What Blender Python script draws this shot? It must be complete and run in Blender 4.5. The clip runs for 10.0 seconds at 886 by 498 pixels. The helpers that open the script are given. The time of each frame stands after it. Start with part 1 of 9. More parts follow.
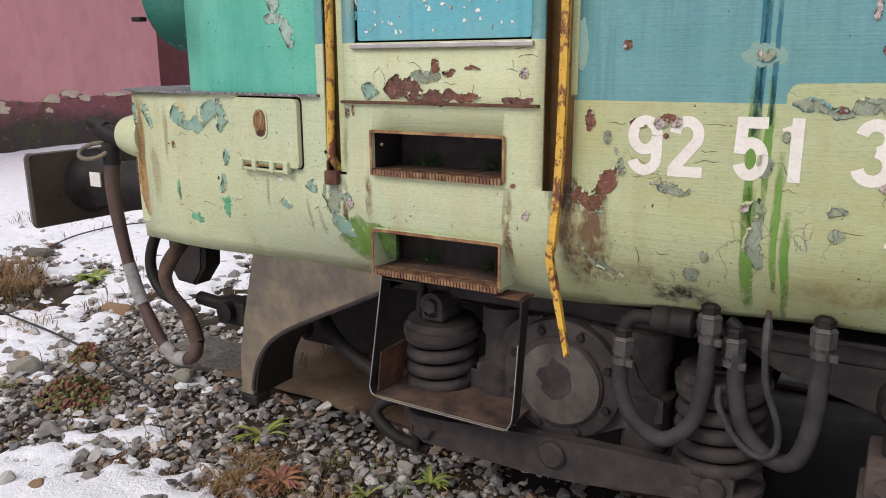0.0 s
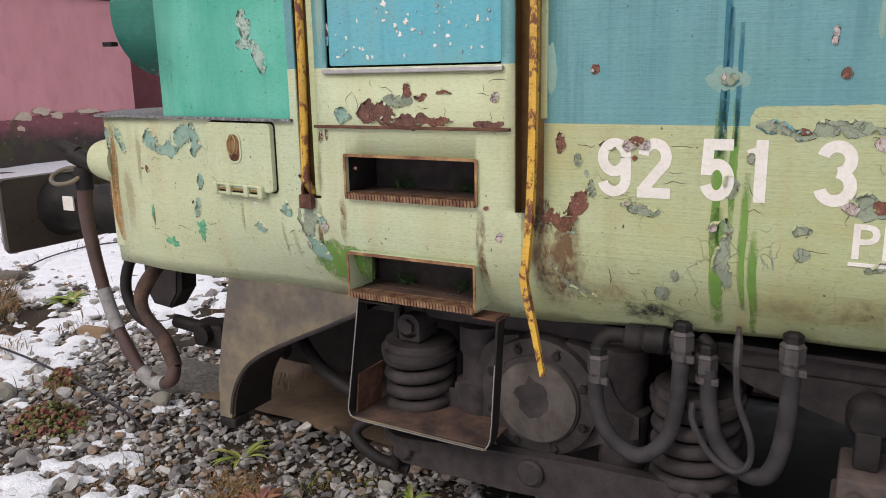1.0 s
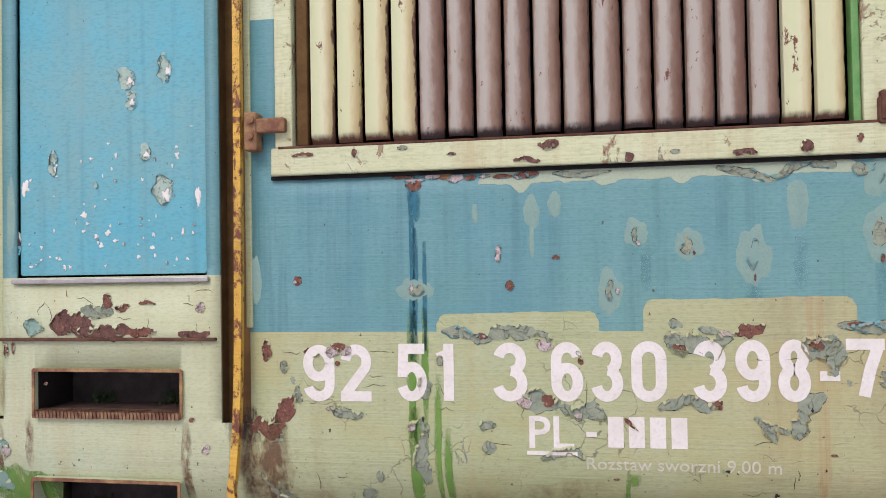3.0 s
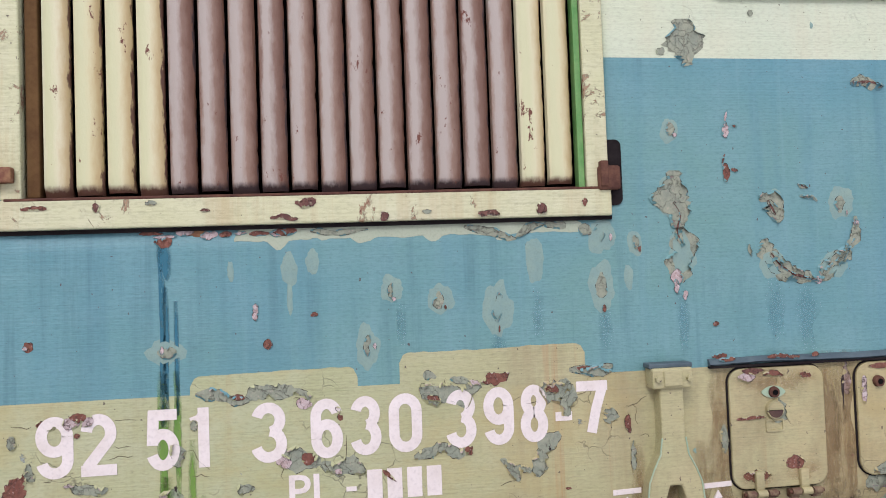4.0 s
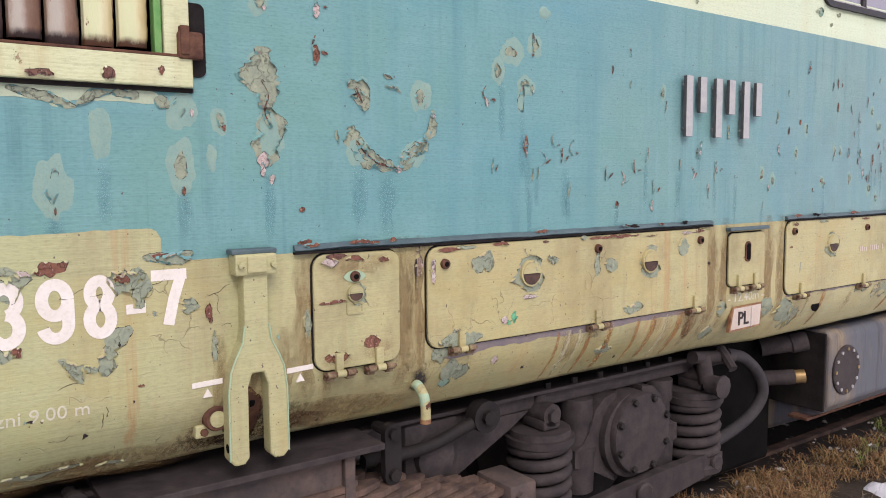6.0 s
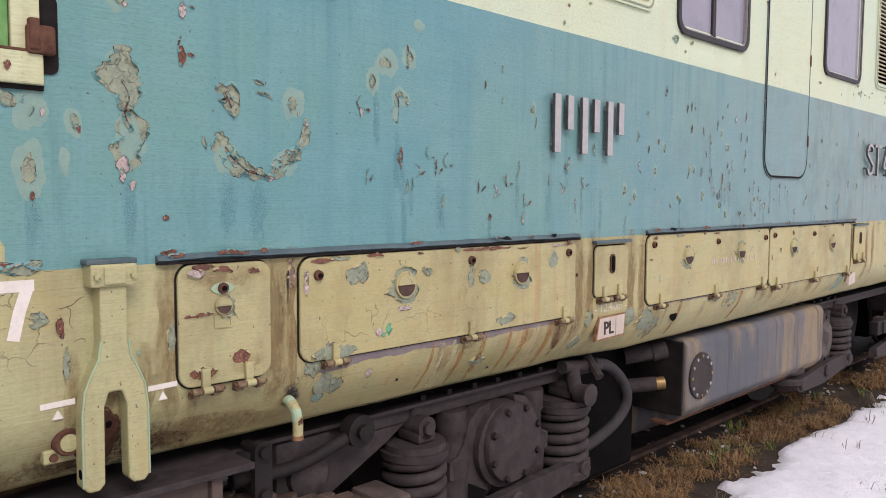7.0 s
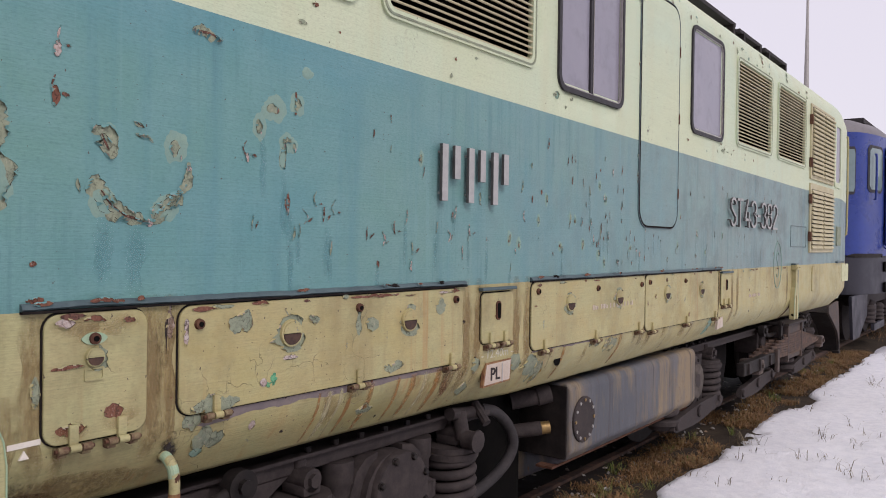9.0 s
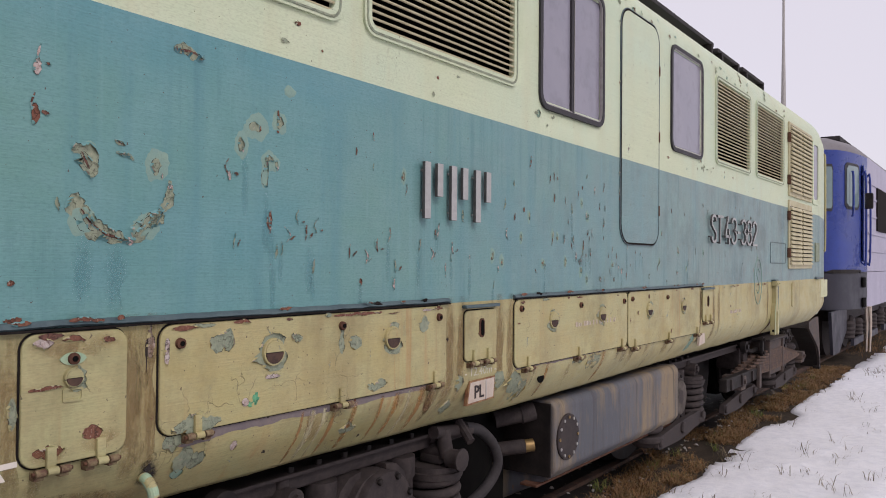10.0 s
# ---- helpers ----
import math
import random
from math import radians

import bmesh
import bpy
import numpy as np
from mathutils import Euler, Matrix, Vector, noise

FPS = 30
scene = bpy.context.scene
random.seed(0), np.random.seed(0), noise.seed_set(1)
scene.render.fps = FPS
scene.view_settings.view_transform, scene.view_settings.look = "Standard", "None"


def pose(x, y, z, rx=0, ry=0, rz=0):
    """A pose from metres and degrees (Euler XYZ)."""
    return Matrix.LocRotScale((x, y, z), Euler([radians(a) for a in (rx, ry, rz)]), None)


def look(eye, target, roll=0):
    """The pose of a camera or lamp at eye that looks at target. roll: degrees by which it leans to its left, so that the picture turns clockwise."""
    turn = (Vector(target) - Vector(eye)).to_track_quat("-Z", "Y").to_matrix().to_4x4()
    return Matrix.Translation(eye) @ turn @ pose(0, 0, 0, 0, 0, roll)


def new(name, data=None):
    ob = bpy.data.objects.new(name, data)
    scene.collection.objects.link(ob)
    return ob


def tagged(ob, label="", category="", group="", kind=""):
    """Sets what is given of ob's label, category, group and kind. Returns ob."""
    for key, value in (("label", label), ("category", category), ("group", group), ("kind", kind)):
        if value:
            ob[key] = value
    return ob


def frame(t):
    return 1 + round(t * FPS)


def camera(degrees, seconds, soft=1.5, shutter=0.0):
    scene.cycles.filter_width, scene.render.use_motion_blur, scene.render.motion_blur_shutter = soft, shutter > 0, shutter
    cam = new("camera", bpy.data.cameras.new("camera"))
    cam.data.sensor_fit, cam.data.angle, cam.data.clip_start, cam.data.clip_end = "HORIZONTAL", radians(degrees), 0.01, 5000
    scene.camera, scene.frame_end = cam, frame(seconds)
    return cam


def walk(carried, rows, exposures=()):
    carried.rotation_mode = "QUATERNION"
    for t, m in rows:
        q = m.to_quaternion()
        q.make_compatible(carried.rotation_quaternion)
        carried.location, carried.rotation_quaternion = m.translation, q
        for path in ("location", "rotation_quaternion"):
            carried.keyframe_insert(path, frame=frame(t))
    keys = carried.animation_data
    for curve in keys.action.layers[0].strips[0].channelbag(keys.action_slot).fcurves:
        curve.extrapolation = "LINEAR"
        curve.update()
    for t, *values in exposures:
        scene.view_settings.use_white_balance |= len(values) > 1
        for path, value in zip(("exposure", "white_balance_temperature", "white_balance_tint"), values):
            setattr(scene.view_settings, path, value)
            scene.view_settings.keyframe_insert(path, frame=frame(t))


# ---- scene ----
cam = camera(59.5, 10.0, 1.0)
PATH = [
    (0, (0.17, -2.255, 1.693), (-0.827, -0.584, 1.23), -0.3),
    (0.5, (0.178, -2.251, 1.735), (-0.817, -0.577, 1.279), -0.8),
    (1, (0.188, -2.256, 1.74), (-0.765, -0.554, 1.3), -1.1),
    (1.5, (0.225, -2.255, 1.704), (-0.649, -0.494, 1.34), -0.7),
    (2, (0.25, -2.278, 1.695), (-0.502, -0.438, 1.48), -0.6),
    (2.5, (0.293, -2.278, 1.718), (-0.298, -0.368, 1.654), -0.7),
    (2.7, (0.307, -2.284, 1.739), (-0.197, -0.348, 1.729), -0.8),
    (3.8, (0.314, -2.326, 1.897), (0.464, -0.333, 1.974), -1.8),
    (4, (0.325, -2.322, 1.903), (0.589, -0.34, 1.973), -2.1),
    (4.5, (0.345, -2.283, 1.902), (0.887, -0.357, 1.919), -2.3),
    (5, (0.393, -2.258, 1.865), (1.16, -0.412, 1.81), -2.2),
    (5.5, (0.427, -2.226, 1.831), (1.398, -0.483, 1.7), -1.5),
    (6, (0.455, -2.226, 1.816), (1.606, -0.601, 1.634), -0.4),
    (7.3, (0.471, -2.208, 1.791), (1.92, -0.834, 1.671), 0.6),
    (7.5, (0.472, -2.217, 1.801), (1.947, -0.871, 1.689), 0.9),
    (8, (0.471, -2.219, 1.801), (1.999, -0.932, 1.721), 1.0),
    (8.5, (0.47, -2.221, 1.799), (2.035, -0.976, 1.751), 0.9),
    (9, (0.469, -2.218, 1.798), (2.06, -1.006, 1.781), 0.8),
    (9.5, (0.468, -2.215, 1.798), (2.074, -1.023, 1.807), 0.7),
    (10, (0.469, -2.219, 1.794), (2.085, -1.042, 1.825), 0.5),
]
EXPOSURES = [
    (0, 0.49, 6650, 11), (1, 0.46, 6650, 11), (2, 0.49, 6600, 13), (2.7, 0.49, 6370, 18), (4, 0.49, 6250, 23), (4.5, 0.54, 6200, 25), (5, 0.54, 6350, 22),
    (5.5, 0.62, 6500, 20), (6, 0.70, 6600, 19), (7.5, 0.37, 6650, 19), (8.5, 0.20, 6650, 19), (10, 0.07, 6650, 18),
]
walk(cam, [(t, look(eye, target, roll)) for t, eye, target, roll in PATH], EXPOSURES)

# ---- world and sun: an overcast winter day ----
world = bpy.data.worlds.new("overcast")
scene.world = world
world.use_nodes = True
wn, wl = world.node_tree.nodes, world.node_tree.links
bg = wn["Background"]
sky = wn.new("ShaderNodeTexSky")
sky.sky_type, sky.sun_disc = "NISHITA", False
sky.sun_elevation, sky.sun_rotation = radians(38), radians(200)
grey = wn.new("ShaderNodeMix")
grey.data_type = "RGBA"
grey.inputs[0].default_value = 0.88
wl.new(sky.outputs[0], grey.inputs[6])
grey.inputs[7].default_value = (7.5, 7.5, 8.2, 1)
wl.new(grey.outputs[2], bg.inputs[0])
bg.inputs[1].default_value = 0.1
sun = new("sun", bpy.data.lights.new("sun", "SUN"))
sun.data.energy, sun.data.angle, sun.data.color = 1.4, radians(25), (1.0, 0.97, 0.93)
sun.matrix_world = look((-4, -14, 14), (1, 0, 0))


# ---- materials ----
class Mat:
    """Short hand for building one node material."""

    def __init__(self, name, rough=0.6, metal=0.0, gloss=0.35):
        self.m = bpy.data.materials.new(name)
        self.m.use_nodes = True
        self.n, self.l = self.m.node_tree.nodes, self.m.node_tree.links
        self.b = self.n["Principled BSDF"]
        self.b.inputs["Roughness"].default_value = rough
        self.b.inputs["Metallic"].default_value = metal
        self.b.inputs["Specular IOR Level"].default_value = gloss
        self.co = self.n.new("ShaderNodeTexCoord").outputs["Object"]

    def mapped(self, scale=(1, 1, 1), shift=(0, 0, 0)):
        node = self.n.new("ShaderNodeMapping")
        node.inputs["Scale"].default_value = scale
        node.inputs["Location"].default_value = shift
        self.l.new(self.co, node.inputs[0])
        return node.outputs[0]

    def noise(self, scale, stretch=(1, 1, 1), detail=4, rough=0.6, shift=(0, 0, 0), warp=0.0):
        node = self.n.new("ShaderNodeTexNoise")
        node.inputs["Scale"].default_value = scale
        node.inputs["Detail"].default_value = detail
        node.inputs["Roughness"].default_value = rough
        node.inputs["Distortion"].default_value = warp
        self.l.new(self.mapped(stretch, shift), node.inputs["Vector"])
        return node.outputs[0]

    def cracks(self, scale, width, shift=(0, 0, 0)):
        """Thin lines of a crackled skin, as 1 on the line."""
        node = self.n.new("ShaderNodeTexVoronoi")
        node.feature = "DISTANCE_TO_EDGE"
        node.inputs["Scale"].default_value = scale
        wob = self.n.new("ShaderNodeMix")
        wob.data_type = "VECTOR"
        wob.inputs[0].default_value = 0.16
        tex = self.n.new("ShaderNodeTexNoise")
        tex.inputs["Scale"].default_value = scale * 0.8
        tex.inputs["Detail"].default_value = 4
        place = self.mapped((1, 1, 1), shift)
        self.l.new(place, tex.inputs["Vector"])
        self.l.new(place, wob.inputs[4])
        self.l.new(tex.outputs["Color"], wob.inputs[5])
        self.l.new(wob.outputs[1], node.inputs["Vector"])
        return self.ramp(node.outputs["Distance"], 0.0, width, 1.0, 0.0)

    def ramp(self, fac, a, b, low=0.0, high=1.0):
        node = self.n.new("ShaderNodeMapRange")
        node.clamp = True
        self.l.new(fac, node.inputs[0])
        for i, v in ((1, a), (2, b), (3, low), (4, high)):
            node.inputs[i].default_value = v
        return node.outputs[0]

    def times(self, a, b, kind="MULTIPLY"):
        node = self.n.new("ShaderNodeMath")
        node.operation = kind
        for i, v in enumerate((a, b)):
            if isinstance(v, (int, float)):
                node.inputs[i].default_value = v
            else:
                self.l.new(v, node.inputs[i])
        return node.outputs[0]

    def mix(self, fac, a, b, kind="MIX"):
        node = self.n.new("ShaderNodeMix")
        node.data_type, node.blend_type = "RGBA", kind
        for i, v in ((0, fac), (6, a), (7, b)):
            if isinstance(v, tuple):
                node.inputs[i].default_value = (*v, 1)
            elif isinstance(v, (int, float)):
                node.inputs[i].default_value = v
            else:
                self.l.new(v, node.inputs[i])
        return node.outputs[2]

    def along(self, axis, a, b):
        node = self.n.new("ShaderNodeSeparateXYZ")
        self.l.new(self.co, node.inputs[0])
        return self.ramp(node.outputs[axis], a, b)

    def done(self, colour, rough=None, bump=None, depth=0.002, strength=0.6):
        if isinstance(colour, tuple):
            self.b.inputs["Base Color"].default_value = (*colour, 1)
        else:
            self.l.new(colour, self.b.inputs["Base Color"])
        if rough is not None:
            self.l.new(rough, self.b.inputs["Roughness"])
        if bump is not None:
            node = self.n.new("ShaderNodeBump")
            node.inputs["Distance"].default_value = depth
            node.inputs["Strength"].default_value = strength
            self.l.new(bump, node.inputs["Height"])
            self.l.new(node.outputs[0], self.b.inputs["Normal"])
        return self.m


RUST = (0.13, 0.045, 0.025)
PRIMER = (0.27, 0.33, 0.28)


def paint(name, base, tint, faded, chips=0.68, seed=0.0, rough=0.5, grime=(0.25, 0.22, 0.15), grime_amount=0.5, crackle=0.6, lined=0.5, dirt_haze=None, streaks=0.0, under=PRIMER, chip_size=7.5, washed=0.0):
    """Old sprayed and brushed paint: fading, fine level brush lines, run-down streaks, crackle, chips to primer and rust."""
    k = Mat(name, rough)
    big = k.noise(0.9, (1, 1, 1.6), 3, 0.55, (seed, 3, 1))
    mid = k.noise(5, (1, 1, 1), 6, 0.7, (seed, 1, 7))
    lines = k.noise(80, (0.035, 1, 1.9), 6, 0.75, (seed, 0, 2))
    fine = k.noise(160, (0.35, 1, 1), 3, 0.6, (seed, 4, 2))
    runs = k.noise(3.2, (1.8, 1, 0.12), 7, 0.7, (seed, 5, 0))
    c = k.mix(k.ramp(big, 0.35, 0.68), base, tint)
    c = k.mix(k.ramp(mid, 0.42, 0.72, 0, 0.6), c, faded)
    if dirt_haze:
        reach = k.along(0, dirt_haze[0], dirt_haze[1])
        c = k.mix(k.times(reach, k.ramp(mid, 0.25, 0.65, 0.35, 0.95)), c, dirt_haze[2])
        stain = k.noise(2.1, (1, 1, 0.8), 7, 0.72, (seed, 6, 6))
        c = k.mix(k.times(reach, k.ramp(stain, 0.50, 0.68, 0, 0.6)), c, tuple(v * 0.42 for v in dirt_haze[2]))
    c = k.mix(k.ramp(lines, 0.45, 0.70, 0, lined), c, tuple(v * 0.50 for v in base))
    c = k.mix(k.ramp(lines, 0.40, 0.25, 0, lined * 0.6), c, tuple(min(1, v * 1.3) for v in faded))
    c = k.mix(k.ramp(fine, 0.48, 0.70, 0, 0.34), c, tuple(v * 0.5 for v in base))
    c = k.mix(k.times(k.ramp(runs, 0.50, 0.72, 0, grime_amount), k.ramp(big, 0.28, 0.55)), c, grime)
    if washed:
        fall = k.noise(9, (2.2, 1, 0.10), 6, 0.65, (seed, 3, 8))
        c = k.mix(k.times(k.ramp(fall, 0.52, 0.66, 0, washed), k.ramp(k.noise(1.3, (1, 1, 1), 3, 0.5, (seed, 2, 9)), 0.42, 0.58)), c, tuple(0.62 * v for v in base))
        c = k.mix(k.ramp(fall, 0.44, 0.32, 0, washed * 0.5), c, faded)
    if streaks:
        thin = k.noise(7, (2.6, 1, 0.06), 5, 0.7, (seed, 8, 1))
        where = k.noise(1.4, (1, 1, 0.3), 3, 0.5, (seed, 8, 4))
        c = k.mix(k.times(k.ramp(thin, 0.56, 0.68, 0, streaks), k.ramp(where, 0.50, 0.60)), c, (0.36, 0.20, 0.08))
        wash = k.noise(1.7, (1, 1, 1.5), 8, 0.75, (seed, 8, 8))
        c = k.mix(k.ramp(wash, 0.50, 0.66, 0, 0.45), c, (0.40, 0.33, 0.13))
    net = k.times(k.cracks(9, 0.013, (seed, 2, 3)), k.ramp(k.noise(2.3, (1, 1, 1), 4, 0.6, (seed, 7, 5)), 0.56, 0.62))
    c = k.mix(k.times(net, crackle), c, (0.05, 0.04, 0.035))
    chip = k.noise(chip_size, (1, 1, 0.7), 8, 0.75, (seed, 9, 4), 0.6)
    spot = k.ramp(chip, chips, chips + 0.006)
    rim = k.times(k.ramp(chip, chips - 0.012, chips), k.ramp(chip, chips + 0.012, chips))
    c = k.mix(spot, c, under)
    c = k.mix(k.times(rim, 0.6), c, (0.08, 0.06, 0.05))
    core = k.ramp(chip, chips + 0.035, chips + 0.045)
    c = k.mix(core, c, RUST)
    speck = k.noise(70, (1, 1, 0.8), 2, 0.5, (seed, 2, 2))
    c = k.mix(k.ramp(speck, 0.715, 0.735, 0, 0.85), c, (0.07, 0.05, 0.04))
    h = k.times(k.times(spot, -0.8), k.times(lines, min(0.5, lined * 2.2)), "ADD")
    h = k.times(h, k.times(mid, 0.3), "ADD")
    h = k.times(h, k.times(net, -crackle), "ADD")
    r = k.ramp(mid, 0.3, 0.8, rough - 0.12, rough + 0.2)
    return k.done(c, r, h, 0.0045, 0.7)


def stain(name, colour, second, solid=0.55, scale=14, stretch=(1, 1, 0.45), fall=2.0, least=0.1):
    """A soft-edged stain, thickest in its middle, broken up by the surface under it."""
    k = Mat(name, 0.7, 0.0, 0.2)
    gen = k.n.new("ShaderNodeTexCoord").outputs["Generated"]
    sub = k.n.new("ShaderNodeVectorMath")
    sub.operation = "SUBTRACT"
    k.l.new(gen, sub.inputs[0])
    sub.inputs[1].default_value = (0.5, 0.5, 0.5)
    flat = k.n.new("ShaderNodeVectorMath")
    flat.operation = "MULTIPLY"
    k.l.new(sub.outputs[0], flat.inputs[0])
    flat.inputs[1].default_value = (2, 0, fall)
    far = k.n.new("ShaderNodeVectorMath")
    far.operation = "LENGTH"
    k.l.new(flat.outputs[0], far.inputs[0])
    a = k.noise(scale, stretch, 7, 0.7)
    c = k.mix(k.ramp(a, 0.4, 0.65), colour, second)
    whole = k.times(k.ramp(far.outputs["Value"], 0.25, 1.0, 1.0, 0.0), k.times(k.ramp(a, 0.38, 0.60, least, 1.25), k.ramp(k.noise(60, (1, 1, 0.25), 5, 0.7, (1, 2, 0)), 0.35, 0.6, 0.45, 1.15)))
    k.l.new(k.ramp(whole, 0.08, 0.7, 0.0, solid), k.b.inputs["Alpha"])
    return k.done(c)


def plain(name, colour, second, rough=0.6, metal=0.0, scale=14, bump=0.001, amount=0.7, stretch=(1, 1, 1), gloss=0.35):
    k = Mat(name, rough, metal, gloss)
    a = k.noise(scale, stretch, 6, 0.65)
    b = k.noise(scale * 7, stretch, 3, 0.6, (3, 1, 0))
    c = k.mix(k.ramp(a, 0.38, 0.66, 0, amount), colour, second)
    c = k.mix(k.ramp(b, 0.5, 0.8, 0, 0.35), c, tuple(v * 0.5 for v in colour))
    return k.done(c, k.ramp(a, 0.3, 0.7, max(rough - 0.12, 0.05), min(rough + 0.15, 1)), k.times(a, k.times(b, 0.4), "ADD"), bump, 0.7)


CREAM = paint("cream_green_paint", (0.37, 0.405, 0.21), (0.40, 0.415, 0.225), (0.455, 0.49, 0.315), 0.665, 0.0, 0.5, (0.24, 0.19, 0.09), 0.55, 0.55, 0.30, (0.1, 2.0, (0.42, 0.345, 0.165)), 0.7)
CREAM_TOP = paint("pale_cream_paint", (0.52, 0.58, 0.39), (0.48, 0.58, 0.43), (0.58, 0.61, 0.44), 0.69, 4.0, 0.45, (0.45, 0.36, 0.2), 0.35, 0.2, 0.2)
CREAM_CAB = paint("pale_yellow_green_cab_paint", (0.46, 0.475, 0.275), (0.43, 0.49, 0.325), (0.52, 0.54, 0.36), 0.685, 51.0, 0.45, (0.36, 0.25, 0.10), 0.45, 0.35, 0.22)
# Greyer towards the far end: fading, with the sky's sheen painted in.
BLUE = paint("faded_blue_paint", (0.100, 0.260, 0.285), (0.132, 0.283, 0.252), (0.164, 0.320, 0.330), 0.72, 8.0, 0.42, (0.06, 0.19, 0.24), 0.5, 0.0, 0.20, (2.2, 7.6, (0.225, 0.268, 0.250)), washed=0.55)
TEAL = paint("teal_green_paint", (0.10, 0.40, 0.29), (0.06, 0.33, 0.24), (0.17, 0.46, 0.37), 0.75, 12.0, 0.35, (0.05, 0.29, 0.21), 0.9, 0.1, 0.03, washed=0.5)
CYAN = paint("bright_blue_paint", (0.085, 0.335, 0.40), (0.165, 0.345, 0.345), (0.07, 0.375, 0.475), 0.74, 16.0, 0.42, (0.20, 0.31, 0.29), 0.7, 0.1, 0.04, washed=0.3)
YELLOW = paint("yellow_rail_paint", (0.66, 0.37, 0.040), (0.60, 0.36, 0.06), (0.66, 0.44, 0.10), 0.53, 20.0, 0.5, (0.16, 0.06, 0.02), 0.9, 0.5, 0.3, None, 0.0, (0.24, 0.095, 0.03), 26)
BROWN = plain("brown_rusty_channel", (0.085, 0.045, 0.018), (0.15, 0.09, 0.035), 0.85, 0, 9, 0.002, gloss=0.1)
RUSTY = plain("rusted_steel", (0.070, 0.034, 0.025), (0.17, 0.088, 0.055), 0.9, 0, 20, 0.004, gloss=0.1)
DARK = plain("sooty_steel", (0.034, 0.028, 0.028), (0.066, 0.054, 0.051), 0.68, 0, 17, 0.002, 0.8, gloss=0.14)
# Near-black that paints the shade of holes, voids and the underbody.
BLACK = plain("shade_black", (0.006, 0.006, 0.006), (0.012, 0.011, 0.010), 0.95, 0, 6, 0.001, gloss=0.02)
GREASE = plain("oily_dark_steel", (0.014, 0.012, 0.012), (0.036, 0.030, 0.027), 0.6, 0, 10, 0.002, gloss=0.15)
PLOUGH = plain("brown_grey_plate", (0.095, 0.08, 0.067), (0.22, 0.175, 0.11), 0.75, 0, 4, 0.003, 0.9)
STEP_RIM = plain("rust_worn_rim", (0.150, 0.058, 0.030), (0.36, 0.225, 0.10), 0.75, 0, 16, 0.003, 0.9)
HANGER = plain("dull_rusted_casting", (0.045, 0.036, 0.034), (0.115, 0.082, 0.066), 0.75, 0, 8, 0.003, 0.9)
LEAF_STEEL = plain("rusty_leaf_steel", (0.055, 0.036, 0.030), (0.15, 0.095, 0.068), 0.85, 0, 14, 0.003, 0.9)
STEP_WORN = plain("dark_rusty_plate", (0.032, 0.020, 0.018), (0.125, 0.072, 0.050), 0.85, 0, 9, 0.004, 0.9)
TREAD = plain("rusty_worn_tread", (0.105, 0.038, 0.024), (0.31, 0.195, 0.105), 0.85, 0, 30, 0.004, 0.95)
RUBBER = plain("grey_rubber_hose", (0.028, 0.0255, 0.027), (0.060, 0.054, 0.054), 0.7, 0, 12, 0.001, gloss=0.15)
WHITE = plain("white_lettering", (0.70, 0.66, 0.60), (0.60, 0.55, 0.48), 0.65, 0, 14, 0.001, gloss=0.2)
ROOF = plain("grey_roof_paint", (0.45, 0.47, 0.45), (0.55, 0.56, 0.53), 0.6, 0, 3, 0.001)
STEEL = plain("dull_aluminium", (0.42, 0.40, 0.38), (0.3, 0.28, 0.27), 0.45, 0.6, 20, 0.001)
PINK = plain("pink_render", (0.53, 0.25, 0.27), (0.44, 0.20, 0.215), 0.9, 0, 0.55, 0.006, 0.9, (1, 1, 0.5))
SNOW = plain("old_snow", (0.80, 0.80, 0.83), (0.64, 0.65, 0.70), 0.7, 0, 11, 0.03)
SOIL = plain("dark_ballast_soil", (0.035, 0.028, 0.022), (0.075, 0.058, 0.044), 0.95, 0, 6, 0.02, gloss=0.05)
LOCO_BLUE = plain("dark_blue_gloss_paint", (0.022, 0.042, 0.20), (0.03, 0.055, 0.25), 0.3, 0, 2, 0.001)
LOCO_GREY = plain("grey_lower_paint", (0.020, 0.020, 0.030), (0.034, 0.032, 0.042), 0.5, 0, 3, 0.001)

MINT = plain("bare_mint_edge", (0.28, 0.41, 0.28), (0.36, 0.44, 0.28), 0.5, 0, 30, 0.001)


def bare(name, tones, fleck, flecks=0.5, dark=0.7, scale=24):
    """Ground that shows where the top paint has broken off: mottled tones, fine crackle, bits of old colour left standing."""
    k = Mat(name, 0.75, 0.0, 0.2)
    a = k.noise(scale, (1, 1, 0.8), 5, 0.65)
    b = k.noise(scale * 3.5, (1, 1, 0.8), 5, 0.7, (3, 0, 1))
    c = k.mix(k.ramp(a, 0.40, 0.62), tones[0], tones[1])
    c = k.mix(k.ramp(b, 0.50, 0.66, 0, 0.6), c, tones[2])
    net = k.times(k.cracks(22, 0.035, (5, 1, 2)), k.ramp(k.noise(9, (1, 1, 1), 4, 0.6, (2, 7, 5)), 0.40, 0.48))
    c = k.mix(k.times(net, dark), c, (0.045, 0.035, 0.03))
    c = k.mix(k.ramp(k.noise(scale * 4, (1, 1, 0.7), 3, 0.6, (8, 1, 3)), 0.62, 0.66, 0, flecks), c, fleck)
    return k.done(c, None, k.times(k.times(a, b, "ADD"), k.times(net, -0.8), "ADD"), 0.004, 0.8)


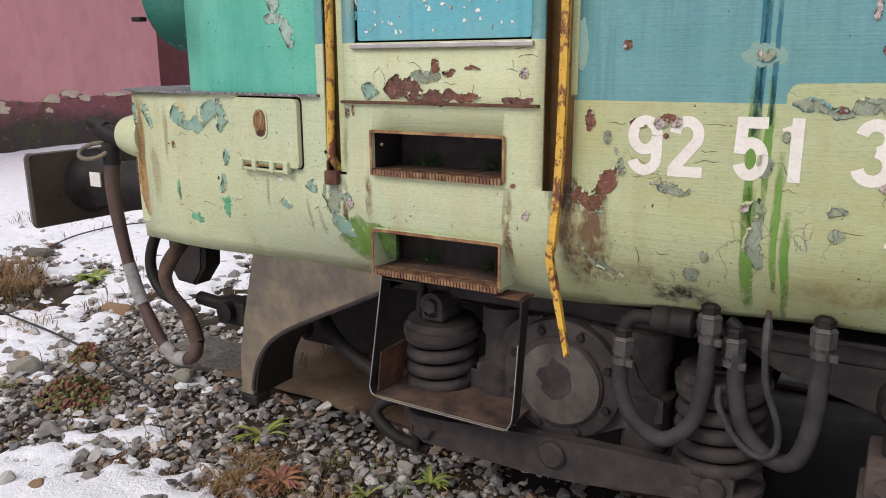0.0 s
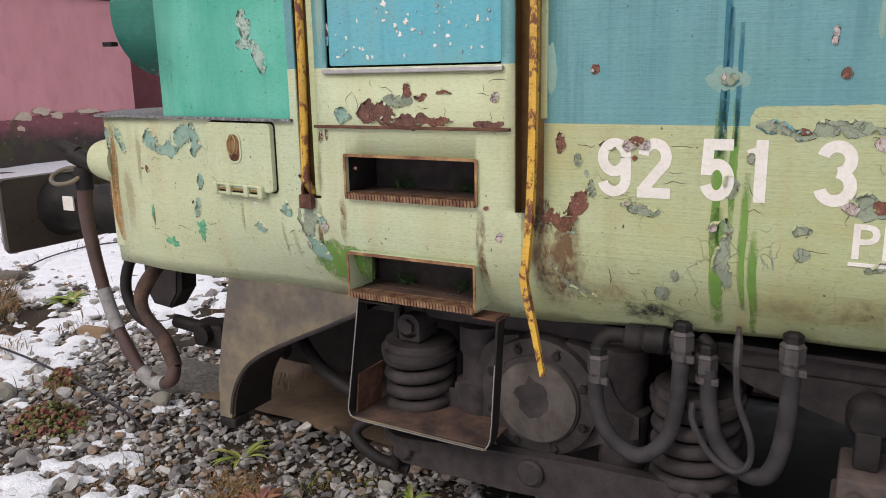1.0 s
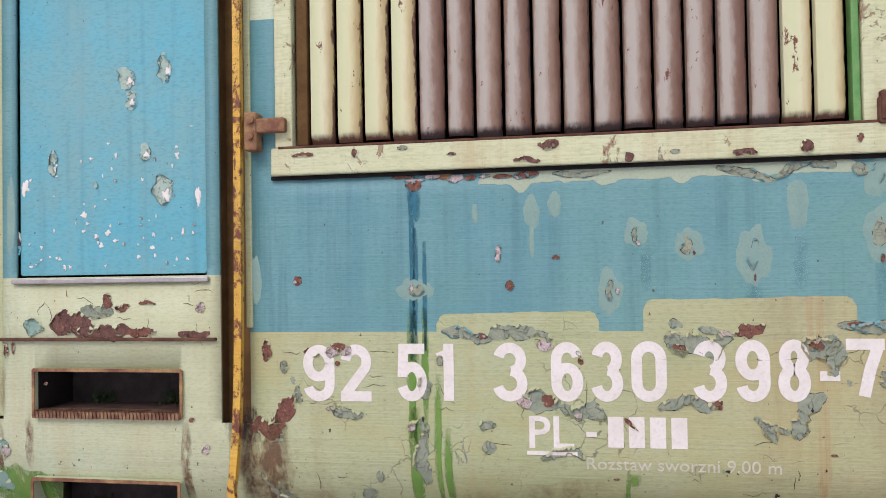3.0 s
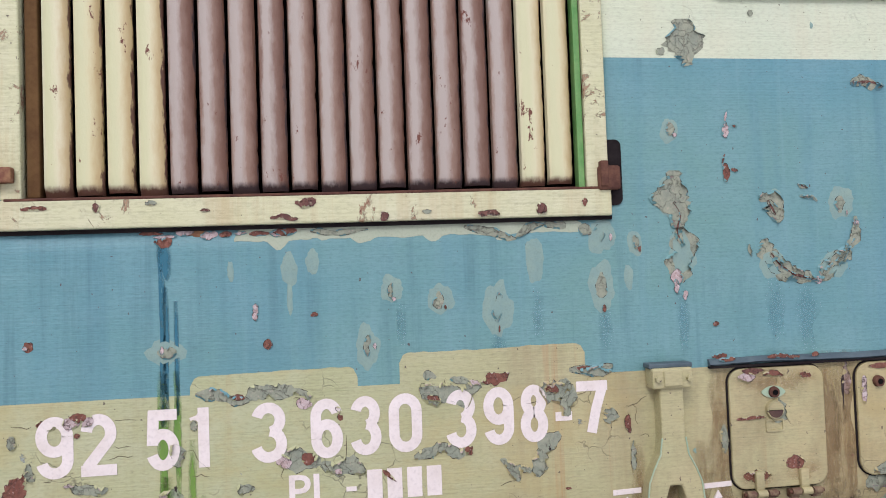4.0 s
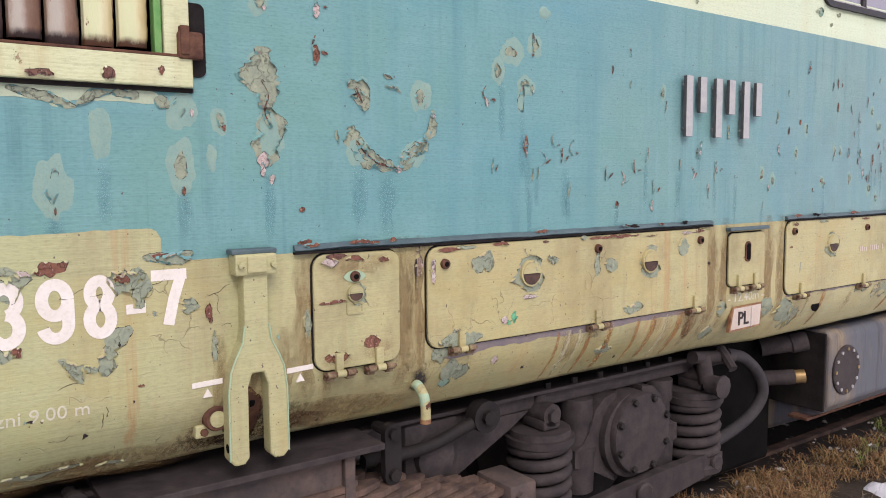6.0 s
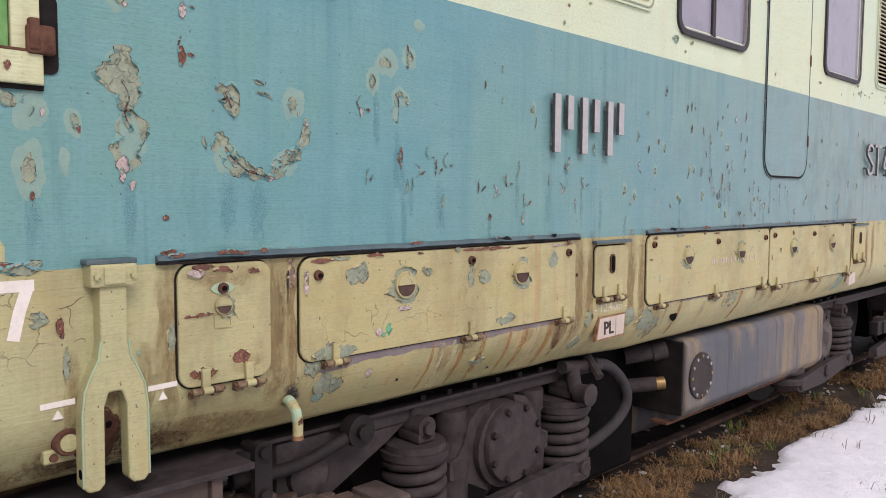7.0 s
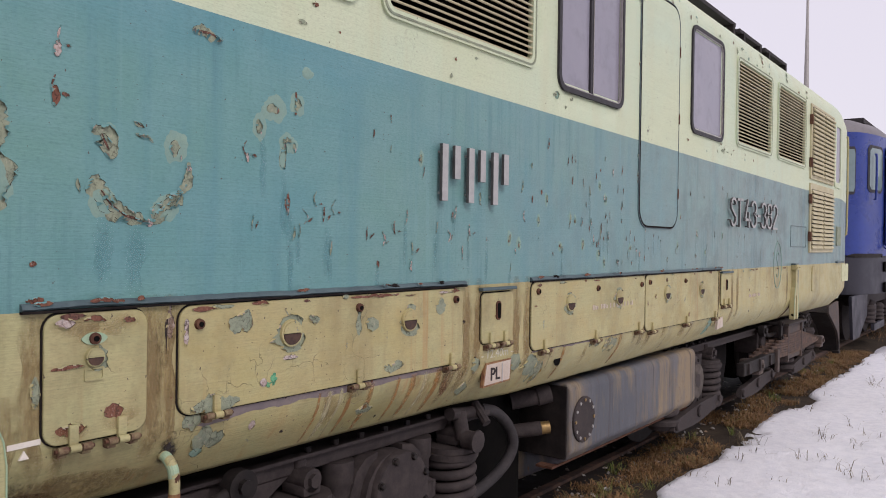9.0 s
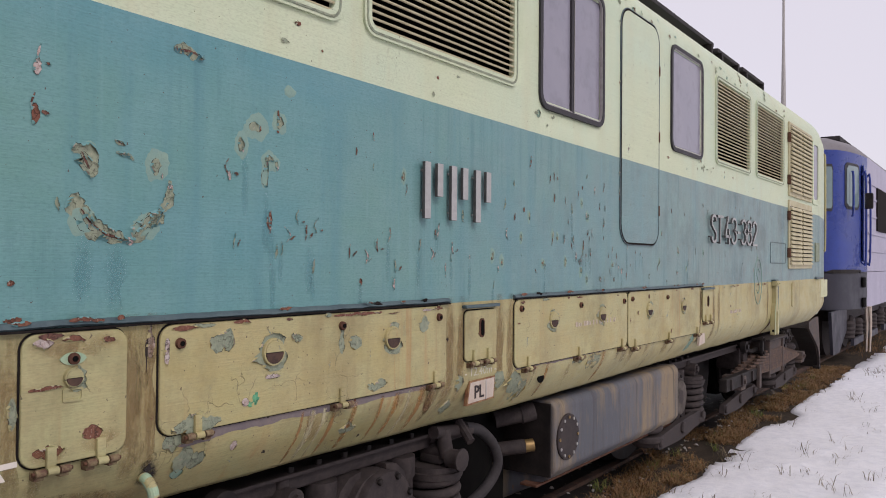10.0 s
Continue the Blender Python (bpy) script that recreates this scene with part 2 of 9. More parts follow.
PATCH = bare("grey_green_primer", ((0.225, 0.262, 0.192), (0.285, 0.315, 0.220), (0.175, 0.185, 0.140)), (0.42, 0.36, 0.28), 0.4, 0.45)
PATCH_PALE = plain("brushed_touch_up_paint", (0.175, 0.288, 0.25), (0.22, 0.325, 0.258), 0.55, 0, 22, 0.002, 0.8)
PATCH_AQUA = bare("aqua_primer", ((0.205, 0.325, 0.265), (0.25, 0.36, 0.28), (0.17, 0.26, 0.215)), (0.36, 0.38, 0.28), 0.3, 0.45)
TEAL_CHIP = bare("teal_paint_chip", ((0.09, 0.33, 0.19), (0.16, 0.38, 0.20), (0.08, 0.24, 0.14)), (0.36, 0.38, 0.24), 0.3, 0.6)
RUST_SPOT = bare("red_rust_spot", ((0.16, 0.065, 0.045), (0.22, 0.10, 0.065), (0.08, 0.04, 0.03)), (0.42, 0.30, 0.26), 0.6, 0.7, 40)
FLAKE = bare("pinkish_flake", ((0.42, 0.33, 0.30), (0.52, 0.46, 0.43), (0.20, 0.11, 0.09)), (0.62, 0.57, 0.54), 0.6, 0.8, 45)
SHED = bare("rusted_through_paint", ((0.115, 0.055, 0.045), (0.18, 0.09, 0.065), (0.06, 0.03, 0.025)), (0.34, 0.30, 0.20), 0.5, 0.8, 30)
PRIMER_PALE = bare("pale_aqua_primer", ((0.30, 0.41, 0.34), (0.36, 0.45, 0.37), (0.24, 0.33, 0.28)), (0.42, 0.48, 0.40), 0.3, 0.75)
TOUCH_CREAM = plain("pale_green_brush_coat", (0.33, 0.395, 0.275), (0.37, 0.42, 0.30), 0.55, 0, 18, 0.002, 0.8)
LIFT = plain("curled_paint_edge", (0.36, 0.31, 0.26), (0.24, 0.19, 0.15), 0.7, 0, 40, 0.001)
# Colour of the shade and rust painted below the flaps.
FLAP_SHADE = plain("purple_grey_flap_shade", (0.16, 0.135, 0.14), (0.23, 0.19, 0.175), 0.7, 0, 9, 0.002, 0.9)
EDGE_DIRT = stain("brown_edge_dirt", (0.24, 0.145, 0.06), (0.17, 0.10, 0.05), 0.50, 9, (1, 1, 0.4), 1.6, 0.5)
RUN_PALE = stain("pale_cream_run", (0.56, 0.52, 0.34), (0.50, 0.45, 0.28), 0.75, fall=1.2, least=0.6)
RUN_ORANGE = stain("orange_rust_run", (0.42, 0.21, 0.06), (0.36, 0.20, 0.09), 0.65, fall=1.2, least=0.5)
WASH_BLUE = stain("washed_down_blue", (0.065, 0.22, 0.28), (0.09, 0.24, 0.28), 0.20, fall=1.6, least=0.5)
DRIP_GREEN = stain("green_run", (0.18, 0.32, 0.06), (0.11, 0.24, 0.045), 0.8, fall=1.5, least=0.6)
DRIP_BLUE = stain("dark_blue_run", (0.03, 0.14, 0.19), (0.05, 0.18, 0.23), 0.85, fall=1.3, least=0.7)
SMEAR = stain("brown_rust_smear", (0.21, 0.105, 0.05), (0.13, 0.065, 0.04), 0.72)
GRIME = stain("thin_brown_grime", (0.34, 0.20, 0.08), (0.22, 0.13, 0.07), 0.27, 7, (1, 1, 0.6), 2.0, 0.3)
OIL = stain("black_oil_stain", (0.03, 0.026, 0.03), (0.06, 0.05, 0.05), 0.85)
FADED_WHITE = plain("faded_white_stencil", (0.58, 0.55, 0.45), (0.45, 0.44, 0.32), 0.65, 0, 45, 0.001, 1.0)
SOOT = plain("black_crack", (0.03, 0.026, 0.026), (0.07, 0.055, 0.05), 0.9, 0, 40, 0.001, gloss=0.05)
CRACK = plain("fine_paint_crack", (0.085, 0.07, 0.045), (0.15, 0.13, 0.08), 0.9, 0, 40, 0.001, gloss=0.05)
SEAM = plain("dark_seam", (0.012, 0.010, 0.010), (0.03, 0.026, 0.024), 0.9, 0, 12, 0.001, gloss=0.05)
GUTTER = plain("grey_blue_gutter", (0.055, 0.085, 0.095), (0.10, 0.145, 0.15), 0.5, 0, 14, 0.002)


def shutter_paint(name, tones, foot):
    """Shutter slats: each its own tone, stained on one side, highlight and shade painted across the face, rusted ragged
    along the other edge and the foot.
    """
    k = Mat(name, 0.42)
    pick = k.n.new("ShaderNodeObjectInfo").outputs["Random"]
    wide = k.n.new("ShaderNodeSeparateXYZ")
    k.l.new(k.n.new("ShaderNodeTexCoord").outputs["Generated"], wide.inputs[0])
    a = k.noise(7, (1, 1, 0.25), 5, 0.7)
    e = k.noise(30, (1.5, 1, 0.5), 5, 0.7, (2, 0, 0))
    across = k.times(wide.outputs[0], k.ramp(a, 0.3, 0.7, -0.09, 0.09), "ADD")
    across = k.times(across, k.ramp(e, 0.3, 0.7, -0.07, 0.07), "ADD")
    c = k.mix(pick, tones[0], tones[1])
    # Paler, then darker tone across the slat paints its highlight and shade.
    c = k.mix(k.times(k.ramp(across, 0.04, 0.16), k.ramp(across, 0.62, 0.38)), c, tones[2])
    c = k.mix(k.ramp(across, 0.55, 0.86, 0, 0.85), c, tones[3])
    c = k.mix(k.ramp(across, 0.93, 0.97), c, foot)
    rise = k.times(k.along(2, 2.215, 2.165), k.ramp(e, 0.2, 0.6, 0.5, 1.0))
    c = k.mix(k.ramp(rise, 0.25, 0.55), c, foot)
    chip = k.noise(16, (1, 1, 0.5), 7, 0.75, (4, 0, 0))
    c = k.mix(k.ramp(chip, 0.63, 0.64), c, RUST)
    return k.done(c, k.ramp(e, 0.3, 0.7, 0.3, 0.6), k.times(e, chip, "ADD"), 0.003, 0.6)


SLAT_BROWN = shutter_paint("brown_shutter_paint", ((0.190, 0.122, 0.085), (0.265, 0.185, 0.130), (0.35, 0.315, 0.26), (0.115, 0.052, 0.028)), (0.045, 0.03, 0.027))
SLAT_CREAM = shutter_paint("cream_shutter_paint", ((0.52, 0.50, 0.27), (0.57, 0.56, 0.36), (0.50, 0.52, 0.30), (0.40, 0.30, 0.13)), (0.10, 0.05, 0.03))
FRAME_CREAM = paint("cream_frame_paint", (0.50, 0.52, 0.29), (0.53, 0.55, 0.33), (0.58, 0.59, 0.40), 0.60, 37.0, 0.45, (0.35, 0.20, 0.07), 0.6, 0.6, 0.3, None, 0.0, (0.33, 0.23, 0.13))
SLAT_GREEN = plain("green_shutter_paint", (0.08, 0.24, 0.06), (0.20, 0.34, 0.12), 0.5, 0, 12, 0.001)
LOUVRE = plain("cream_louvre", (0.46, 0.42, 0.27), (0.38, 0.33, 0.20), 0.6, 0, 9, 0.001)
RUBBER_SEAL = plain("black_window_rubber", (0.022, 0.021, 0.025), (0.04, 0.037, 0.04), 0.55, 0, 18, 0.001)
PANE = plain("dusty_window_glass", (0.22, 0.215, 0.26), (0.26, 0.25, 0.29), 0.12, 0, 1.2, 0.0002)
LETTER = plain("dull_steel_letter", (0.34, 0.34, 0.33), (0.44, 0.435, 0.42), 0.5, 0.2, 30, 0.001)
k = Mat("stained_tank_plate", 0.5, 0.0, 0.3)
fall = k.noise(1.9, (1.4, 1, 0.22), 7, 0.68)
c = k.mix(k.ramp(fall, 0.46, 0.58), (0.072, 0.076, 0.088), (0.215, 0.165, 0.105))
c = k.mix(k.ramp(k.noise(3.0, (1, 1, 0.5), 6, 0.7, (3, 0, 1)), 0.50, 0.64, 0, 0.75), c, (0.105, 0.105, 0.115))
c = k.mix(k.ramp(k.noise(7, (2.0, 1, 0.12), 6, 0.7, (7, 2, 1)), 0.54, 0.66, 0, 0.7), c, (0.045, 0.042, 0.045))
c = k.mix(k.ramp(k.noise(30, (1, 1, 1), 5, 0.7, (1, 2, 5)), 0.62, 0.66, 0, 0.6), c, (0.12, 0.06, 0.035))
TANK = k.done(c, k.ramp(fall, 0.35, 0.65, 0.4, 0.7), k.noise(14, (1, 1, 1), 6, 0.7), 0.002, 0.6)
# Letter grey made darker: grime and painted shade for the side faces.
LETTER_SIDE = plain("dark_letter_side", (0.06, 0.06, 0.06), (0.11, 0.107, 0.10), 0.5, 0.0, 30, 0.001)
FROST = plain("frosty_gravel_dust", (0.050, 0.046, 0.044), (0.33, 0.33, 0.34), 0.9, 0, 75, 0.005, 0.9)
BUFFER = plain("greasy_brown_buffer", (0.055, 0.042, 0.035), (0.085, 0.065, 0.05), 0.32, 0, 6, 0.001)
NUT = plain("dull_grey_steel_nut", (0.052, 0.046, 0.044), (0.105, 0.094, 0.088), 0.55, 0.1, 20, 0.001, gloss=0.25)
MOSS_GREEN = plain("green_moss", (0.025, 0.045, 0.022), (0.055, 0.085, 0.032), 0.9, 0, 60, 0.002, gloss=0.05)
HINGE_RUST = plain("rusty_hinge_paint_traces", (0.10, 0.05, 0.032), (0.27, 0.22, 0.12), 0.8, 0, 38, 0.002, 0.9)
HOSE_WORN = plain("worn_brown_hose", (0.085, 0.046, 0.036), (0.05, 0.036, 0.033), 0.5, 0, 9, 0.003)
TAPE = plain("grey_hose_tape", (0.30, 0.285, 0.275), (0.13, 0.115, 0.105), 0.7, 0, 28, 0.002)
BRASS = plain("brass_fitting", (0.30, 0.20, 0.08), (0.18, 0.12, 0.06), 0.45, 0.6, 25, 0.001)
DUSTY = plain("dusty_cover_plate", (0.11, 0.094, 0.082), (0.035, 0.030, 0.028), 0.8, 0, 7, 0.002, gloss=0.1)
DRUM_GREEN = paint("dark_teal_gloss", (0.018, 0.14, 0.10), (0.014, 0.10, 0.075), (0.04, 0.20, 0.15), 0.75, 43.0, 0.22, (0.015, 0.09, 0.07), 0.9)
PLACARD = plain("off_white_placard", (0.50, 0.43, 0.36), (0.42, 0.33, 0.27), 0.6, 0, 20, 0.001)


def varied(name, colours, rough, per_object, scale=30, bump=0.003):
    """Many small pieces of one kind: each takes its own tone."""
    k = Mat(name, rough)
    if per_object:
        pick = k.n.new("ShaderNodeObjectInfo").outputs["Random"]
    else:
        pick = k.n.new("ShaderNodeNewGeometry").outputs["Random Per Island"]
    ramp = k.n.new("ShaderNodeValToRGB")
    e = ramp.color_ramp.elements
    while len(e) < len(colours):
        e.new(0.5)
    for i, c in enumerate(colours):
        e[i].position, e[i].color = i / (len(colours) - 1), (*c, 1)
    k.l.new(pick, ramp.inputs[0])
    a = k.noise(scale, (1, 1, 1), 5, 0.65)
    c = k.mix(k.ramp(a, 0.45, 0.75, 0, 0.5), ramp.outputs[0], (0.06, 0.052, 0.045), "MIX")
    return k.done(c, None, a, bump, 0.7)


STONES = tuple(tuple(1.22 * v for v in c) for c in ((0.045, 0.042, 0.042), (0.25, 0.24, 0.235), (0.13, 0.115, 0.105), (0.38, 0.365, 0.345), (0.16, 0.145, 0.13), (0.22, 0.15, 0.10), (0.11, 0.105, 0.11), (0.42, 0.39, 0.355), (0.10, 0.09, 0.085)))
STONE = varied("grey_ballast_stone", STONES, 0.85, False)
STONE_ONE = varied("grey_ballast_stone_single", STONES, 0.85, True)
GRASS_MIX = varied("mixed_dry_grass", ((0.21, 0.105, 0.042), (0.31, 0.185, 0.085), (0.09, 0.048, 0.027), (0.25, 0.135, 0.055), (0.13, 0.105, 0.04), (0.38, 0.215, 0.10), (0.13, 0.065, 0.032)), 0.9, False)
GRASS_GREEN = varied("green_grass_blades", ((0.10, 0.16, 0.03), (0.17, 0.20, 0.05), (0.22, 0.18, 0.06), (0.08, 0.13, 0.03)), 0.8, False)
GRASS_ORANGE = varied("orange_dry_grass", ((0.27, 0.15, 0.055), (0.20, 0.10, 0.04), (0.31, 0.20, 0.09), (0.15, 0.12, 0.05)), 0.9, False)
STALK = varied("dry_stalk", ((0.20, 0.15, 0.09), (0.11, 0.085, 0.06), (0.26, 0.21, 0.13)), 0.9, False)
LEAF = varied("green_leaf", ((0.16, 0.24, 0.04), (0.24, 0.28, 0.06), (0.30, 0.28, 0.08), (0.12, 0.20, 0.04)), 0.6, True)
LEAF_RED = varied("red_brown_leaf", ((0.20, 0.07, 0.05), (0.28, 0.13, 0.06), (0.24, 0.09, 0.08)), 0.7, True)
SEDUM = varied("sedum_leaf", ((0.16, 0.17, 0.045), (0.10, 0.13, 0.035), (0.22, 0.085, 0.055), (0.17, 0.045, 0.04), (0.20, 0.19, 0.06)), 0.6, False)
ROCK = plain("grey_boulder", (0.085, 0.078, 0.07), (0.20, 0.185, 0.165), 0.85, 0, 22, 0.015, 0.95)
ROCK_PALE = plain("pale_boulder", (0.30, 0.28, 0.23), (0.20, 0.185, 0.16), 0.85, 0, 18, 0.005)
ROCK_TAN = plain("tan_boulder", (0.26, 0.17, 0.10), (0.17, 0.11, 0.07), 0.85, 0, 18, 0.005)
SAND = plain("oily_brake_sand", (0.165, 0.112, 0.070), (0.045, 0.032, 0.025), 0.9, 0, 3.5, 0.006)
# Dark red of the recessed wall, with its shade in the colour.
SHADED_WALL = plain("shaded_maroon_wall", (0.13, 0.045, 0.05), (0.10, 0.03, 0.035), 0.9, 0, 2, 0.004)
k = Mat("damp_mossy_plinth", 0.9, 0.0, 0.2)
low = k.along(2, 0.2, 1.1)
c = k.mix(k.ramp(k.times(low, k.noise(1.6, (1, 1, 1.4), 6, 0.7), "ADD"), 0.75, 1.15), (0.055, 0.042, 0.04), (0.19, 0.075, 0.085))
c = k.mix(k.ramp(k.noise(2.6, (1, 1, 0.8), 6, 0.7, (4, 1, 0)), 0.52, 0.66, 0, 0.6), c, (0.06, 0.07, 0.03))
c = k.mix(k.ramp(k.noise(6, (1, 1, 1), 6, 0.7, (9, 1, 2)), 0.62, 0.68, 0, 0.7), c, (0.30, 0.22, 0.18))
DAMP = k.done(c, None, k.noise(9, (1, 1, 1), 6, 0.7), 0.02, 0.7)
PLASTER = plain("bare_plaster", (0.48, 0.40, 0.31), (0.36, 0.28, 0.22), 0.9, 0, 8, 0.006)
LOCO_LILAC = plain("lilac_grey_paint", (0.33, 0.31, 0.40), (0.38, 0.36, 0.44), 0.45, 0, 2, 0.001)
LOCO_ROOF = plain("dark_grey_roof", (0.16, 0.15, 0.16), (0.20, 0.185, 0.19), 0.5, 0, 2, 0.001)
PANE_GREEN = plain("green_tinted_glass", (0.16, 0.22, 0.23), (0.20, 0.26, 0.27), 0.12, 0, 1.2, 0.0002)


# ---- mesh helpers ----
def part(name, bm, material, parent=None, label="", smooth=False):
    mesh = bpy.data.meshes.new(name)
    bmesh.ops.recalc_face_normals(bm, faces=bm.faces)
    bm.to_mesh(mesh)
    bm.free()
    for m in material if isinstance(material, (list, tuple)) else [material]:
        mesh.materials.append(m)
    if smooth:
        for p in mesh.polygons:
            p.use_smooth = True
        mesh.set_sharp_from_angle(angle=radians(38))
    ob = new(name, mesh)
    ob.parent = parent
    return tagged(ob, label)


def thing(name, label, category, group="", kind=""):
    return tagged(new(name), label, category, group, kind)


def box(bm, x0, x1, y0, y1, z0, z1, bevel=0.0):
    made = bmesh.ops.create_cube(bm, size=1, matrix=Matrix.LocRotScale(((x0 + x1) / 2, (y0 + y1) / 2, (z0 + z1) / 2), None, (abs(x1 - x0), abs(y1 - y0), abs(z1 - z0))))
    if bevel:
        edges = list({e for v in made["verts"] for e in v.link_edges})
        bmesh.ops.bevel(bm, geom=edges, offset=bevel, segments=2, affect="EDGES", profile=0.5)
    return bm


def rod(bm, a, b, r, seg=12, r2=None):
    a, b = Vector(a), Vector(b)
    d = b - a
    m = Matrix.Translation((a + b) / 2) @ d.to_track_quat("Z", "Y").to_matrix().to_4x4()
    bmesh.ops.create_cone(bm, cap_ends=True, segments=seg, radius1=r, radius2=r if r2 is None else r2, depth=d.length, matrix=m)
    return bm


def lathe(bm, profile, place=(0, 0, 0), axis="Z", seg=24):
    """A body turned about an axis: profile rows are radius, height."""
    turn = {"Z": Matrix(), "Y": Matrix.Rotation(radians(90), 4, "X"), "X": Matrix.Rotation(radians(90), 4, "Y")}[axis]
    m = Matrix.Translation(place) @ turn
    rings = []
    for r, h in profile:
        rings.append([bm.verts.new(m @ Vector((r * math.cos(2 * math.pi * i / seg), r * math.sin(2 * math.pi * i / seg), h))) for i in range(seg)])
    for p, q in zip(rings, rings[1:]):
        for i in range(seg):
            bm.faces.new((p[i], p[(i + 1) % seg], q[(i + 1) % seg], q[i]))
    bm.faces.new(rings[0][::-1])
    bm.faces.new(rings[-1])
    return bm


def smooth_line(points, steps=8):
    pts = [Vector(p) for p in points]
    ext = [2 * pts[0] - pts[1]] + pts + [2 * pts[-1] - pts[-2]]
    out = []
    for a, b, c, d in zip(ext, ext[1:], ext[2:], ext[3:]):
        for i in range(steps):
            t = i / steps
            out.append(0.5 * (2 * b + (c - a) * t + (2 * a - 5 * b + 4 * c - d) * t * t + (3 * b - a - 3 * c + d) * t ** 3))
    return out + [pts[-1]]


def tube(bm, points, radius, seg=10, steps=8, closed_ends=True):
    """A pipe or hose along a smooth line. radius: a number, or a function of 0..1."""
    line = smooth_line(points, steps) if steps else [Vector(p) for p in points]
    side = None
    rings = []
    for i, p in enumerate(line):
        d = (line[min(i + 1, len(line) - 1)] - line[max(i - 1, 0)]).normalized()
        if side is None:
            side = d.orthogonal().normalized()
        side = (side - d * side.dot(d)).normalized()
        up = d.cross(side)
        r = radius(i / (len(line) - 1)) if callable(radius) else radius
        rings.append([bm.verts.new(p + r * (math.cos(2 * math.pi * j / seg) * side + math.sin(2 * math.pi * j / seg) * up)) for j in range(seg)])
    for p, q in zip(rings, rings[1:]):
        for j in range(seg):
            bm.faces.new((p[j], p[(j + 1) % seg], q[(j + 1) % seg], q[j]))
    if closed_ends:
        bm.faces.new(rings[0][::-1])
        bm.faces.new(rings[-1])
    return bm


def rounded(x0, x1, z0, z1, r, n=5):
    """Corner-rounded rectangle as x, z pairs, counter-clockwise."""
    out = []
    for cx, cz, a in ((x1 - r, z0 + r, -90), (x1 - r, z1 - r, 0), (x0 + r, z1 - r, 90), (x0 + r, z0 + r, 180)):
        for i in range(n + 1):
            t = radians(a + 90 * i / n)
            out.append((cx + r * math.cos(t), cz + r * math.sin(t)))
    return out


def plate(bm, outline, y0, y1):
    """A plate standing along x: the outline in x, z between the depths y0 (outer) and y1."""
    a = [bm.verts.new((x, y0, z)) for x, z in outline]
    b = [bm.verts.new((x, y1, z)) for x, z in outline]
    bm.faces.new(a)
    bm.faces.new(b[::-1])
    n = len(a)
    for i in range(n):
        bm.faces.new((a[i], b[i], b[(i + 1) % n], a[(i + 1) % n]))
    return bm


def ring(bm, outer, inner, y0, y1):
    """A flat ring between two outlines of as many points, between two depths."""
    loops = [[bm.verts.new((x, y, z)) for x, z in o] for y in (y0, y1) for o in (outer, inner)]
    n = len(outer)
    for i in range(n):
        j = (i + 1) % n
        for p, q in ((0, 1), (1, 3), (3, 2), (2, 0)):
            bm.faces.new((loops[p][i], loops[p][j], loops[q][j], loops[q][i]))
    return bm


# ---- ground and track ----
def ground_height(x, y):
    near = 0.05 * noise.noise((x * 0.6, y * 0.6, 0.3)) + 0.018 * noise.noise((x * 2.7, y * 2.7, 5.1))
    return -0.10 + near * min(1.0, max(0.25, (abs(y - 1.475) - 0.4) / 2.0))


def build_ground():
    xs = [-400, -150, -60, -30, -18] + [-12 + 0.5 * i for i in range(16)] + [-4 + 0.2 * i for i in range(100)] + [16 + i for i in range(10)] + [30, 45, 80, 160, 400]
    ys = [-400, -150, -60, -30, -16, -10, -7, -5, -4] + [-3 + 0.2 * i for i in range(40)] + [5 + i for i in range(10)] + [18, 30, 60, 150, 400]
    bm = bmesh.new()
    g = [[bm.verts.new((x, y, ground_height(x, y))) for y in ys] for x in xs]
    for i in range(len(xs) - 1):
        for j in range(len(ys) - 1):
            bm.faces.new((g[i][j], g[i + 1][j], g[i + 1][j + 1], g[i][j + 1]))
    return tagged(part("ground", bm, SOIL, None, "dark earth and ballast of an old railway yard", True), "", "ground", "", "structure")


ground = build_ground()


def build_rail(y, name):
    t = thing(name, "rusty steel running rail on the yard track", "rail", "rails", "structure")
    bm = bmesh.new()
    prof = [(-0.07, -0.16), (0.07, -0.16), (0.07, -0.145), (0.012, -0.125), (0.012, -0.05), (0.036, -0.04), (0.036, 0.0), (-0.036, 0.0), (-0.036, -0.04), (-0.012, -0.05), (-0.012, -0.125), (-0.07, -0.145)]
    ends = [[bm.verts.new((x, y + a, b - 0.06)) for a, b in prof] for x in (-1.9, 60)]
    bm.faces.new(ends[0])
    bm.faces.new(ends[1][::-1])
    for i in range(len(prof)):
        j = (i + 1) % len(prof)
        bm.faces.new((ends[0][i], ends[1][i], ends[1][j], ends[0][j]))
    part("rail_bar", bm, STEP_WORN, t)


build_rail(0.72, "rail")
build_rail(2.23, "rail")

# ---- the pale green and blue locomotive ----
loco = thing("locomotive", "weathered cream-green and blue diesel locomotive with peeling paint", "locomotive")
LOW, HIGH = 1.587, 2.563  # the blue band
NEAR, FAR = -2.95, 14.05  # the ends of the body
FLOOR_Z = 0.935


def high_at(x):
    """The upper edge of the blue band sinks a little towards the far end."""
    return HIGH + 0.009 - 0.0078 * min(max(x - 1.0, 0.0), 9.0)


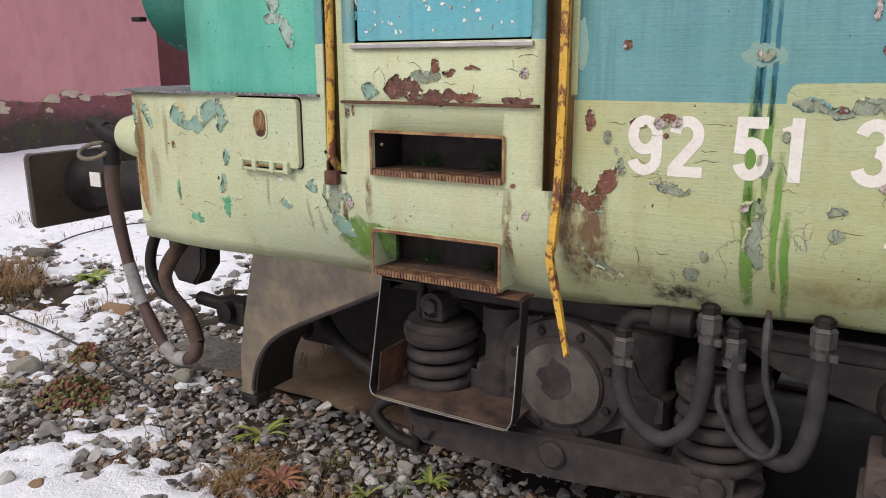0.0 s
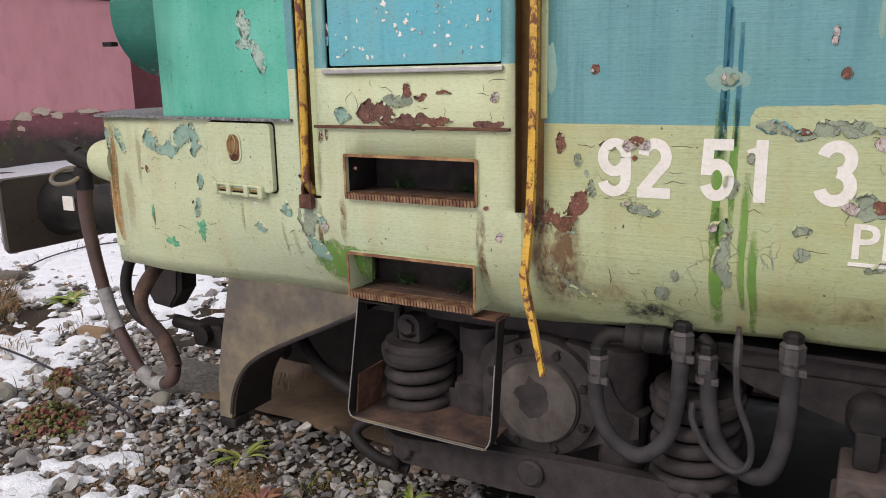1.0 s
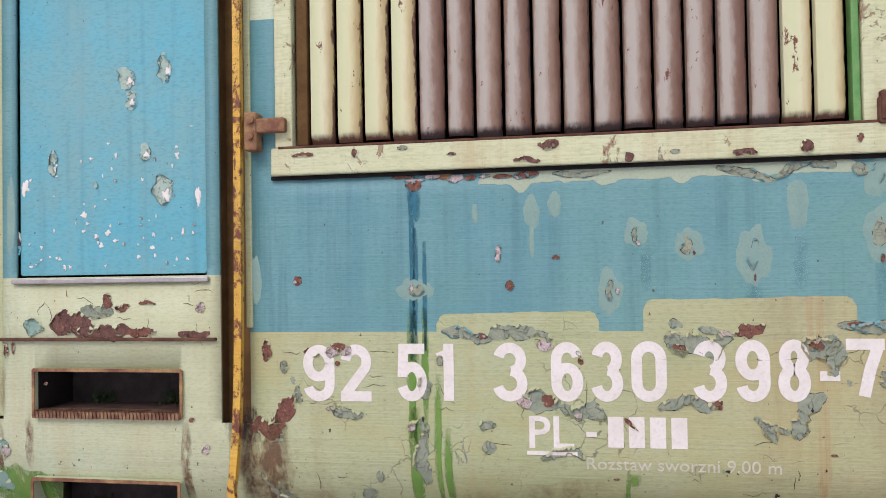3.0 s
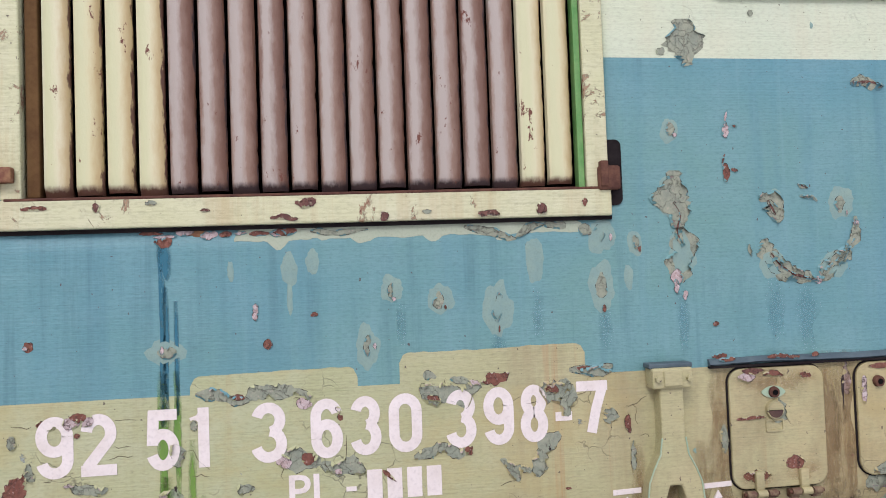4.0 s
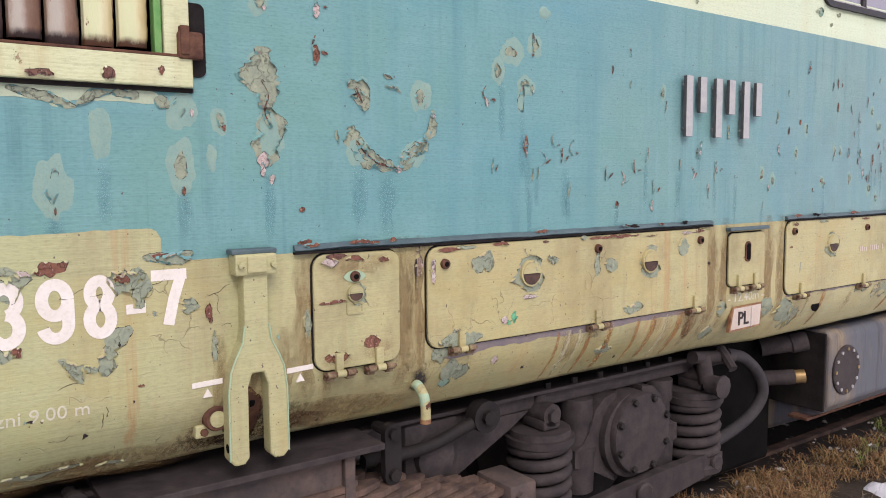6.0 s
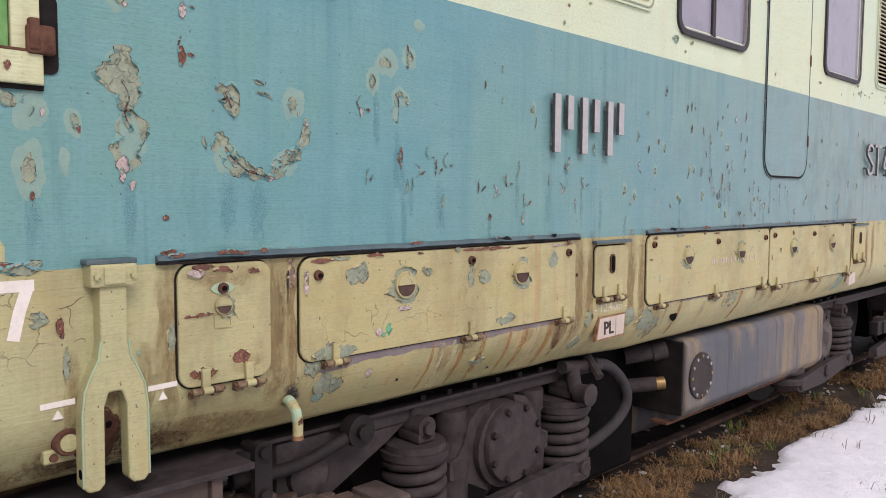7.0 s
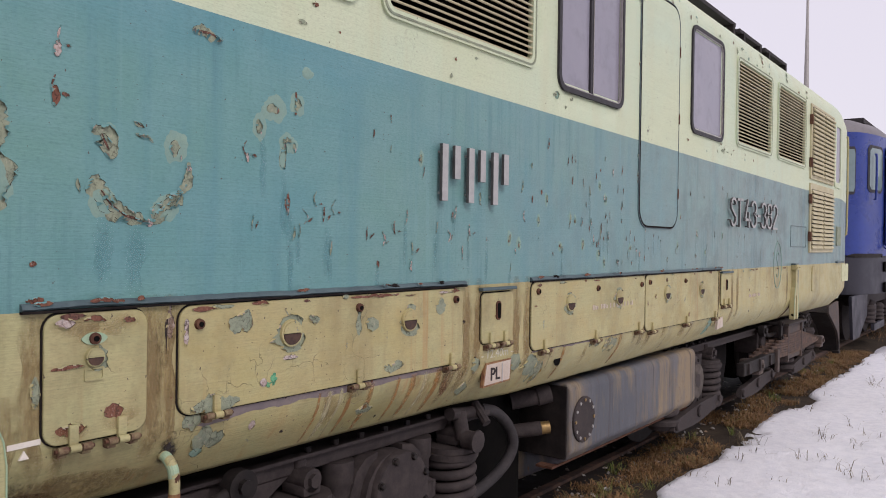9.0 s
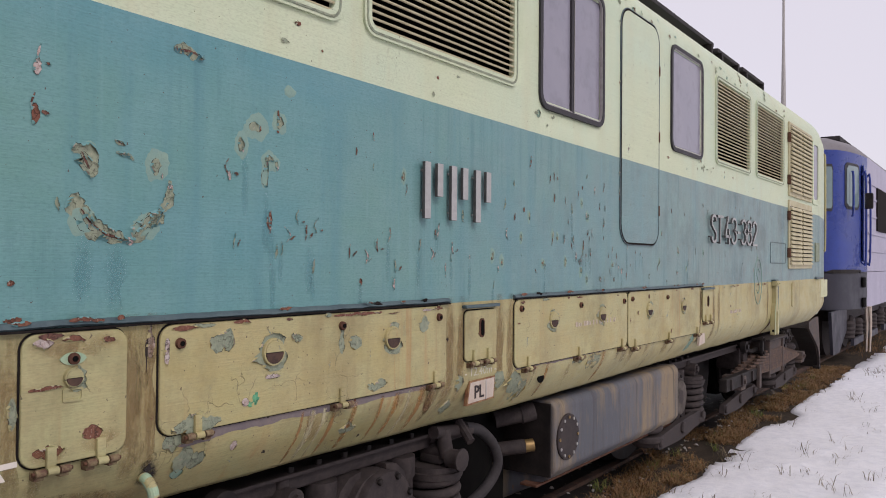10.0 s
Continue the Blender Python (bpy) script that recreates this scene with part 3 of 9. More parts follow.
def floor_at(x):
    """The lower edge of the skirt: lowest under the cab, a little dented."""
    rows = ((-1.0, 0.890), (-0.4, 0.926), (0.0, 0.950), (0.8, 0.966), (3.6, 0.963), (4.4, 0.940), (6.0, 0.955), (7.5, 0.966))
    z = rows[0][1]
    for (a, p), (b, q) in zip(rows, rows[1:]):
        if x > a:
            z = p + (q - p) * min((x - a) / (b - a), 1.0)
    return z + 0.006 * noise.noise((x * 2.3, 4, 1)) + 0.003 * noise.noise((x * 9, 4, 6))


def side_y(x, z):
    """How far the skin lies behind the flat of the side: the ends taper, the skirt curls in, the eaves lean."""
    y = 0.0
    if x < -1.68:
        y += (-1.68 - x) * 0.123
    if x > 12.85:
        y += (x - 12.85) * 0.125
    if z < 1.24:
        y += (0.15 - 0.135 * min(max((-1.75 - x) / 0.9, 0.0), 1.0)) * (1 - math.cos(min((1.24 - z) / (1.24 - floor_at(x)), 1.0) * math.pi / 2)) ** 1.15
    if z > 3.62:
        y += 0.9 * (1 - math.sqrt(max(0.0, 1 - ((z - 3.62) / 0.47) ** 2)))
    return y


OPENINGS = [
    (-0.60, 1.13, 2.10, 3.50), (1.53, 2.76, 2.80, 3.55), (2.95, 4.17, 2.80, 3.55), (4.49, 5.31, 2.75, 3.54), (6.69, 7.41, 2.76, 3.55),
    (7.87, 9.03, 2.76, 3.55), (9.32, 10.55, 2.77, 3.56), (-1.535, -0.855, 1.768, 3.56), (-1.465, -0.945, 1.322, 1.462), (-1.47, -0.955, 0.955, 1.105),
    (-1.675, -1.585, 1.30, 3.58), (-0.81, -0.71, 1.30, 3.58),
]


def build_side():
    xs = sorted({NEAR, -1.68, 12.85, FAR, *[v for o in OPENINGS for v in o[:2]], *[NEAR + (FAR - NEAR) * i / 110 for i in range(111)]})
    zs = sorted({LOW, HIGH, 1.24, *[v for o in OPENINGS for v in o[2:]], *[FLOOR_Z + 0.305 * i / 10 for i in range(11)], *[3.62 + 0.47 * math.sin(i / 8 * math.pi / 2) for i in range(9)], 1.8, 2.0, 2.3, 3.0, 3.3})
    bm = bmesh.new()
    v = {}
    for i, x in enumerate(xs):
        for j, z in enumerate(zs):
            up = high_at(x) if z == HIGH else z
            if x < -0.6 and z < 0.955:
                up = 0.955 - (0.955 - z) * (0.955 - floor_at(x)) / (0.955 - FLOOR_Z)
            elif x >= -0.6 and z < 1.24:
                up = 1.24 - (1.24 - z) * (1.24 - floor_at(x)) / (1.24 - FLOOR_Z)
            v[i, j] = bm.verts.new((x, side_y(x, up), up))
    for i in range(len(xs) - 1):
        for j in range(len(zs) - 1):
            x, z = (xs[i] + xs[i + 1]) / 2, (zs[j] + zs[j + 1]) / 2
            if any(a < x < b and c < z < d for a, b, c, d in OPENINGS):
                continue
            if z > 1.59 and x < -2.42 - 0.0:
                continue
            f = bm.faces.new((v[i, j], v[i + 1, j], v[i + 1, j + 1], v[i, j + 1]))
            if z < LOW:
                f.material_index = 4 if x < -0.75 else 0
            elif x < -1.70:
                f.material_index = 3
            elif x < -0.75 and z < 1.768:
                f.material_index = 4
            elif z < HIGH or (x < -0.7):
                f.material_index = 1
            else:
                f.material_index = 2
    bmesh.ops.delete(bm, geom=[w for w in bm.verts if not w.link_faces], context="VERTS")
    ob = part("body_side", bm, [CREAM, BLUE, CREAM_TOP, TEAL, CREAM_CAB], loco, "peeling paint, cream-green below a faded blue band", True)
    mod = ob.modifiers.new("thickness", "SOLIDIFY")
    mod.thickness, mod.offset = 0.012, -1
    return ob


build_side()


def build_shell():
    """Roof, far side, ends and floor of the body."""
    bm = bmesh.new()
    prof = [(0.9, 4.09), (1.475, 4.16), (2.05, 4.09), (2.6, 3.9), (2.95, 3.62), (2.95, 1.2), (2.8, FLOOR_Z)]
    xs = (NEAR + 0.55, FAR - 0.1)
    rows = [[bm.verts.new((x, y, z)) for y, z in prof] for x in xs]
    for i in range(len(prof) - 1):
        bm.faces.new((rows[0][i], rows[1][i], rows[1][i + 1], rows[0][i + 1]))
    part("roof", bm, ROOF, loco, "pale grey roof sheet", True)
    for x0, x1, y in ((NEAR + 0.5, -1.7, 0.16), (FAR - 0.4, FAR - 0.1, 0.2)):
        bm = bmesh.new()
        box(bm, x0, x1, y, 2.8, 1.0, 3.9, 0.05)
        part("end_wall", bm, TEAL if x0 < 0 else CREAM_TOP, loco)
    # Black backdrop added behind the openings, painting the shade of the interior.
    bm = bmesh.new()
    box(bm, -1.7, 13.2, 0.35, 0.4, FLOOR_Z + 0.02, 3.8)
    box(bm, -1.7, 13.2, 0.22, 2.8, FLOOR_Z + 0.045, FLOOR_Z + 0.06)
    part("inner_backdrop", bm, BLACK, loco)
    # the apron that stands out in front of the cab
    bm = bmesh.new()
    yn = side_y(NEAR, 1.4)
    plan = [(NEAR, yn), (NEAR - 0.32, 0.55), (NEAR - 0.4, 1.475), (NEAR - 0.32, 2.4), (NEAR, 2.8), (-1.9, 2.8), (-1.9, 0.2)]
    lo, hi = [[bm.verts.new((x, y, z)) for x, y in plan] for z in (0.97, 1.575)]
    bm.faces.new(lo)
    bm.faces.new(hi)
    for i in range(len(plan)):
        j = (i + 1) % len(plan)
        bm.faces.new((lo[i], lo[j], hi[j], hi[i]))
    part("front_apron", bm, CREAM_CAB, loco)


build_shell()


def on_side(x, z, out=0.0):
    return Vector((x, side_y(x, z) - out, z))


BLOBS = random.Random(7)


THIN = (EDGE_DIRT, DRIP_GREEN, DRIP_BLUE, SMEAR, OIL, GRIME, RUN_PALE, RUN_ORANGE, WASH_BLUE)
PEELED = (PATCH, PRIMER_PALE, PATCH_AQUA, RUST_SPOT, FLAKE, SHED)


def host_paint(x, z):
    """The paint that the skin wears at a place."""
    if z < LOW or (x < -0.75 and z < 1.768 and x > -1.7):
        return CREAM_CAB if x < -0.75 else CREAM
    if x < -1.70:
        return TEAL
    return BLUE if z < high_at(x) or x < -0.7 else CREAM_TOP


def peel(line, wide, material, name="paint_patch", parent=None, jag=0.5, curl=1.0, host=None, out=None, step=0.009):
    """Paint broken away along a line of x, z: bare ground with an angular edge, dirt in the break, curled flakes standing off it."""
    if out is None:
        out = 0.0006 + 0.0012 * BLOBS.random() + (0.0014 if wide < 0.03 else 0.0)
    dense = smooth_line([(x, 0, z) for x, z in line], 10)
    run_len = [0.0]
    for p, q in zip(dense, dense[1:]):
        run_len.append(run_len[-1] + (q - p).length)
    total = run_len[-1]
    n = max(6, min(64, int(total / step)))
    s = BLOBS.random() * 90
    mids, at = [], 0
    for i in range(n + 1):
        d = total * i / n
        while at < len(dense) - 2 and run_len[at + 1] < d:
            at += 1
        f = (d - run_len[at]) / max(run_len[at + 1] - run_len[at], 1e-6)
        mids.append((dense[at].lerp(dense[at + 1], f), (dense[at + 1] - dense[at]).normalized()))
    sides = ([], [])
    for i, (p, d) in enumerate(mids):
        t = i / n
        full = math.sin(math.pi * (0.03 + 0.94 * t)) ** 0.5
        for k, sign in ((0, 1), (1, -1)):
            grow = 1 + jag * (1.7 * noise.noise((t * total * 18, s, 9 * k)) + 0.7 * noise.noise((t * total * 60, s, 5 + 9 * k)) + BLOBS.uniform(-0.28, 0.28))
            o = Vector((-d.z, 0, d.x)) * sign
            sides[k].append((p + o * max(0.12, grow) * full * wide / 2, o))
    bm = bmesh.new()

    def put(p, up):
        return bm.verts.new(on_side(p.x, p.z, up))

    rows = [[put(a, out), put(m[0], out), put(b, out)] for (a, _), m, (b, _) in zip(sides[0], mids, sides[1])]
    for p, q in zip(rows, rows[1:]):
        for j in range(2):
            bm.faces.new((p[j], p[j + 1], q[j + 1], q[j]))
    rim = sides[0] + sides[1][::-1]
    reach = min(0.011, wide * 0.30) * curl
    for k in range(len(rim)):
        (p, o), (q, o2) = rim[k], rim[(k + 1) % len(rim)]
        if (p - q).length > 0.06:
            continue
        m = noise.noise((k * 0.31, s, 3))
        if m > -0.12:
            w = BLOBS.uniform(0.10, 0.26) * min(0.010, wide * 0.45)
            f = bm.faces.new([put(p, out + 0.0005), put(q, out + 0.0005), put(q - o2 * w, out + 0.0004), put(p - o * w * 0.7, out + 0.0004)])
            f.material_index = 3
        if curl and m > 0.02 and BLOBS.random() < 0.75:
            la, lb = reach * BLOBS.uniform(0.4, 1.3), reach * BLOBS.uniform(0.4, 1.3)
            base = [put(p + o * 0.001, out), put(q + o2 * 0.001, out)]
            mid = [put(p - o * la * 0.45, out + la * 0.35), put(q - o2 * lb * 0.45, out + lb * 0.35)]
            tip = [put(p - o * la * 0.75 + (q - p) * 0.2, out + la * 0.9), put(q - o2 * lb * 0.75 + (p - q) * 0.2, out + lb * 0.9)]
            bm.faces.new((base[0], base[1], mid[1], mid[0])).material_index = 1
            bm.faces.new((mid[0], mid[1], tip[1], tip[0])).material_index = 2 if BLOBS.random() < 0.45 else 1
    return part(name, bm, [material, host or host_paint(*line[0]), LIFT, SOOT], parent or loco)


def blob(x, z, w, h, material, name="paint_patch", out=0.003, ragged=0.32, sag=0.0, parent=None):
    """A patch of paint, primer, rust or stain, w by h, lying on the skin."""
    if material in PEELED:
        bend = 0.18 * min(w, h) * BLOBS.uniform(-1, 1)
        if h >= w:
            line = [(x, z - h / 2), (x + bend, z), (x + BLOBS.uniform(-0.2, 0.2) * w, z + h / 2)]
        else:
            line = [(x - w / 2, z), (x, z + bend), (x + w / 2, z + BLOBS.uniform(-0.2, 0.2) * h)]
        host = CYAN if parent is not None and parent.name.startswith("cab_door") else (FRAME_CREAM if parent is not None and parent.name.startswith("shutter") else None)
        return peel(line, min(w, h), material, name, parent, 0.55, 1.0 if max(w, h) > 0.03 else 0.6, host, None, 0.009 if max(w, h) > 0.05 else 0.005)
    bm = bmesh.new()
    thin = material in THIN
    if material is PATCH_PALE:
        ragged *= 0.6
    n, s = 28, BLOBS.random() * 90
    lift = out * 0.5 + BLOBS.random() * 0.0006
    rings = []
    for k in (1.0, 0.75, 0.5, 0.25):
        row = []
        for i in range(n):
            c, d = math.cos(2 * math.pi * i / n), math.sin(2 * math.pi * i / n)
            r = max(0.3, 1 + ragged * (1.7 * noise.noise((c * 1.1 + s, d * 1.1, s)) + 1.1 * noise.noise((c * 2.6 + s, d * 2.6, 2 * s)) + 0.3 * noise.noise((c * 6 + s, d * 6, 3 * s))))
            px, pz = c * r * w / 2 * k, d * r * h / 2 * k
            row.append(bm.verts.new(on_side(x + px + sag * pz, z + pz, lift if thin or k < 1 else 0.0)))
        rings.append(row)
    for p, q in zip(rings, rings[1:]):
        for i in range(n):
            bm.faces.new((p[i], p[(i + 1) % n], q[(i + 1) % n], q[i]))
    middle = bm.verts.new(on_side(x, z, lift))
    for i in range(n):
        bm.faces.new((rings[-1][i], rings[-1][(i + 1) % n], middle))
    return part(name, bm, material, parent or loco, "", True)


def run(x, z0, z1, w, material, name="paint_run"):
    """A thin run of paint or rust water down the skin."""
    bm = bmesh.new()
    s = BLOBS.random() * 50
    rows = []
    for i in range(25):
        t = i / 24
        z = z1 + (z0 - z1) * t
        wide = w * (0.6 + 0.5 * noise.noise((t * 4, s, 0)) + 0.25) * (1 - 0.45 * t) / 2
        cx = x + 0.25 * w * noise.noise((t * 2.2, s, 5))
        rows.append([bm.verts.new(on_side(cx + k * wide, z, 0.0008)) for k in (-1, 0, 1)])
    for p, q in zip(rows, rows[1:]):
        for j in range(2):
            bm.faces.new((p[j], p[j + 1], q[j + 1], q[j]))
    return part(name, bm, material, loco)


def chip(x, z, w, h, outer=PATCH_PALE):
    """A brushed-over patch in which the paint has cracked and curled again."""
    blob(x, z, w * 1.15, h * 1.15, outer, "touch_up_patch", 0.0016)
    tall = h >= w
    blob(x + w * BLOBS.uniform(-0.12, 0.12), z + h * BLOBS.uniform(-0.1, 0.15), w * (0.42 if tall else 0.6), h * (0.62 if tall else 0.45), PATCH, "paint_patch")
    blob(x + w * BLOBS.uniform(-0.4, 0.4), z + h * BLOBS.uniform(-0.5, 0.1), BLOBS.uniform(0.006, 0.014), BLOBS.uniform(0.010, 0.026), BLOBS.choice((FLAKE, RUST_SPOT)), "bare_spot")


def brushed(x0, x1, z0, z1, material, drop=0.0, rise=0.0):
    """A coat brushed on by hand: wavy, rounded edges, with runs at its lower edge where drop is given."""
    bm = bmesh.new()
    n, s = max(12, int((x1 - x0) / 0.012)), BLOBS.random() * 60
    rows = []
    for i in range(n + 1):
        t = i / n
        x = x0 + (x1 - x0) * t
        end = min(1.0, min(t, 1 - t) * (x1 - x0) / 0.035)
        ease = math.sqrt(max(0.0, 1 - (1 - end) ** 2))
        top = z1 + rise * t + 0.005 * noise.noise((x * 9, s, 1)) + 0.003 * noise.noise((x * 30, s, 2)) - 0.03 * (1 - ease)
        low = z0 + 0.006 * noise.noise((x * 11, s, 5)) + 0.004 * noise.noise((x * 38, s, 7)) - drop * max(0.0, noise.noise((x * 17, s, 6)) - 0.25) * 4
        rows.append([bm.verts.new(on_side(x, low + (top - low) * k / 3, 0.0009)) for k in range(4)])
    for p, q in zip(rows, rows[1:]):
        for j in range(3):
            bm.faces.new((p[j], p[j + 1], q[j + 1], q[j]))
    return part("repaint_patch", bm, material, loco, "", True)


def crack(x, z, length, turn, name="paint_crack"):
    """A thin jagged crack in the paint."""
    bm = bmesh.new()
    count = max(4, int(length / 0.012))
    s = BLOBS.random() * 70
    rows, px, pz, a = [], x, z, turn
    for i in range(count + 1):
        a = turn + 1.5 * noise.noise((i * 0.45, s, 0)) + 0.9 * noise.noise((i * 1.4, s, 4))
        px, pz = px + math.cos(a) * length / count, pz + math.sin(a) * length / count
        wide = 0.0008 * (0.35 + math.sin(math.pi * (0.06 + 0.88 * i / count))) * (1 + 0.8 * noise.noise((i * 0.8, s, 7)))
        nx, nz = -math.sin(a) * wide, math.cos(a) * wide
        rows.append([bm.verts.new(on_side(px + k * nx, pz + k * nz, 0.0007 if k else 0.0014)) for k in (-1, 0, 1)])
    for p, q in zip(rows, rows[1:]):
        for j in range(2):
            bm.faces.new((p[j], p[j + 1], q[j + 1], q[j]))
    return part(name, bm, CRACK, loco)


# -- the cab door, its sill, the steps and the grab rails --
def cab_door():
    bm = plate(bmesh.new(), rounded(-1.528, -0.862, 1.775, 3.55, 0.008), 0.014, 0.05)
    door = part("cab_door", bm, CYAN, loco, "bright blue cab door with white paint specks")
    part("door_sill", box(bmesh.new(), -1.545, -0.845, -0.014, 0.04, 1.748, 1.764, 0.003), STEEL, loco, "frosted metal sill")
    bm = box(bmesh.new(), -1.535, -0.855, 0.055, 0.08, 1.77, 3.56)
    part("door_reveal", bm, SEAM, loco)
    part("drip_ledge", box(bmesh.new(), -1.592, -0.822, -0.016, 0.002, 1.560, 1.570, 0.002), RUSTY, loco, "rusted drip ledge under the door")
    for x, z, w, h, m in ((-1.545, 1.882, 0.05, 0.09, FLAKE), (-1.51, 2.066, 0.035, 0.06, FLAKE), (-1.293, 1.971, 0.03, 0.03, FLAKE), (-1.207, 1.911, 0.022, 0.022, FLAKE), (-0.961, 2.158, 0.022, 0.03, FLAKE), (-1.247, 2.069, 0.016, 0.03, PRIMER_PALE), (-1.25, 1.90, 0.022, 0.02, FLAKE), (-1.23, 1.87, 0.015, 0.02, FLAKE),
                          (-1.18, 1.885, 0.018, 0.016, FLAKE), (-1.10, 1.83, 0.02, 0.014, FLAKE), (-1.05, 1.86, 0.02, 0.018, FLAKE), (-0.94, 1.91, 0.014, 0.04, FLAKE), (-0.89, 2.02, 0.022, 0.07, FLAKE)):
        b = blob(x, z, w * 0.75, h * 0.75, WHITE if m is FLAKE else m, "paint_speck", 0.003, 0.5, 0, door)
        b.location.y = 0.0135
    for x, z, w, h in ((-1.134, 2.417, 0.065, 0.075), (-1.124, 2.342, 0.055, 0.060), (-0.997, 2.444, 0.045, 0.10), (-1.404, 2.149, 0.035, 0.085), (-1.014, 2.045, 0.060, 0.10), (-1.075, 2.173, 0.040, 0.055)):
        b = blob(x, z, w, h, PRIMER_PALE, "paint_speck", 0.003, 0.4, 0, door)
        b.location.y = 0.0135
        b = blob(x + 0.2 * w, z - 0.15 * h, w * 0.4, h * 0.35, WHITE, "paint_speck", 0.004, 0.5, 0, door)
        b.location.y = 0.0125
    specks = random.Random(12)
    for i in range(60):
        b = blob(specks.uniform(-1.50, -0.90), 1.80 + 0.45 * specks.random() ** 1.7, specks.uniform(0.004, 0.012), specks.uniform(0.004, 0.014), specks.choice((WHITE, WHITE, FLAKE)), "paint_speck", 0.003, 0.5, 0, door)
        b.location.y = 0.0135
    blob(-1.535, 1.875, 0.022, 0.06, RUST_SPOT, "bare_spot", 0.0058, 0.5, 0, door).location.y = 0.0135


cab_door()


def step_pocket(x0, x1, z0, z1, cheek):
    """A box let into the skirt. cheek: how deep its rim stands clear of the curled skin."""
    d, t = 0.19, 0.006
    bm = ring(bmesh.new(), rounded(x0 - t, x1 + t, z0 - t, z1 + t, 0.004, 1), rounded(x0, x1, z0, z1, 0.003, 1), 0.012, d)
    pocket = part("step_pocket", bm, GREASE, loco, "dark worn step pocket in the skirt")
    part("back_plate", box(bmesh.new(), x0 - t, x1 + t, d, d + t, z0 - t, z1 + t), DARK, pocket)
    bm = ring(bmesh.new(), rounded(x0 - 0.007, x1 + 0.007, z0 - 0.008, z1 + 0.008, 0.005, 1), rounded(x0 + 0.001, x1 - 0.001, z0 + 0.001, z1 - 0.001, 0.004, 1), -0.007, 0.011 + cheek)
    part("cheek", bm, CREAM_CAB, pocket, "painted steel surround")
    bm = ring(bmesh.new(), rounded(x0 - 0.0075, x1 + 0.0075, z0 - 0.0085, z1 + 0.0085, 0.005, 1), rounded(x0 + 0.002, x1 - 0.002, z0 + 0.002, z1 - 0.002, 0.004, 1), -0.010, -0.0065)
    part("rim", bm, STEP_RIM, pocket, "rust-worn edge")
    part("floor_plate", box(bmesh.new(), x0, x1, 0.02, 0.188, z0 - 0.002, z0 + 0.007), STEP_WORN, pocket, "worn rusty floor of the pocket")
    bm = box(bmesh.new(), x0, x1, -0.016, 0.05, z0 - 0.004, z0 + 0.0085)
    for i in range(40):
        x = x0 + (x1 - x0) * (i + 0.5) / 40
        plate(bm, [(x - 0.005, z0 - 0.012), (x + 0.005, z0 - 0.012), (x + 0.004, z0 + 0.004), (x, z0 + 0.012), (x - 0.004, z0 + 0.004)], -0.021, 0.035)
    part("tread", bm, TREAD, pocket, "toothed rusty tread plate")
    grow = random.Random(int(z0 * 1000))
    bm = bmesh.new()
    for c in (0.22, 0.30, 0.74, 0.84, 0.90):
        for i in range(70):
            x = x0 + (x1 - x0) * (c + grow.gauss(0, 0.025))
            y, z = d - abs(grow.gauss(0, 0.025)) - 0.004, z0 + 0.008 + abs(grow.gauss(0, 0.024))
            a, e = grow.uniform(0, 6.3), grow.uniform(0.003, 0.007)
            bm.faces.new([bm.verts.new((x + e * math.cos(a + k), y - 0.004 * (k == 0), z + e * math.sin(a + k))) for k in (0, 2.1, 4.2)])
    tagged(part("moss", bm, MOSS_GREEN, pocket, "green moss and grit in the pocket"), kind="stuff")


step_pocket(-1.465, -0.945, 1.322, 1.462, 0.0)
step_pocket(-1.47, -0.955, 0.955, 1.105, 0.13)


def grab_rails():
    for x0, x1 in ((-1.675, -1.585), (-0.81, -0.71)):
        bm = bmesh.new()
        box(bm, x0, x1, 0.055, 0.065, 1.29, 3.6)
        box(bm, x0 - 0.006, x0, 0.012, 0.065, 1.29, 3.6)
        box(bm, x1, x1 + 0.006, 0.012, 0.065, 1.29, 3.6)
        box(bm, x0, x1, 0.012, 0.065, 1.285, 1.295)
        part("rail_recess", bm, BROWN, loco, "brown rust-stained recess behind the grab rail")
    part("recess_flange", box(bmesh.new(), -1.612, -1.585, 0.0, 0.06, 1.31, 3.58, 0.004), CREAM, loco)
    part("recess_flange", box(bmesh.new(), -0.722, -0.700, -0.004, 0.05, 1.60, 3.58, 0.004), CREAM, loco)
    bm = tube(bmesh.new(), [(-1.640, 0.0, 3.5), (-1.640, 0.0, 1.95), (-1.652, 0.0, 1.42), (-1.652, 0.01, 1.35), (-1.640, 0.03, 1.315)], 0.0155, 12, 6)
    part("grab_rail", bm, YELLOW, loco, "yellow grab rail beside the cab door", True)
    bm = bmesh.new()
    line = [(-0.726, -0.03, 3.5), (-0.729, -0.035, 1.9), (-0.735, -0.04, 1.38), (-0.750, -0.045, 1.15), (-0.755, -0.045, 1.09), (-0.722, -0.04, 0.93), (-0.693, -0.035, 0.776)]
    tube(bm, line, lambda t: 0.0165 if t < 0.72 else 0.0165 - 0.006 * (t - 0.72) / 0.28, 4, 4)
    part("bent_grab_rail", bm, YELLOW, loco, "loose bent grab rail, chipped yellow over rust")
    bm = bmesh.new()
    box(bm, -1.672, -1.612, -0.028, -0.002, 1.262, 1.315, 0.006)
    tube(bm, [(-1.66, -0.015, 1.31), (-1.66, -0.015, 1.345), (-1.642, -0.012, 1.362), (-1.625, -0.015, 1.345), (-1.625, -0.015, 1.31)], 0.005, 8, 4)
    part("padlock", bm, RUSTY, loco, "rusty brown padlock", True)


grab_rails()


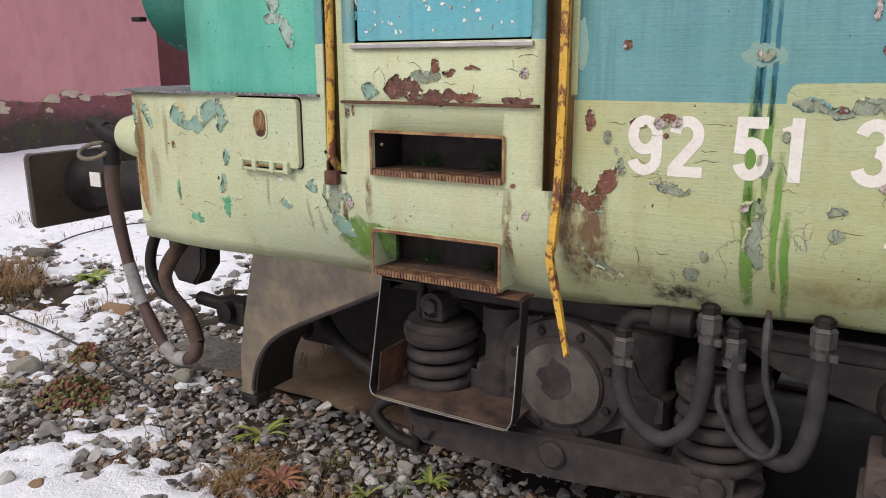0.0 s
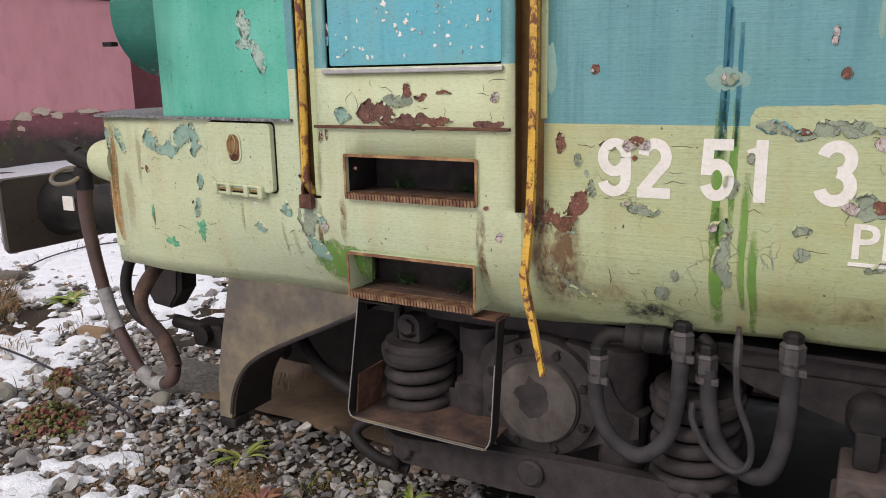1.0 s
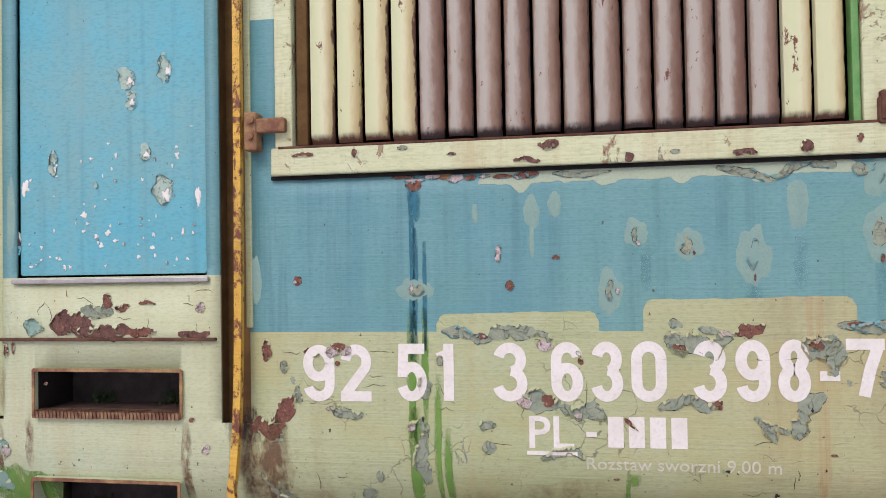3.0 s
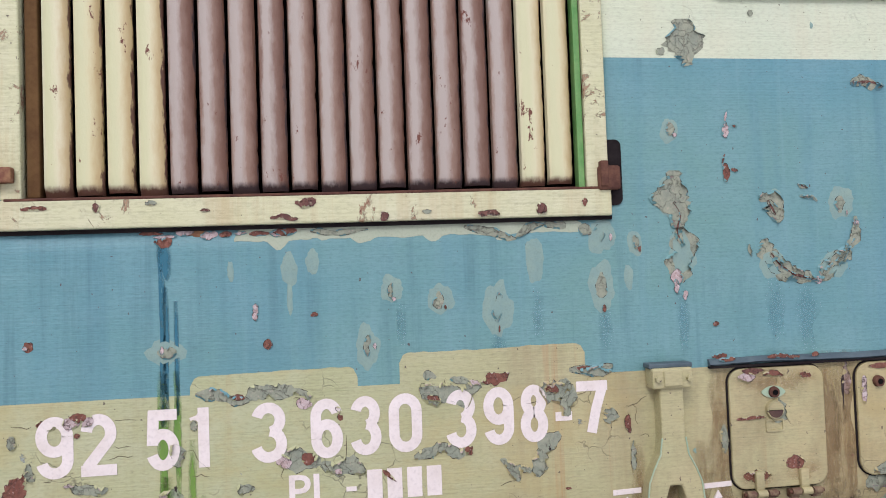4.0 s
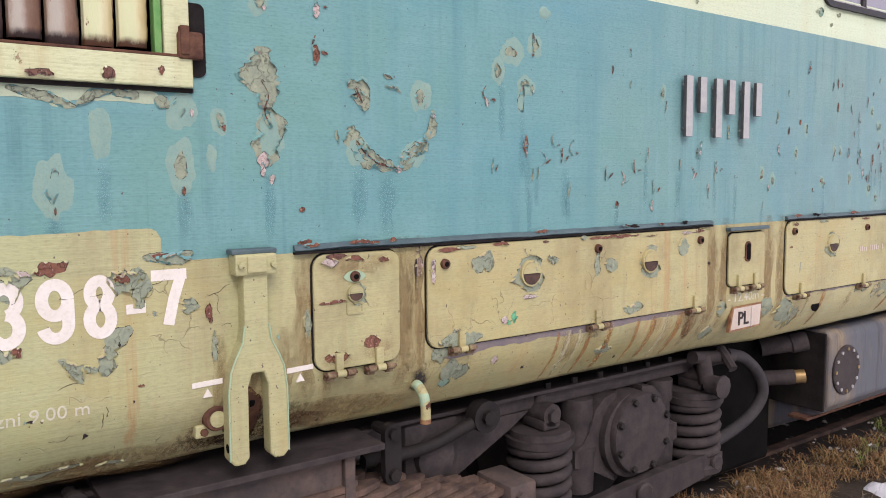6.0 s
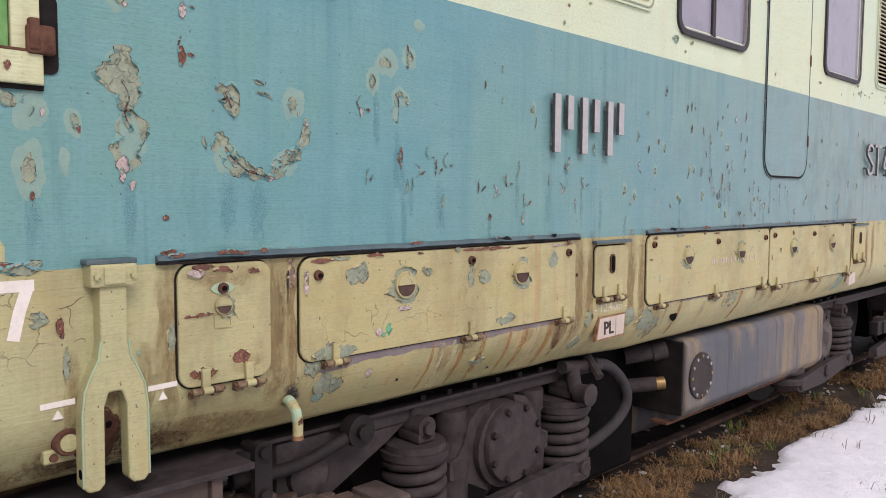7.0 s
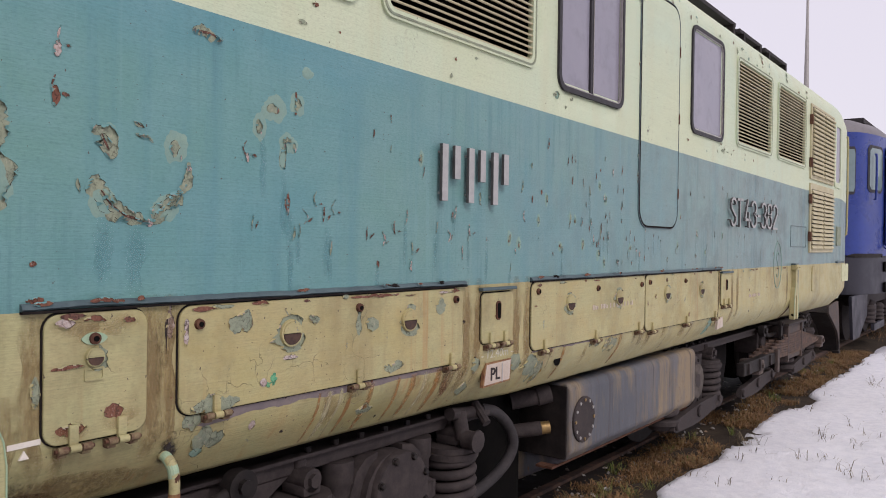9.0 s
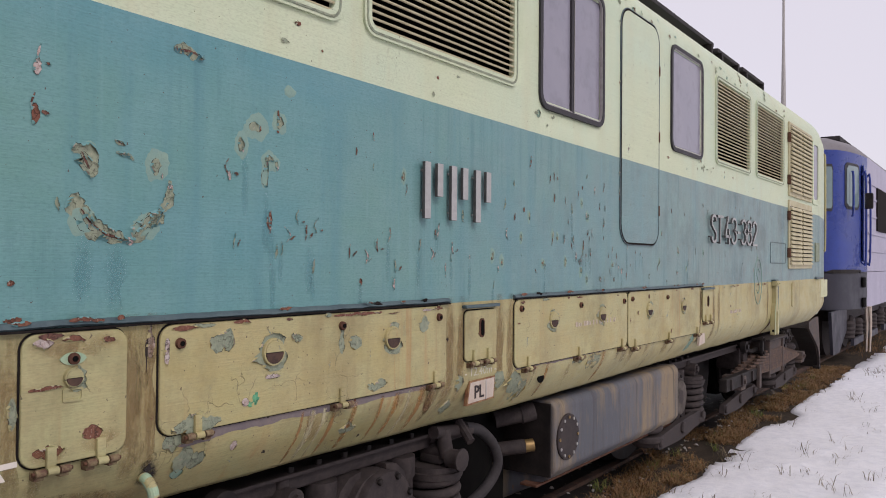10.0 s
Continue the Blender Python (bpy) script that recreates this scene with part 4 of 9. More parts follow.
# -- cab corner: shelf, small hatch, lamp drum --
def cab_corner():
    bm = bmesh.new()
    yn = side_y(NEAR, 1.5) - 0.02
    plan = [(-1.70, -0.014), (-1.70, 0.2), (-2.40, 0.9), (-2.40, 2.7), (NEAR - 0.35, 2.4), (NEAR - 0.43, 1.475), (NEAR - 0.35, 0.53), (NEAR - 0.04, yn)]
    lo, hi = [[bm.verts.new((x, y, z)) for x, y in plan] for z in (1.579, 1.589)]
    bm.faces.new(lo)
    bm.faces.new(hi)
    for i in range(len(plan)):
        j = (i + 1) % len(plan)
        bm.faces.new((lo[i], lo[j], hi[j], hi[i]))
    part("shelf", bm, FROST, loco, "frost-dusted shelf in front of the cab")
    # hatch on the tapered cab skirt
    slope = math.atan(0.123)
    hatch = part("tool_hatch", plate(bmesh.new(), rounded(0, 0.375, 0, 0.262, 0.02), -0.022, 0.004), CREAM_CAB, loco, "small cream-green hatch with a key slot")
    hatch.matrix_local = Matrix.Translation(on_side(-2.178, 1.308, 0.0)) @ Matrix.Rotation(-slope, 4, "Z")
    part("seam", ring(bmesh.new(), rounded(-0.006, 0.381, -0.005, 0.268, 0.022), rounded(0.006, 0.369, 0.006, 0.256, 0.02), -0.003, 0.003), SEAM, hatch)
    part("key_slot", ring(bmesh.new(), rounded(0.122, 0.206, 0.104, 0.226, 0.036), rounded(0.130, 0.198, 0.112, 0.218, 0.030), -0.0255, -0.012), CREAM_CAB, hatch)
    part("slot_floor", plate(bmesh.new(), rounded(0.131, 0.197, 0.113, 0.217, 0.029), -0.0235, -0.012), STEP_RIM, hatch, "rusty floor of the key slot")
    part("slot_hole", plate(bmesh.new(), rounded(0.138, 0.186, 0.112, 0.140, 0.012), -0.0250, -0.02), RUSTY, hatch)
    bm = tube(bmesh.new(), [(0.164, -0.028, 0.214), (0.142, -0.034, 0.192), (0.146, -0.038, 0.155), (0.166, -0.040, 0.140), (0.186, -0.038, 0.158), (0.188, -0.034, 0.192), (0.164, -0.028, 0.214)], 0.0038, 8, 5)
    part("pull_ring", bm, BRASS, hatch, "", True)
    for x in (0.040, 0.122, 0.228, 0.310):
        part("hinge_knuckle", box(bmesh.new(), x - 0.014, x + 0.014, -0.038, -0.008, -0.026, 0.024, 0.007), CREAM_CAB, hatch)
    for z in (-0.022, 0.014):
        part("hinge_lip", box(bmesh.new(), 0.035, 0.316, -0.031, -0.010, z, z + 0.010, 0.003), CREAM_CAB, hatch)
    part("hinge_gap", box(bmesh.new(), 0.05, 0.30, -0.021, -0.010, -0.013, 0.015), SEAM, hatch)
    part("hinge_pin", rod(bmesh.new(), (0.045, -0.026, 0.0), (0.305, -0.026, 0.0), 0.005, 8), BRASS, hatch)
    # round lamp drum on the cab front
    bm = bmesh.new()
    lathe(bm, [(0.2, -2.40), (0.262, -2.44), (0.268, -2.80), (0.272, -2.83), (0.276, -2.86), (0.255, -2.885), (0.2, -2.90)][::-1], (0, 0.46, 2.03), "X", 40)
    part("lamp_drum", bm, DRUM_GREEN, loco, "glossy dark green round lamp housing", True)
    bm = box(bmesh.new(), -2.92, -2.86, 0.17, 0.21, 1.89, 1.91, 0.004)
    part("drum_latch", bm, GREASE, loco)


cab_corner()


# -- radiator shutter --
def shutter():
    fr = bmesh.new()
    box(fr, -0.625, 1.162, -0.028, 0.012, 2.072, 2.158, 0.006)
    g = part("shutter_frame", fr, FRAME_CREAM, loco, "cream frame of the radiator shutter, rust-chipped")
    # Dark bar that paints the shadow below the frame.
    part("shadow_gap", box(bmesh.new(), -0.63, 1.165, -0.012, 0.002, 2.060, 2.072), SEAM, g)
    part("top_rust", box(bmesh.new(), -0.60, 1.14, -0.029, 0.0, 2.154, 2.162, 0.002), RUSTY, g)
    part("upright", box(bmesh.new(), -0.612, -0.555, -0.022, 0.05, 2.158, 3.55, 0.005), FRAME_CREAM, g)
    part("upright", box(bmesh.new(), 1.087, 1.157, -0.022, 0.05, 2.158, 3.55, 0.005), FRAME_CREAM, g)
    part("top_rail", box(bmesh.new(), -0.625, 1.162, -0.028, 0.012, 3.5, 3.58, 0.006), FRAME_CREAM, g)
    part("green_strip", box(bmesh.new(), 1.064, 1.084, -0.012, 0.03, 2.158, 3.5, 0.003), SLAT_GREEN, g)
    part("sill", box(bmesh.new(), -0.61, 1.15, 0.0, 0.09, 2.150, 2.166, 0.003), RUSTY, g, "rusty sill behind the slats")
    part("hinge_post", box(bmesh.new(), -0.548, -0.512, 0.0, 0.05, 2.166, 3.5, 0.004), BROWN, g, "rust-brown post beside the slats")
    count, x0, x1 = 18, -0.506, 1.060
    pitch = (x1 - x0) / count
    for i in range(count):
        bm = bmesh.new()
        x = x0 + pitch * i
        prof = [(0.0, 0.020), (0.004, 0.004), (0.016, -0.004), (0.034, -0.007), (0.058, -0.006), (0.073, -0.001), (0.080, 0.010), (0.078, 0.030), (0.020, 0.030)]
        rows = []
        for j in range(61):
            z = 2.166 + 0.005 * (i % 3) + (3.5 - 2.166) * (j / 60) ** 1.3
            worn = 0.0015 * noise.noise((i * 7.1, z * 26, 2)) + 0.005 * max(0.0, noise.noise((i * 3.7, z * 55, 5))) + 0.001
            tuck = 0.016 * max(0.0, 1 - (z - 2.166) / 0.03)
            rows.append([bm.verts.new((x + a - (worn if a > 0.06 else 0.0), b + tuck, z)) for a, b in prof])
        for p, q in zip(rows, rows[1:]):
            for j in range(len(prof)):
                k = (j + 1) % len(prof)
                bm.faces.new((p[j], p[k], q[k], q[j]))
        bm.faces.new(rows[0][::-1])
        bm.faces.new(rows[-1])
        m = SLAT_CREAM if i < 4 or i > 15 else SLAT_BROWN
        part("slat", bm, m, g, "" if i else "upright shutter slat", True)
    for i in range(11):
        b = blob(-0.50 + 0.155 * i + BLOBS.uniform(-0.05, 0.05), 2.075 + BLOBS.uniform(0.01, 0.075), BLOBS.uniform(0.015, 0.08), BLOBS.uniform(0.010, 0.03), BLOBS.choice((SHED, RUST_SPOT, PATCH, SHED)), "bare_spot", 0.003, 0.5, 0, g)
        b.location.y = -0.028
    bm = box(bmesh.new(), -0.70, -0.57, -0.05, -0.022, 2.205, 2.25, 0.006)
    box(bm, -0.70, -0.66, -0.055, 0.0, 2.15, 2.27, 0.006)
    rod(bm, (-0.678, -0.065, 2.245), (-0.678, -0.045, 2.245), 0.014)
    rod(bm, (-0.678, -0.065, 2.195), (-0.678, -0.045, 2.195), 0.012)
    part("hinge_bracket", bm, STEP_RIM, g, "rusty hinge bracket")
    part("latch_pocket", plate(bmesh.new(), rounded(1.14, 1.205, 2.105, 2.31, 0.02), -0.006, 0.004), SEAM, g)
    bm = box(bmesh.new(), 1.12, 1.19, -0.04, -0.01, 2.15, 2.225, 0.008)
    box(bm, 1.125, 1.15, -0.045, -0.01, 2.16, 2.24, 0.004)
    part("latch", bm, RUSTY, g, "rusty latch")


shutter()


# -- level louvres, windows, service door --
def louvre(x0, x1, z0, z1, slats=23):
    g = part("louvre_frame", ring(bmesh.new(), rounded(x0, x1, z0, z1, 0.07), rounded(x0 + 0.045, x1 - 0.045, z0 + 0.04, z1 - 0.04, 0.045), -0.014, 0.02), CREAM_TOP, loco, "louvred air intake in a rounded cream frame", True)
    part("bead", ring(bmesh.new(), rounded(x0 + 0.012, x1 - 0.012, z0 + 0.012, z1 - 0.012, 0.06), rounded(x0 + 0.022, x1 - 0.022, z0 + 0.022, z1 - 0.022, 0.055), -0.017, -0.010), PATCH, g)
    step = (z1 - z0 - 0.08) / slats
    mesh = None
    for i in range(slats):
        if mesh is None:
            bm = bmesh.new()
            prof = [(-0.006, 0.0), (-0.010, 0.004), (-0.010, 0.010), (0.055, step * 0.95 + 0.006), (0.058, step * 0.95)]
            ends = [[bm.verts.new((x, a, b)) for a, b in prof] for x in (x0 + 0.03, x1 - 0.03)]
            bm.faces.new(ends[0])
            bm.faces.new(ends[1][::-1])
            for j in range(len(prof)):
                k = (j + 1) % len(prof)
                bm.faces.new((ends[0][j], ends[1][j], ends[1][k], ends[0][k]))
            ob = part("slat", bm, LOUVRE, g)
            mesh = ob.data
        else:
            ob = new("slat", mesh)
            ob.parent = g
        ob.location.z = z0 + 0.04 + step * i
    return g


louvre(1.50, 2.785, 2.762, 3.60)
louvre(2.92, 4.20, 2.762, 3.60)
louvre(7.84, 9.06, 2.735, 3.58)
louvre(9.29, 10.58, 2.745, 3.59)


def window(x0, x1, z0, z1, mullion=None):
    g = part("side_window", ring(bmesh.new(), rounded(x0, x1, z0, z1, 0.09), rounded(x0 + 0.03, x1 - 0.03, z0 + 0.03, z1 - 0.03, 0.07), -0.016, 0.02), RUBBER_SEAL, loco, "side window with a black rubber surround", True)
    edges = [x0 + 0.03] + ([mullion] if mullion else []) + [x1 - 0.03]
    for a, b in zip(edges, edges[1:]):
        part("pane", box(bmesh.new(), a, b, 0.004 if a == edges[0] else 0.010, 0.012 if a == edges[0] else 0.016, z0 + 0.03, z1 - 0.03), PANE, g, "dusty grey glass")
    part("bead", ring(bmesh.new(), rounded(x0 + 0.028, x1 - 0.028, z0 + 0.028, z1 - 0.028, 0.07), rounded(x0 + 0.038, x1 - 0.038, z0 + 0.038, z1 - 0.038, 0.06), -0.012, 0.004), STEEL, g)
    if mullion:
        part("mullion", box(bmesh.new(), mullion - 0.022, mullion + 0.022, -0.012, 0.02, z0 + 0.03, z1 - 0.03, 0.004), RUBBER_SEAL, g)
        part("mullion_bead", box(bmesh.new(), mullion + 0.008, mullion + 0.013, -0.015, 0.0, z0 + 0.04, z1 - 0.04), STEEL, g)


window(4.45, 5.345, 2.70, 3.585, 4.88)
window(6.645, 7.455, 2.715, 3.595)


def service_door():
    x0, x1, z0, z1, r = 5.655, 6.37, 1.94, 3.62, 0.13
    out = rounded(x0, x1, z0, z1, r, 6)
    low = [p for p in out if p[1] < 2.3]
    low = [(x0, high_at(x0))] + sorted([p for p in low if p[0] < (x0 + x1) / 2], key=lambda p: -p[1]) + sorted([p for p in low if p[0] > (x0 + x1) / 2], key=lambda p: p[1]) + [(x1, high_at(x1))]
    up = [p for p in out if p[1] > 3.2]
    up = [(x1, high_at(x1))] + sorted([p for p in up if p[0] > (x0 + x1) / 2], key=lambda p: p[1]) + sorted([p for p in up if p[0] < (x0 + x1) / 2], key=lambda p: -p[1]) + [(x0, high_at(x0))]
    d = part("service_door", plate(bmesh.new(), low, -0.008, 0.002), BLUE, loco, "flush service door, blue below and cream above")
    part("upper_leaf", plate(bmesh.new(), up, -0.008, 0.002), CREAM_TOP, d)
    part("seam", ring(bmesh.new(), rounded(x0 - 0.020, x1 + 0.009, z0 - 0.014, z1 + 0.014, r + 0.014, 6), rounded(x0, x1, z0, z1, r, 6), -0.006, 0.002), SEAM, d)
    part("frame_bead", ring(bmesh.new(), rounded(x0 - 0.026, x1 + 0.015, z0 - 0.019, z1 + 0.019, r + 0.018, 6), rounded(x0 - 0.020, x1 + 0.009, z0 - 0.014, z1 + 0.014, r + 0.014, 6), -0.008, 0.002), GUTTER, d)
    for z in (3.3, 2.78, 2.2):
        part("hinge", box(bmesh.new(), x1 - 0.002, x1 + 0.014, -0.016, 0.0, z - 0.04, z + 0.04, 0.004), RUSTY, d)


service_door()


def tall_louvre(x0, x1, z0, z1):
    g = part("louvre_door", box(bmesh.new(), x0, x1, -0.022, 0.004, z0, z1, 0.006), LOUVRE, loco, "cream double louvre door at the far cab")
    mid = (x0 + x1) / 2
    gap = 0.053
    n = int((z1 - z0 - 0.08) / gap)
    for a, b in ((x0 + 0.05, mid - 0.03), (mid + 0.03, x1 - 0.05)):
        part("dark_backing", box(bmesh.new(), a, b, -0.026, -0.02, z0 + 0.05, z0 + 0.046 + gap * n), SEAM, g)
        bm = bmesh.new()
        prof = [(-0.026, 0.0), (-0.048, 0.0), (-0.048, 0.010), (-0.026, 0.043)]
        ends = [[bm.verts.new((x, p, q)) for p, q in prof] for x in (a, b)]
        bm.faces.new(ends[0])
        bm.faces.new(ends[1][::-1])
        for j in range(4):
            k = (j + 1) % 4
            bm.faces.new((ends[0][j], ends[1][j], ends[1][k], ends[0][k]))
        first = part("slat", bm, LOUVRE, g)
        first.location.z = z0 + 0.05
        for i in range(1, n):
            ob = new("slat", first.data)
            ob.parent, ob.location.z = g, z0 + 0.05 + gap * i
    for z in (z0 + 0.2, z1 - 0.2):
        part("hinge", box(bmesh.new(), x0 - 0.03, x0 + 0.01, -0.04, 0.0, z - 0.06, z + 0.06, 0.006), RUSTY, g)


tall_louvre(10.83, 12.20, 1.735, 2.60)
tall_louvre(10.83, 12.20, 2.65, 3.58)
part("inspection_panel", ring(bmesh.new(), rounded(9.95, 10.7, 1.80, 2.05, 0.02), rounded(9.958, 10.692, 1.808, 2.042, 0.02), -0.004, 0.002), GUTTER, loco)
w = part("cab_side_window", ring(bmesh.new(), rounded(12.30, 12.76, 2.64, 3.56, 0.07), rounded(12.37, 12.69, 2.71, 3.49, 0.05), -0.014, 0.02), CREAM_TOP, loco, "far cab window in a peeling green frame", True)
part("pane", plate(bmesh.new(), rounded(12.37, 12.69, 2.71, 3.49, 0.05), -0.002, 0.006), PANE, w, "dusty grey glass")
part("skirt_seam", box(bmesh.new(), 10.285, 10.315, -0.012, 0.004, 1.30, 1.59, 0.003), GUTTER, loco, "dark upright joint strip on the skirt")
part("narrow_flap", plate(bmesh.new(), rounded(11.04, 11.40, 1.25, 1.56, 0.03), -0.012, 0.004), CREAM, loco, "narrow cream flap on the far skirt")
part("waist_rail", box(bmesh.new(), 12.5, 13.0, -0.03, 0.004, 1.585, 1.61, 0.005), GUTTER, loco)
part("corner_lamp", plate(bmesh.new(), rounded(12.5, 12.75, 1.83, 2.1, 0.02), -0.02, 0.002), PATCH, loco)


# -- battery and tool flaps along the skirt --
def cup_handle(x, z, r, parent):
    bm = bmesh.new()
    lathe(bm, [(r * 0.84, 0.0), (r * 0.86, 0.012), (r, 0.012), (r * 1.04, 0.006), (r * 1.04, -0.004), (r * 0.84, -0.004)], (x, -0.012, z), "Y", 28)
    cup = part("cup_handle", bm, CREAM, parent, "round cup handle", True)
    half = [(x + 0.84 * r * math.cos(radians(a)), z - 0.06 * r + 0.8 * r * math.sin(radians(a))) for a in range(180, 361, 12)]
    part("cup_hollow", plate(bmesh.new(), half, -0.027, -0.010), STEP_WORN, cup)
    top = [(x + 0.84 * r * math.cos(radians(a)), z + 0.0 * r + 0.84 * r * math.sin(radians(a))) for a in range(0, 181, 12)]
    part("cup_lip", plate(bmesh.new(), top, -0.026, -0.010), CREAM, cup)


def lock(x, z, parent, r=0.017):
    bm = lathe(bmesh.new(), [(0.3 * r, 0.0), (0.45 * r, 0.01), (r, 0.008), (1.1 * r, -0.004)], (x, -0.016, z), "Y", 18)
    k = part("lock", bm, RUSTY, parent, "", True)
    part("lock_hole", lathe(bmesh.new(), [(r * 0.5, 0.0), (r * 0.5, 0.013)], (x, -0.016, z), "Y", 14), BLACK, k)


def flap_hinge(x, z, parent):
    bm = box(bmesh.new(), x - 0.014, x + 0.014, -0.026, -0.010, z + 0.004, z + 0.068, 0.004)
    h = part("hinge", bm, CREAM, parent, "", True)
    part("hinge_pin", rod(bmesh.new(), (x - 0.058, -0.028, z), (x + 0.058, -0.028, z), 0.006, 10), RUSTY, h, "", True)
    for dx, half, m in ((0.0, 0.016, CREAM), (-0.036, 0.014, HINGE_RUST), (0.036, 0.014, HINGE_RUST)):
        bm = rod(bmesh.new(), (x + dx - half, -0.028, z), (x + dx + half, -0.028, z), 0.012, 12)
        if dx:
            box(bm, x + dx - half, x + dx + half, -0.026, 0.004, z - 0.022, z + 0.004, 0.003)
        part("knuckle", bm, m, h, "", True)


def flap(x0, x1, z0, z1, r, label, cups=(), locks=(), hinges=(), cup_r=0.05):
    f = part("flap", plate(bmesh.new(), rounded(x0, x1, z0, z1, r, 6), -0.012, 0.004), CREAM, loco, label, True)
    bev = f.modifiers.new("edge", "BEVEL")
    bev.width, bev.segments, bev.limit_method = 0.003, 2, "ANGLE"
    part("seam", ring(bmesh.new(), rounded(x0 - 0.006, x1 + 0.003, z0 - 0.004, z1 + 0.005, r + 0.006, 6), rounded(x0 + 0.002, x1 - 0.002, z0 + 0.002, z1 - 0.002, r, 6), -0.0035, 0.003), SEAM, f)
    for x in cups:
        ph = (z0 + z1) / 2 + 0.055 if len(cups) > 1 else z0 + 0.245
        blob(x + 0.004, ph - 0.004, cup_r * 2.5, cup_r * 2.75, PATCH, "paint_patch", 0.002, 0.3, 0, f).location.y = -0.012
        cup_handle(x, (z0 + z1) / 2 + 0.055 if len(cups) > 1 else z0 + 0.245, cup_r, f)
    for x, z in locks:
        lock(x, z, f)
    for x in hinges:
        flap_hinge(x, z0 - 0.012, f)
    return f


f1 = flap(1.522, 1.842, 1.20, 1.578, 0.045, "square cream-green flap with two hinges", (1.668,), ((1.668, 1.50),), (1.605, 1.755), 0.028)
flap(1.957, 3.53, 1.215, 1.578, 0.05, "long battery flap, cream-green and chipped", (2.43, 3.12), ((2.03, 1.515), (2.80, 1.525), (3.47, 1.525)), (2.10, 2.80, 3.44), 0.05)
flap(4.185, 5.755, 1.20, 1.583, 0.05, "long battery flap, cream-green with oval cups", (4.63, 5.32), ((4.25, 1.53), (5.0, 1.52), (5.69, 1.52)), (4.33, 4.98, 5.66), 0.05)
flap(5.775, 7.375, 1.18, 1.585, 0.05, "long battery flap, cream-green with oval cups", (6.17, 6.94), ((5.84, 1.53), (6.56, 1.52)), (5.90, 6.60, 7.30), 0.05)
f5 = flap(3.697, 3.99, 1.285, 1.543, 0.03, "small lock box flap with a key slot", (), (), (3.775, 3.91))
f6 = flap(7.47, 7.75, 1.27, 1.57, 0.03, "small lock box flap with a key slot", (), (), (7.54, 7.68))
for f, x in ((f5, 3.845), (f6, 7.61)):
    part("key_slot", plate(bmesh.new(), rounded(x - 0.022, x + 0.022, 1.40, 1.50, 0.022), -0.018, -0.010), RUSTY, f)
    part("slot_hole", plate(bmesh.new(), rounded(x - 0.013, x + 0.013, 1.41, 1.49, 0.013), -0.021, -0.016), BLACK, f)
    part("hood", box(bmesh.new(), x - 0.165, x + 0.155, -0.03, 0.0, 1.556, 1.572, 0.003), GUTTER, f)
eye = [(1.668 + 0.040 * math.cos(radians(a)), 1.50 + 0.019 * math.sin(radians(a)) * abs(math.sin(radians(a))) ** 0.4) for a in range(0, 360, 12)]
part("lock_plate", plate(bmesh.new(), eye, -0.0165, -0.010), MINT, f1, "pale eye-shaped plate round the lock")
part("slot_plate", ring(bmesh.new(), rounded(1.638, 1.70, 1.375, 1.415, 0.004, 1), rounded(1.644, 1.694, 1.381, 1.409, 0.003, 1), -0.016, -0.010), CREAM, f1)


def gutter(x0, x1, z):
    bm = bmesh.new()
    n = int((x1 - x0) / 0.04)
    prof = [(0.0, 0.010), (-0.012, 0.006), (-0.020, -0.006), (-0.010, -0.013), (0.0, -0.010)]
    rows = []
    for i in range(n + 1):
        x = x0 + (x1 - x0) * i / n
        w = 0.003 * noise.noise((x * 4, 1, z)) + 0.003 * noise.noise((x * 19, 1, z))
        rows.append([bm.verts.new((x, a + w, z + b + w)) for a, b in prof])
    for p, q in zip(rows, rows[1:]):
        for j in range(len(prof)):
            k = (j + 1) % len(prof)
            bm.faces.new((p[j], p[k], q[k], q[j]))
    bm.faces.new(rows[0])
    bm.faces.new(rows[-1][::-1])
    # Dark line along the lower edge of the strip.
    part("dark_underline", box(bmesh.new(), x0, x1, -0.0185, 0.0, z - 0.019, z - 0.012), SEAM, loco)
    g = part("rain_strip", bm, GUTTER, loco, "chipped dark rain strip above the flaps", True)
    for i in range(int((x1 - x0) * 5)):
        b = blob(BLOBS.uniform(x0, x1), z + 0.008, BLOBS.uniform(0.02, 0.09), 0.014, BLOBS.choice((RUST_SPOT, SEAM, RUST_SPOT, GUTTER)), "bare_spot", 0.004, 0.5, 0, g)
        b.location.y = -0.016


gutter(1.46, 3.56, 1.602)
gutter(4.18, 7.46, 1.602)


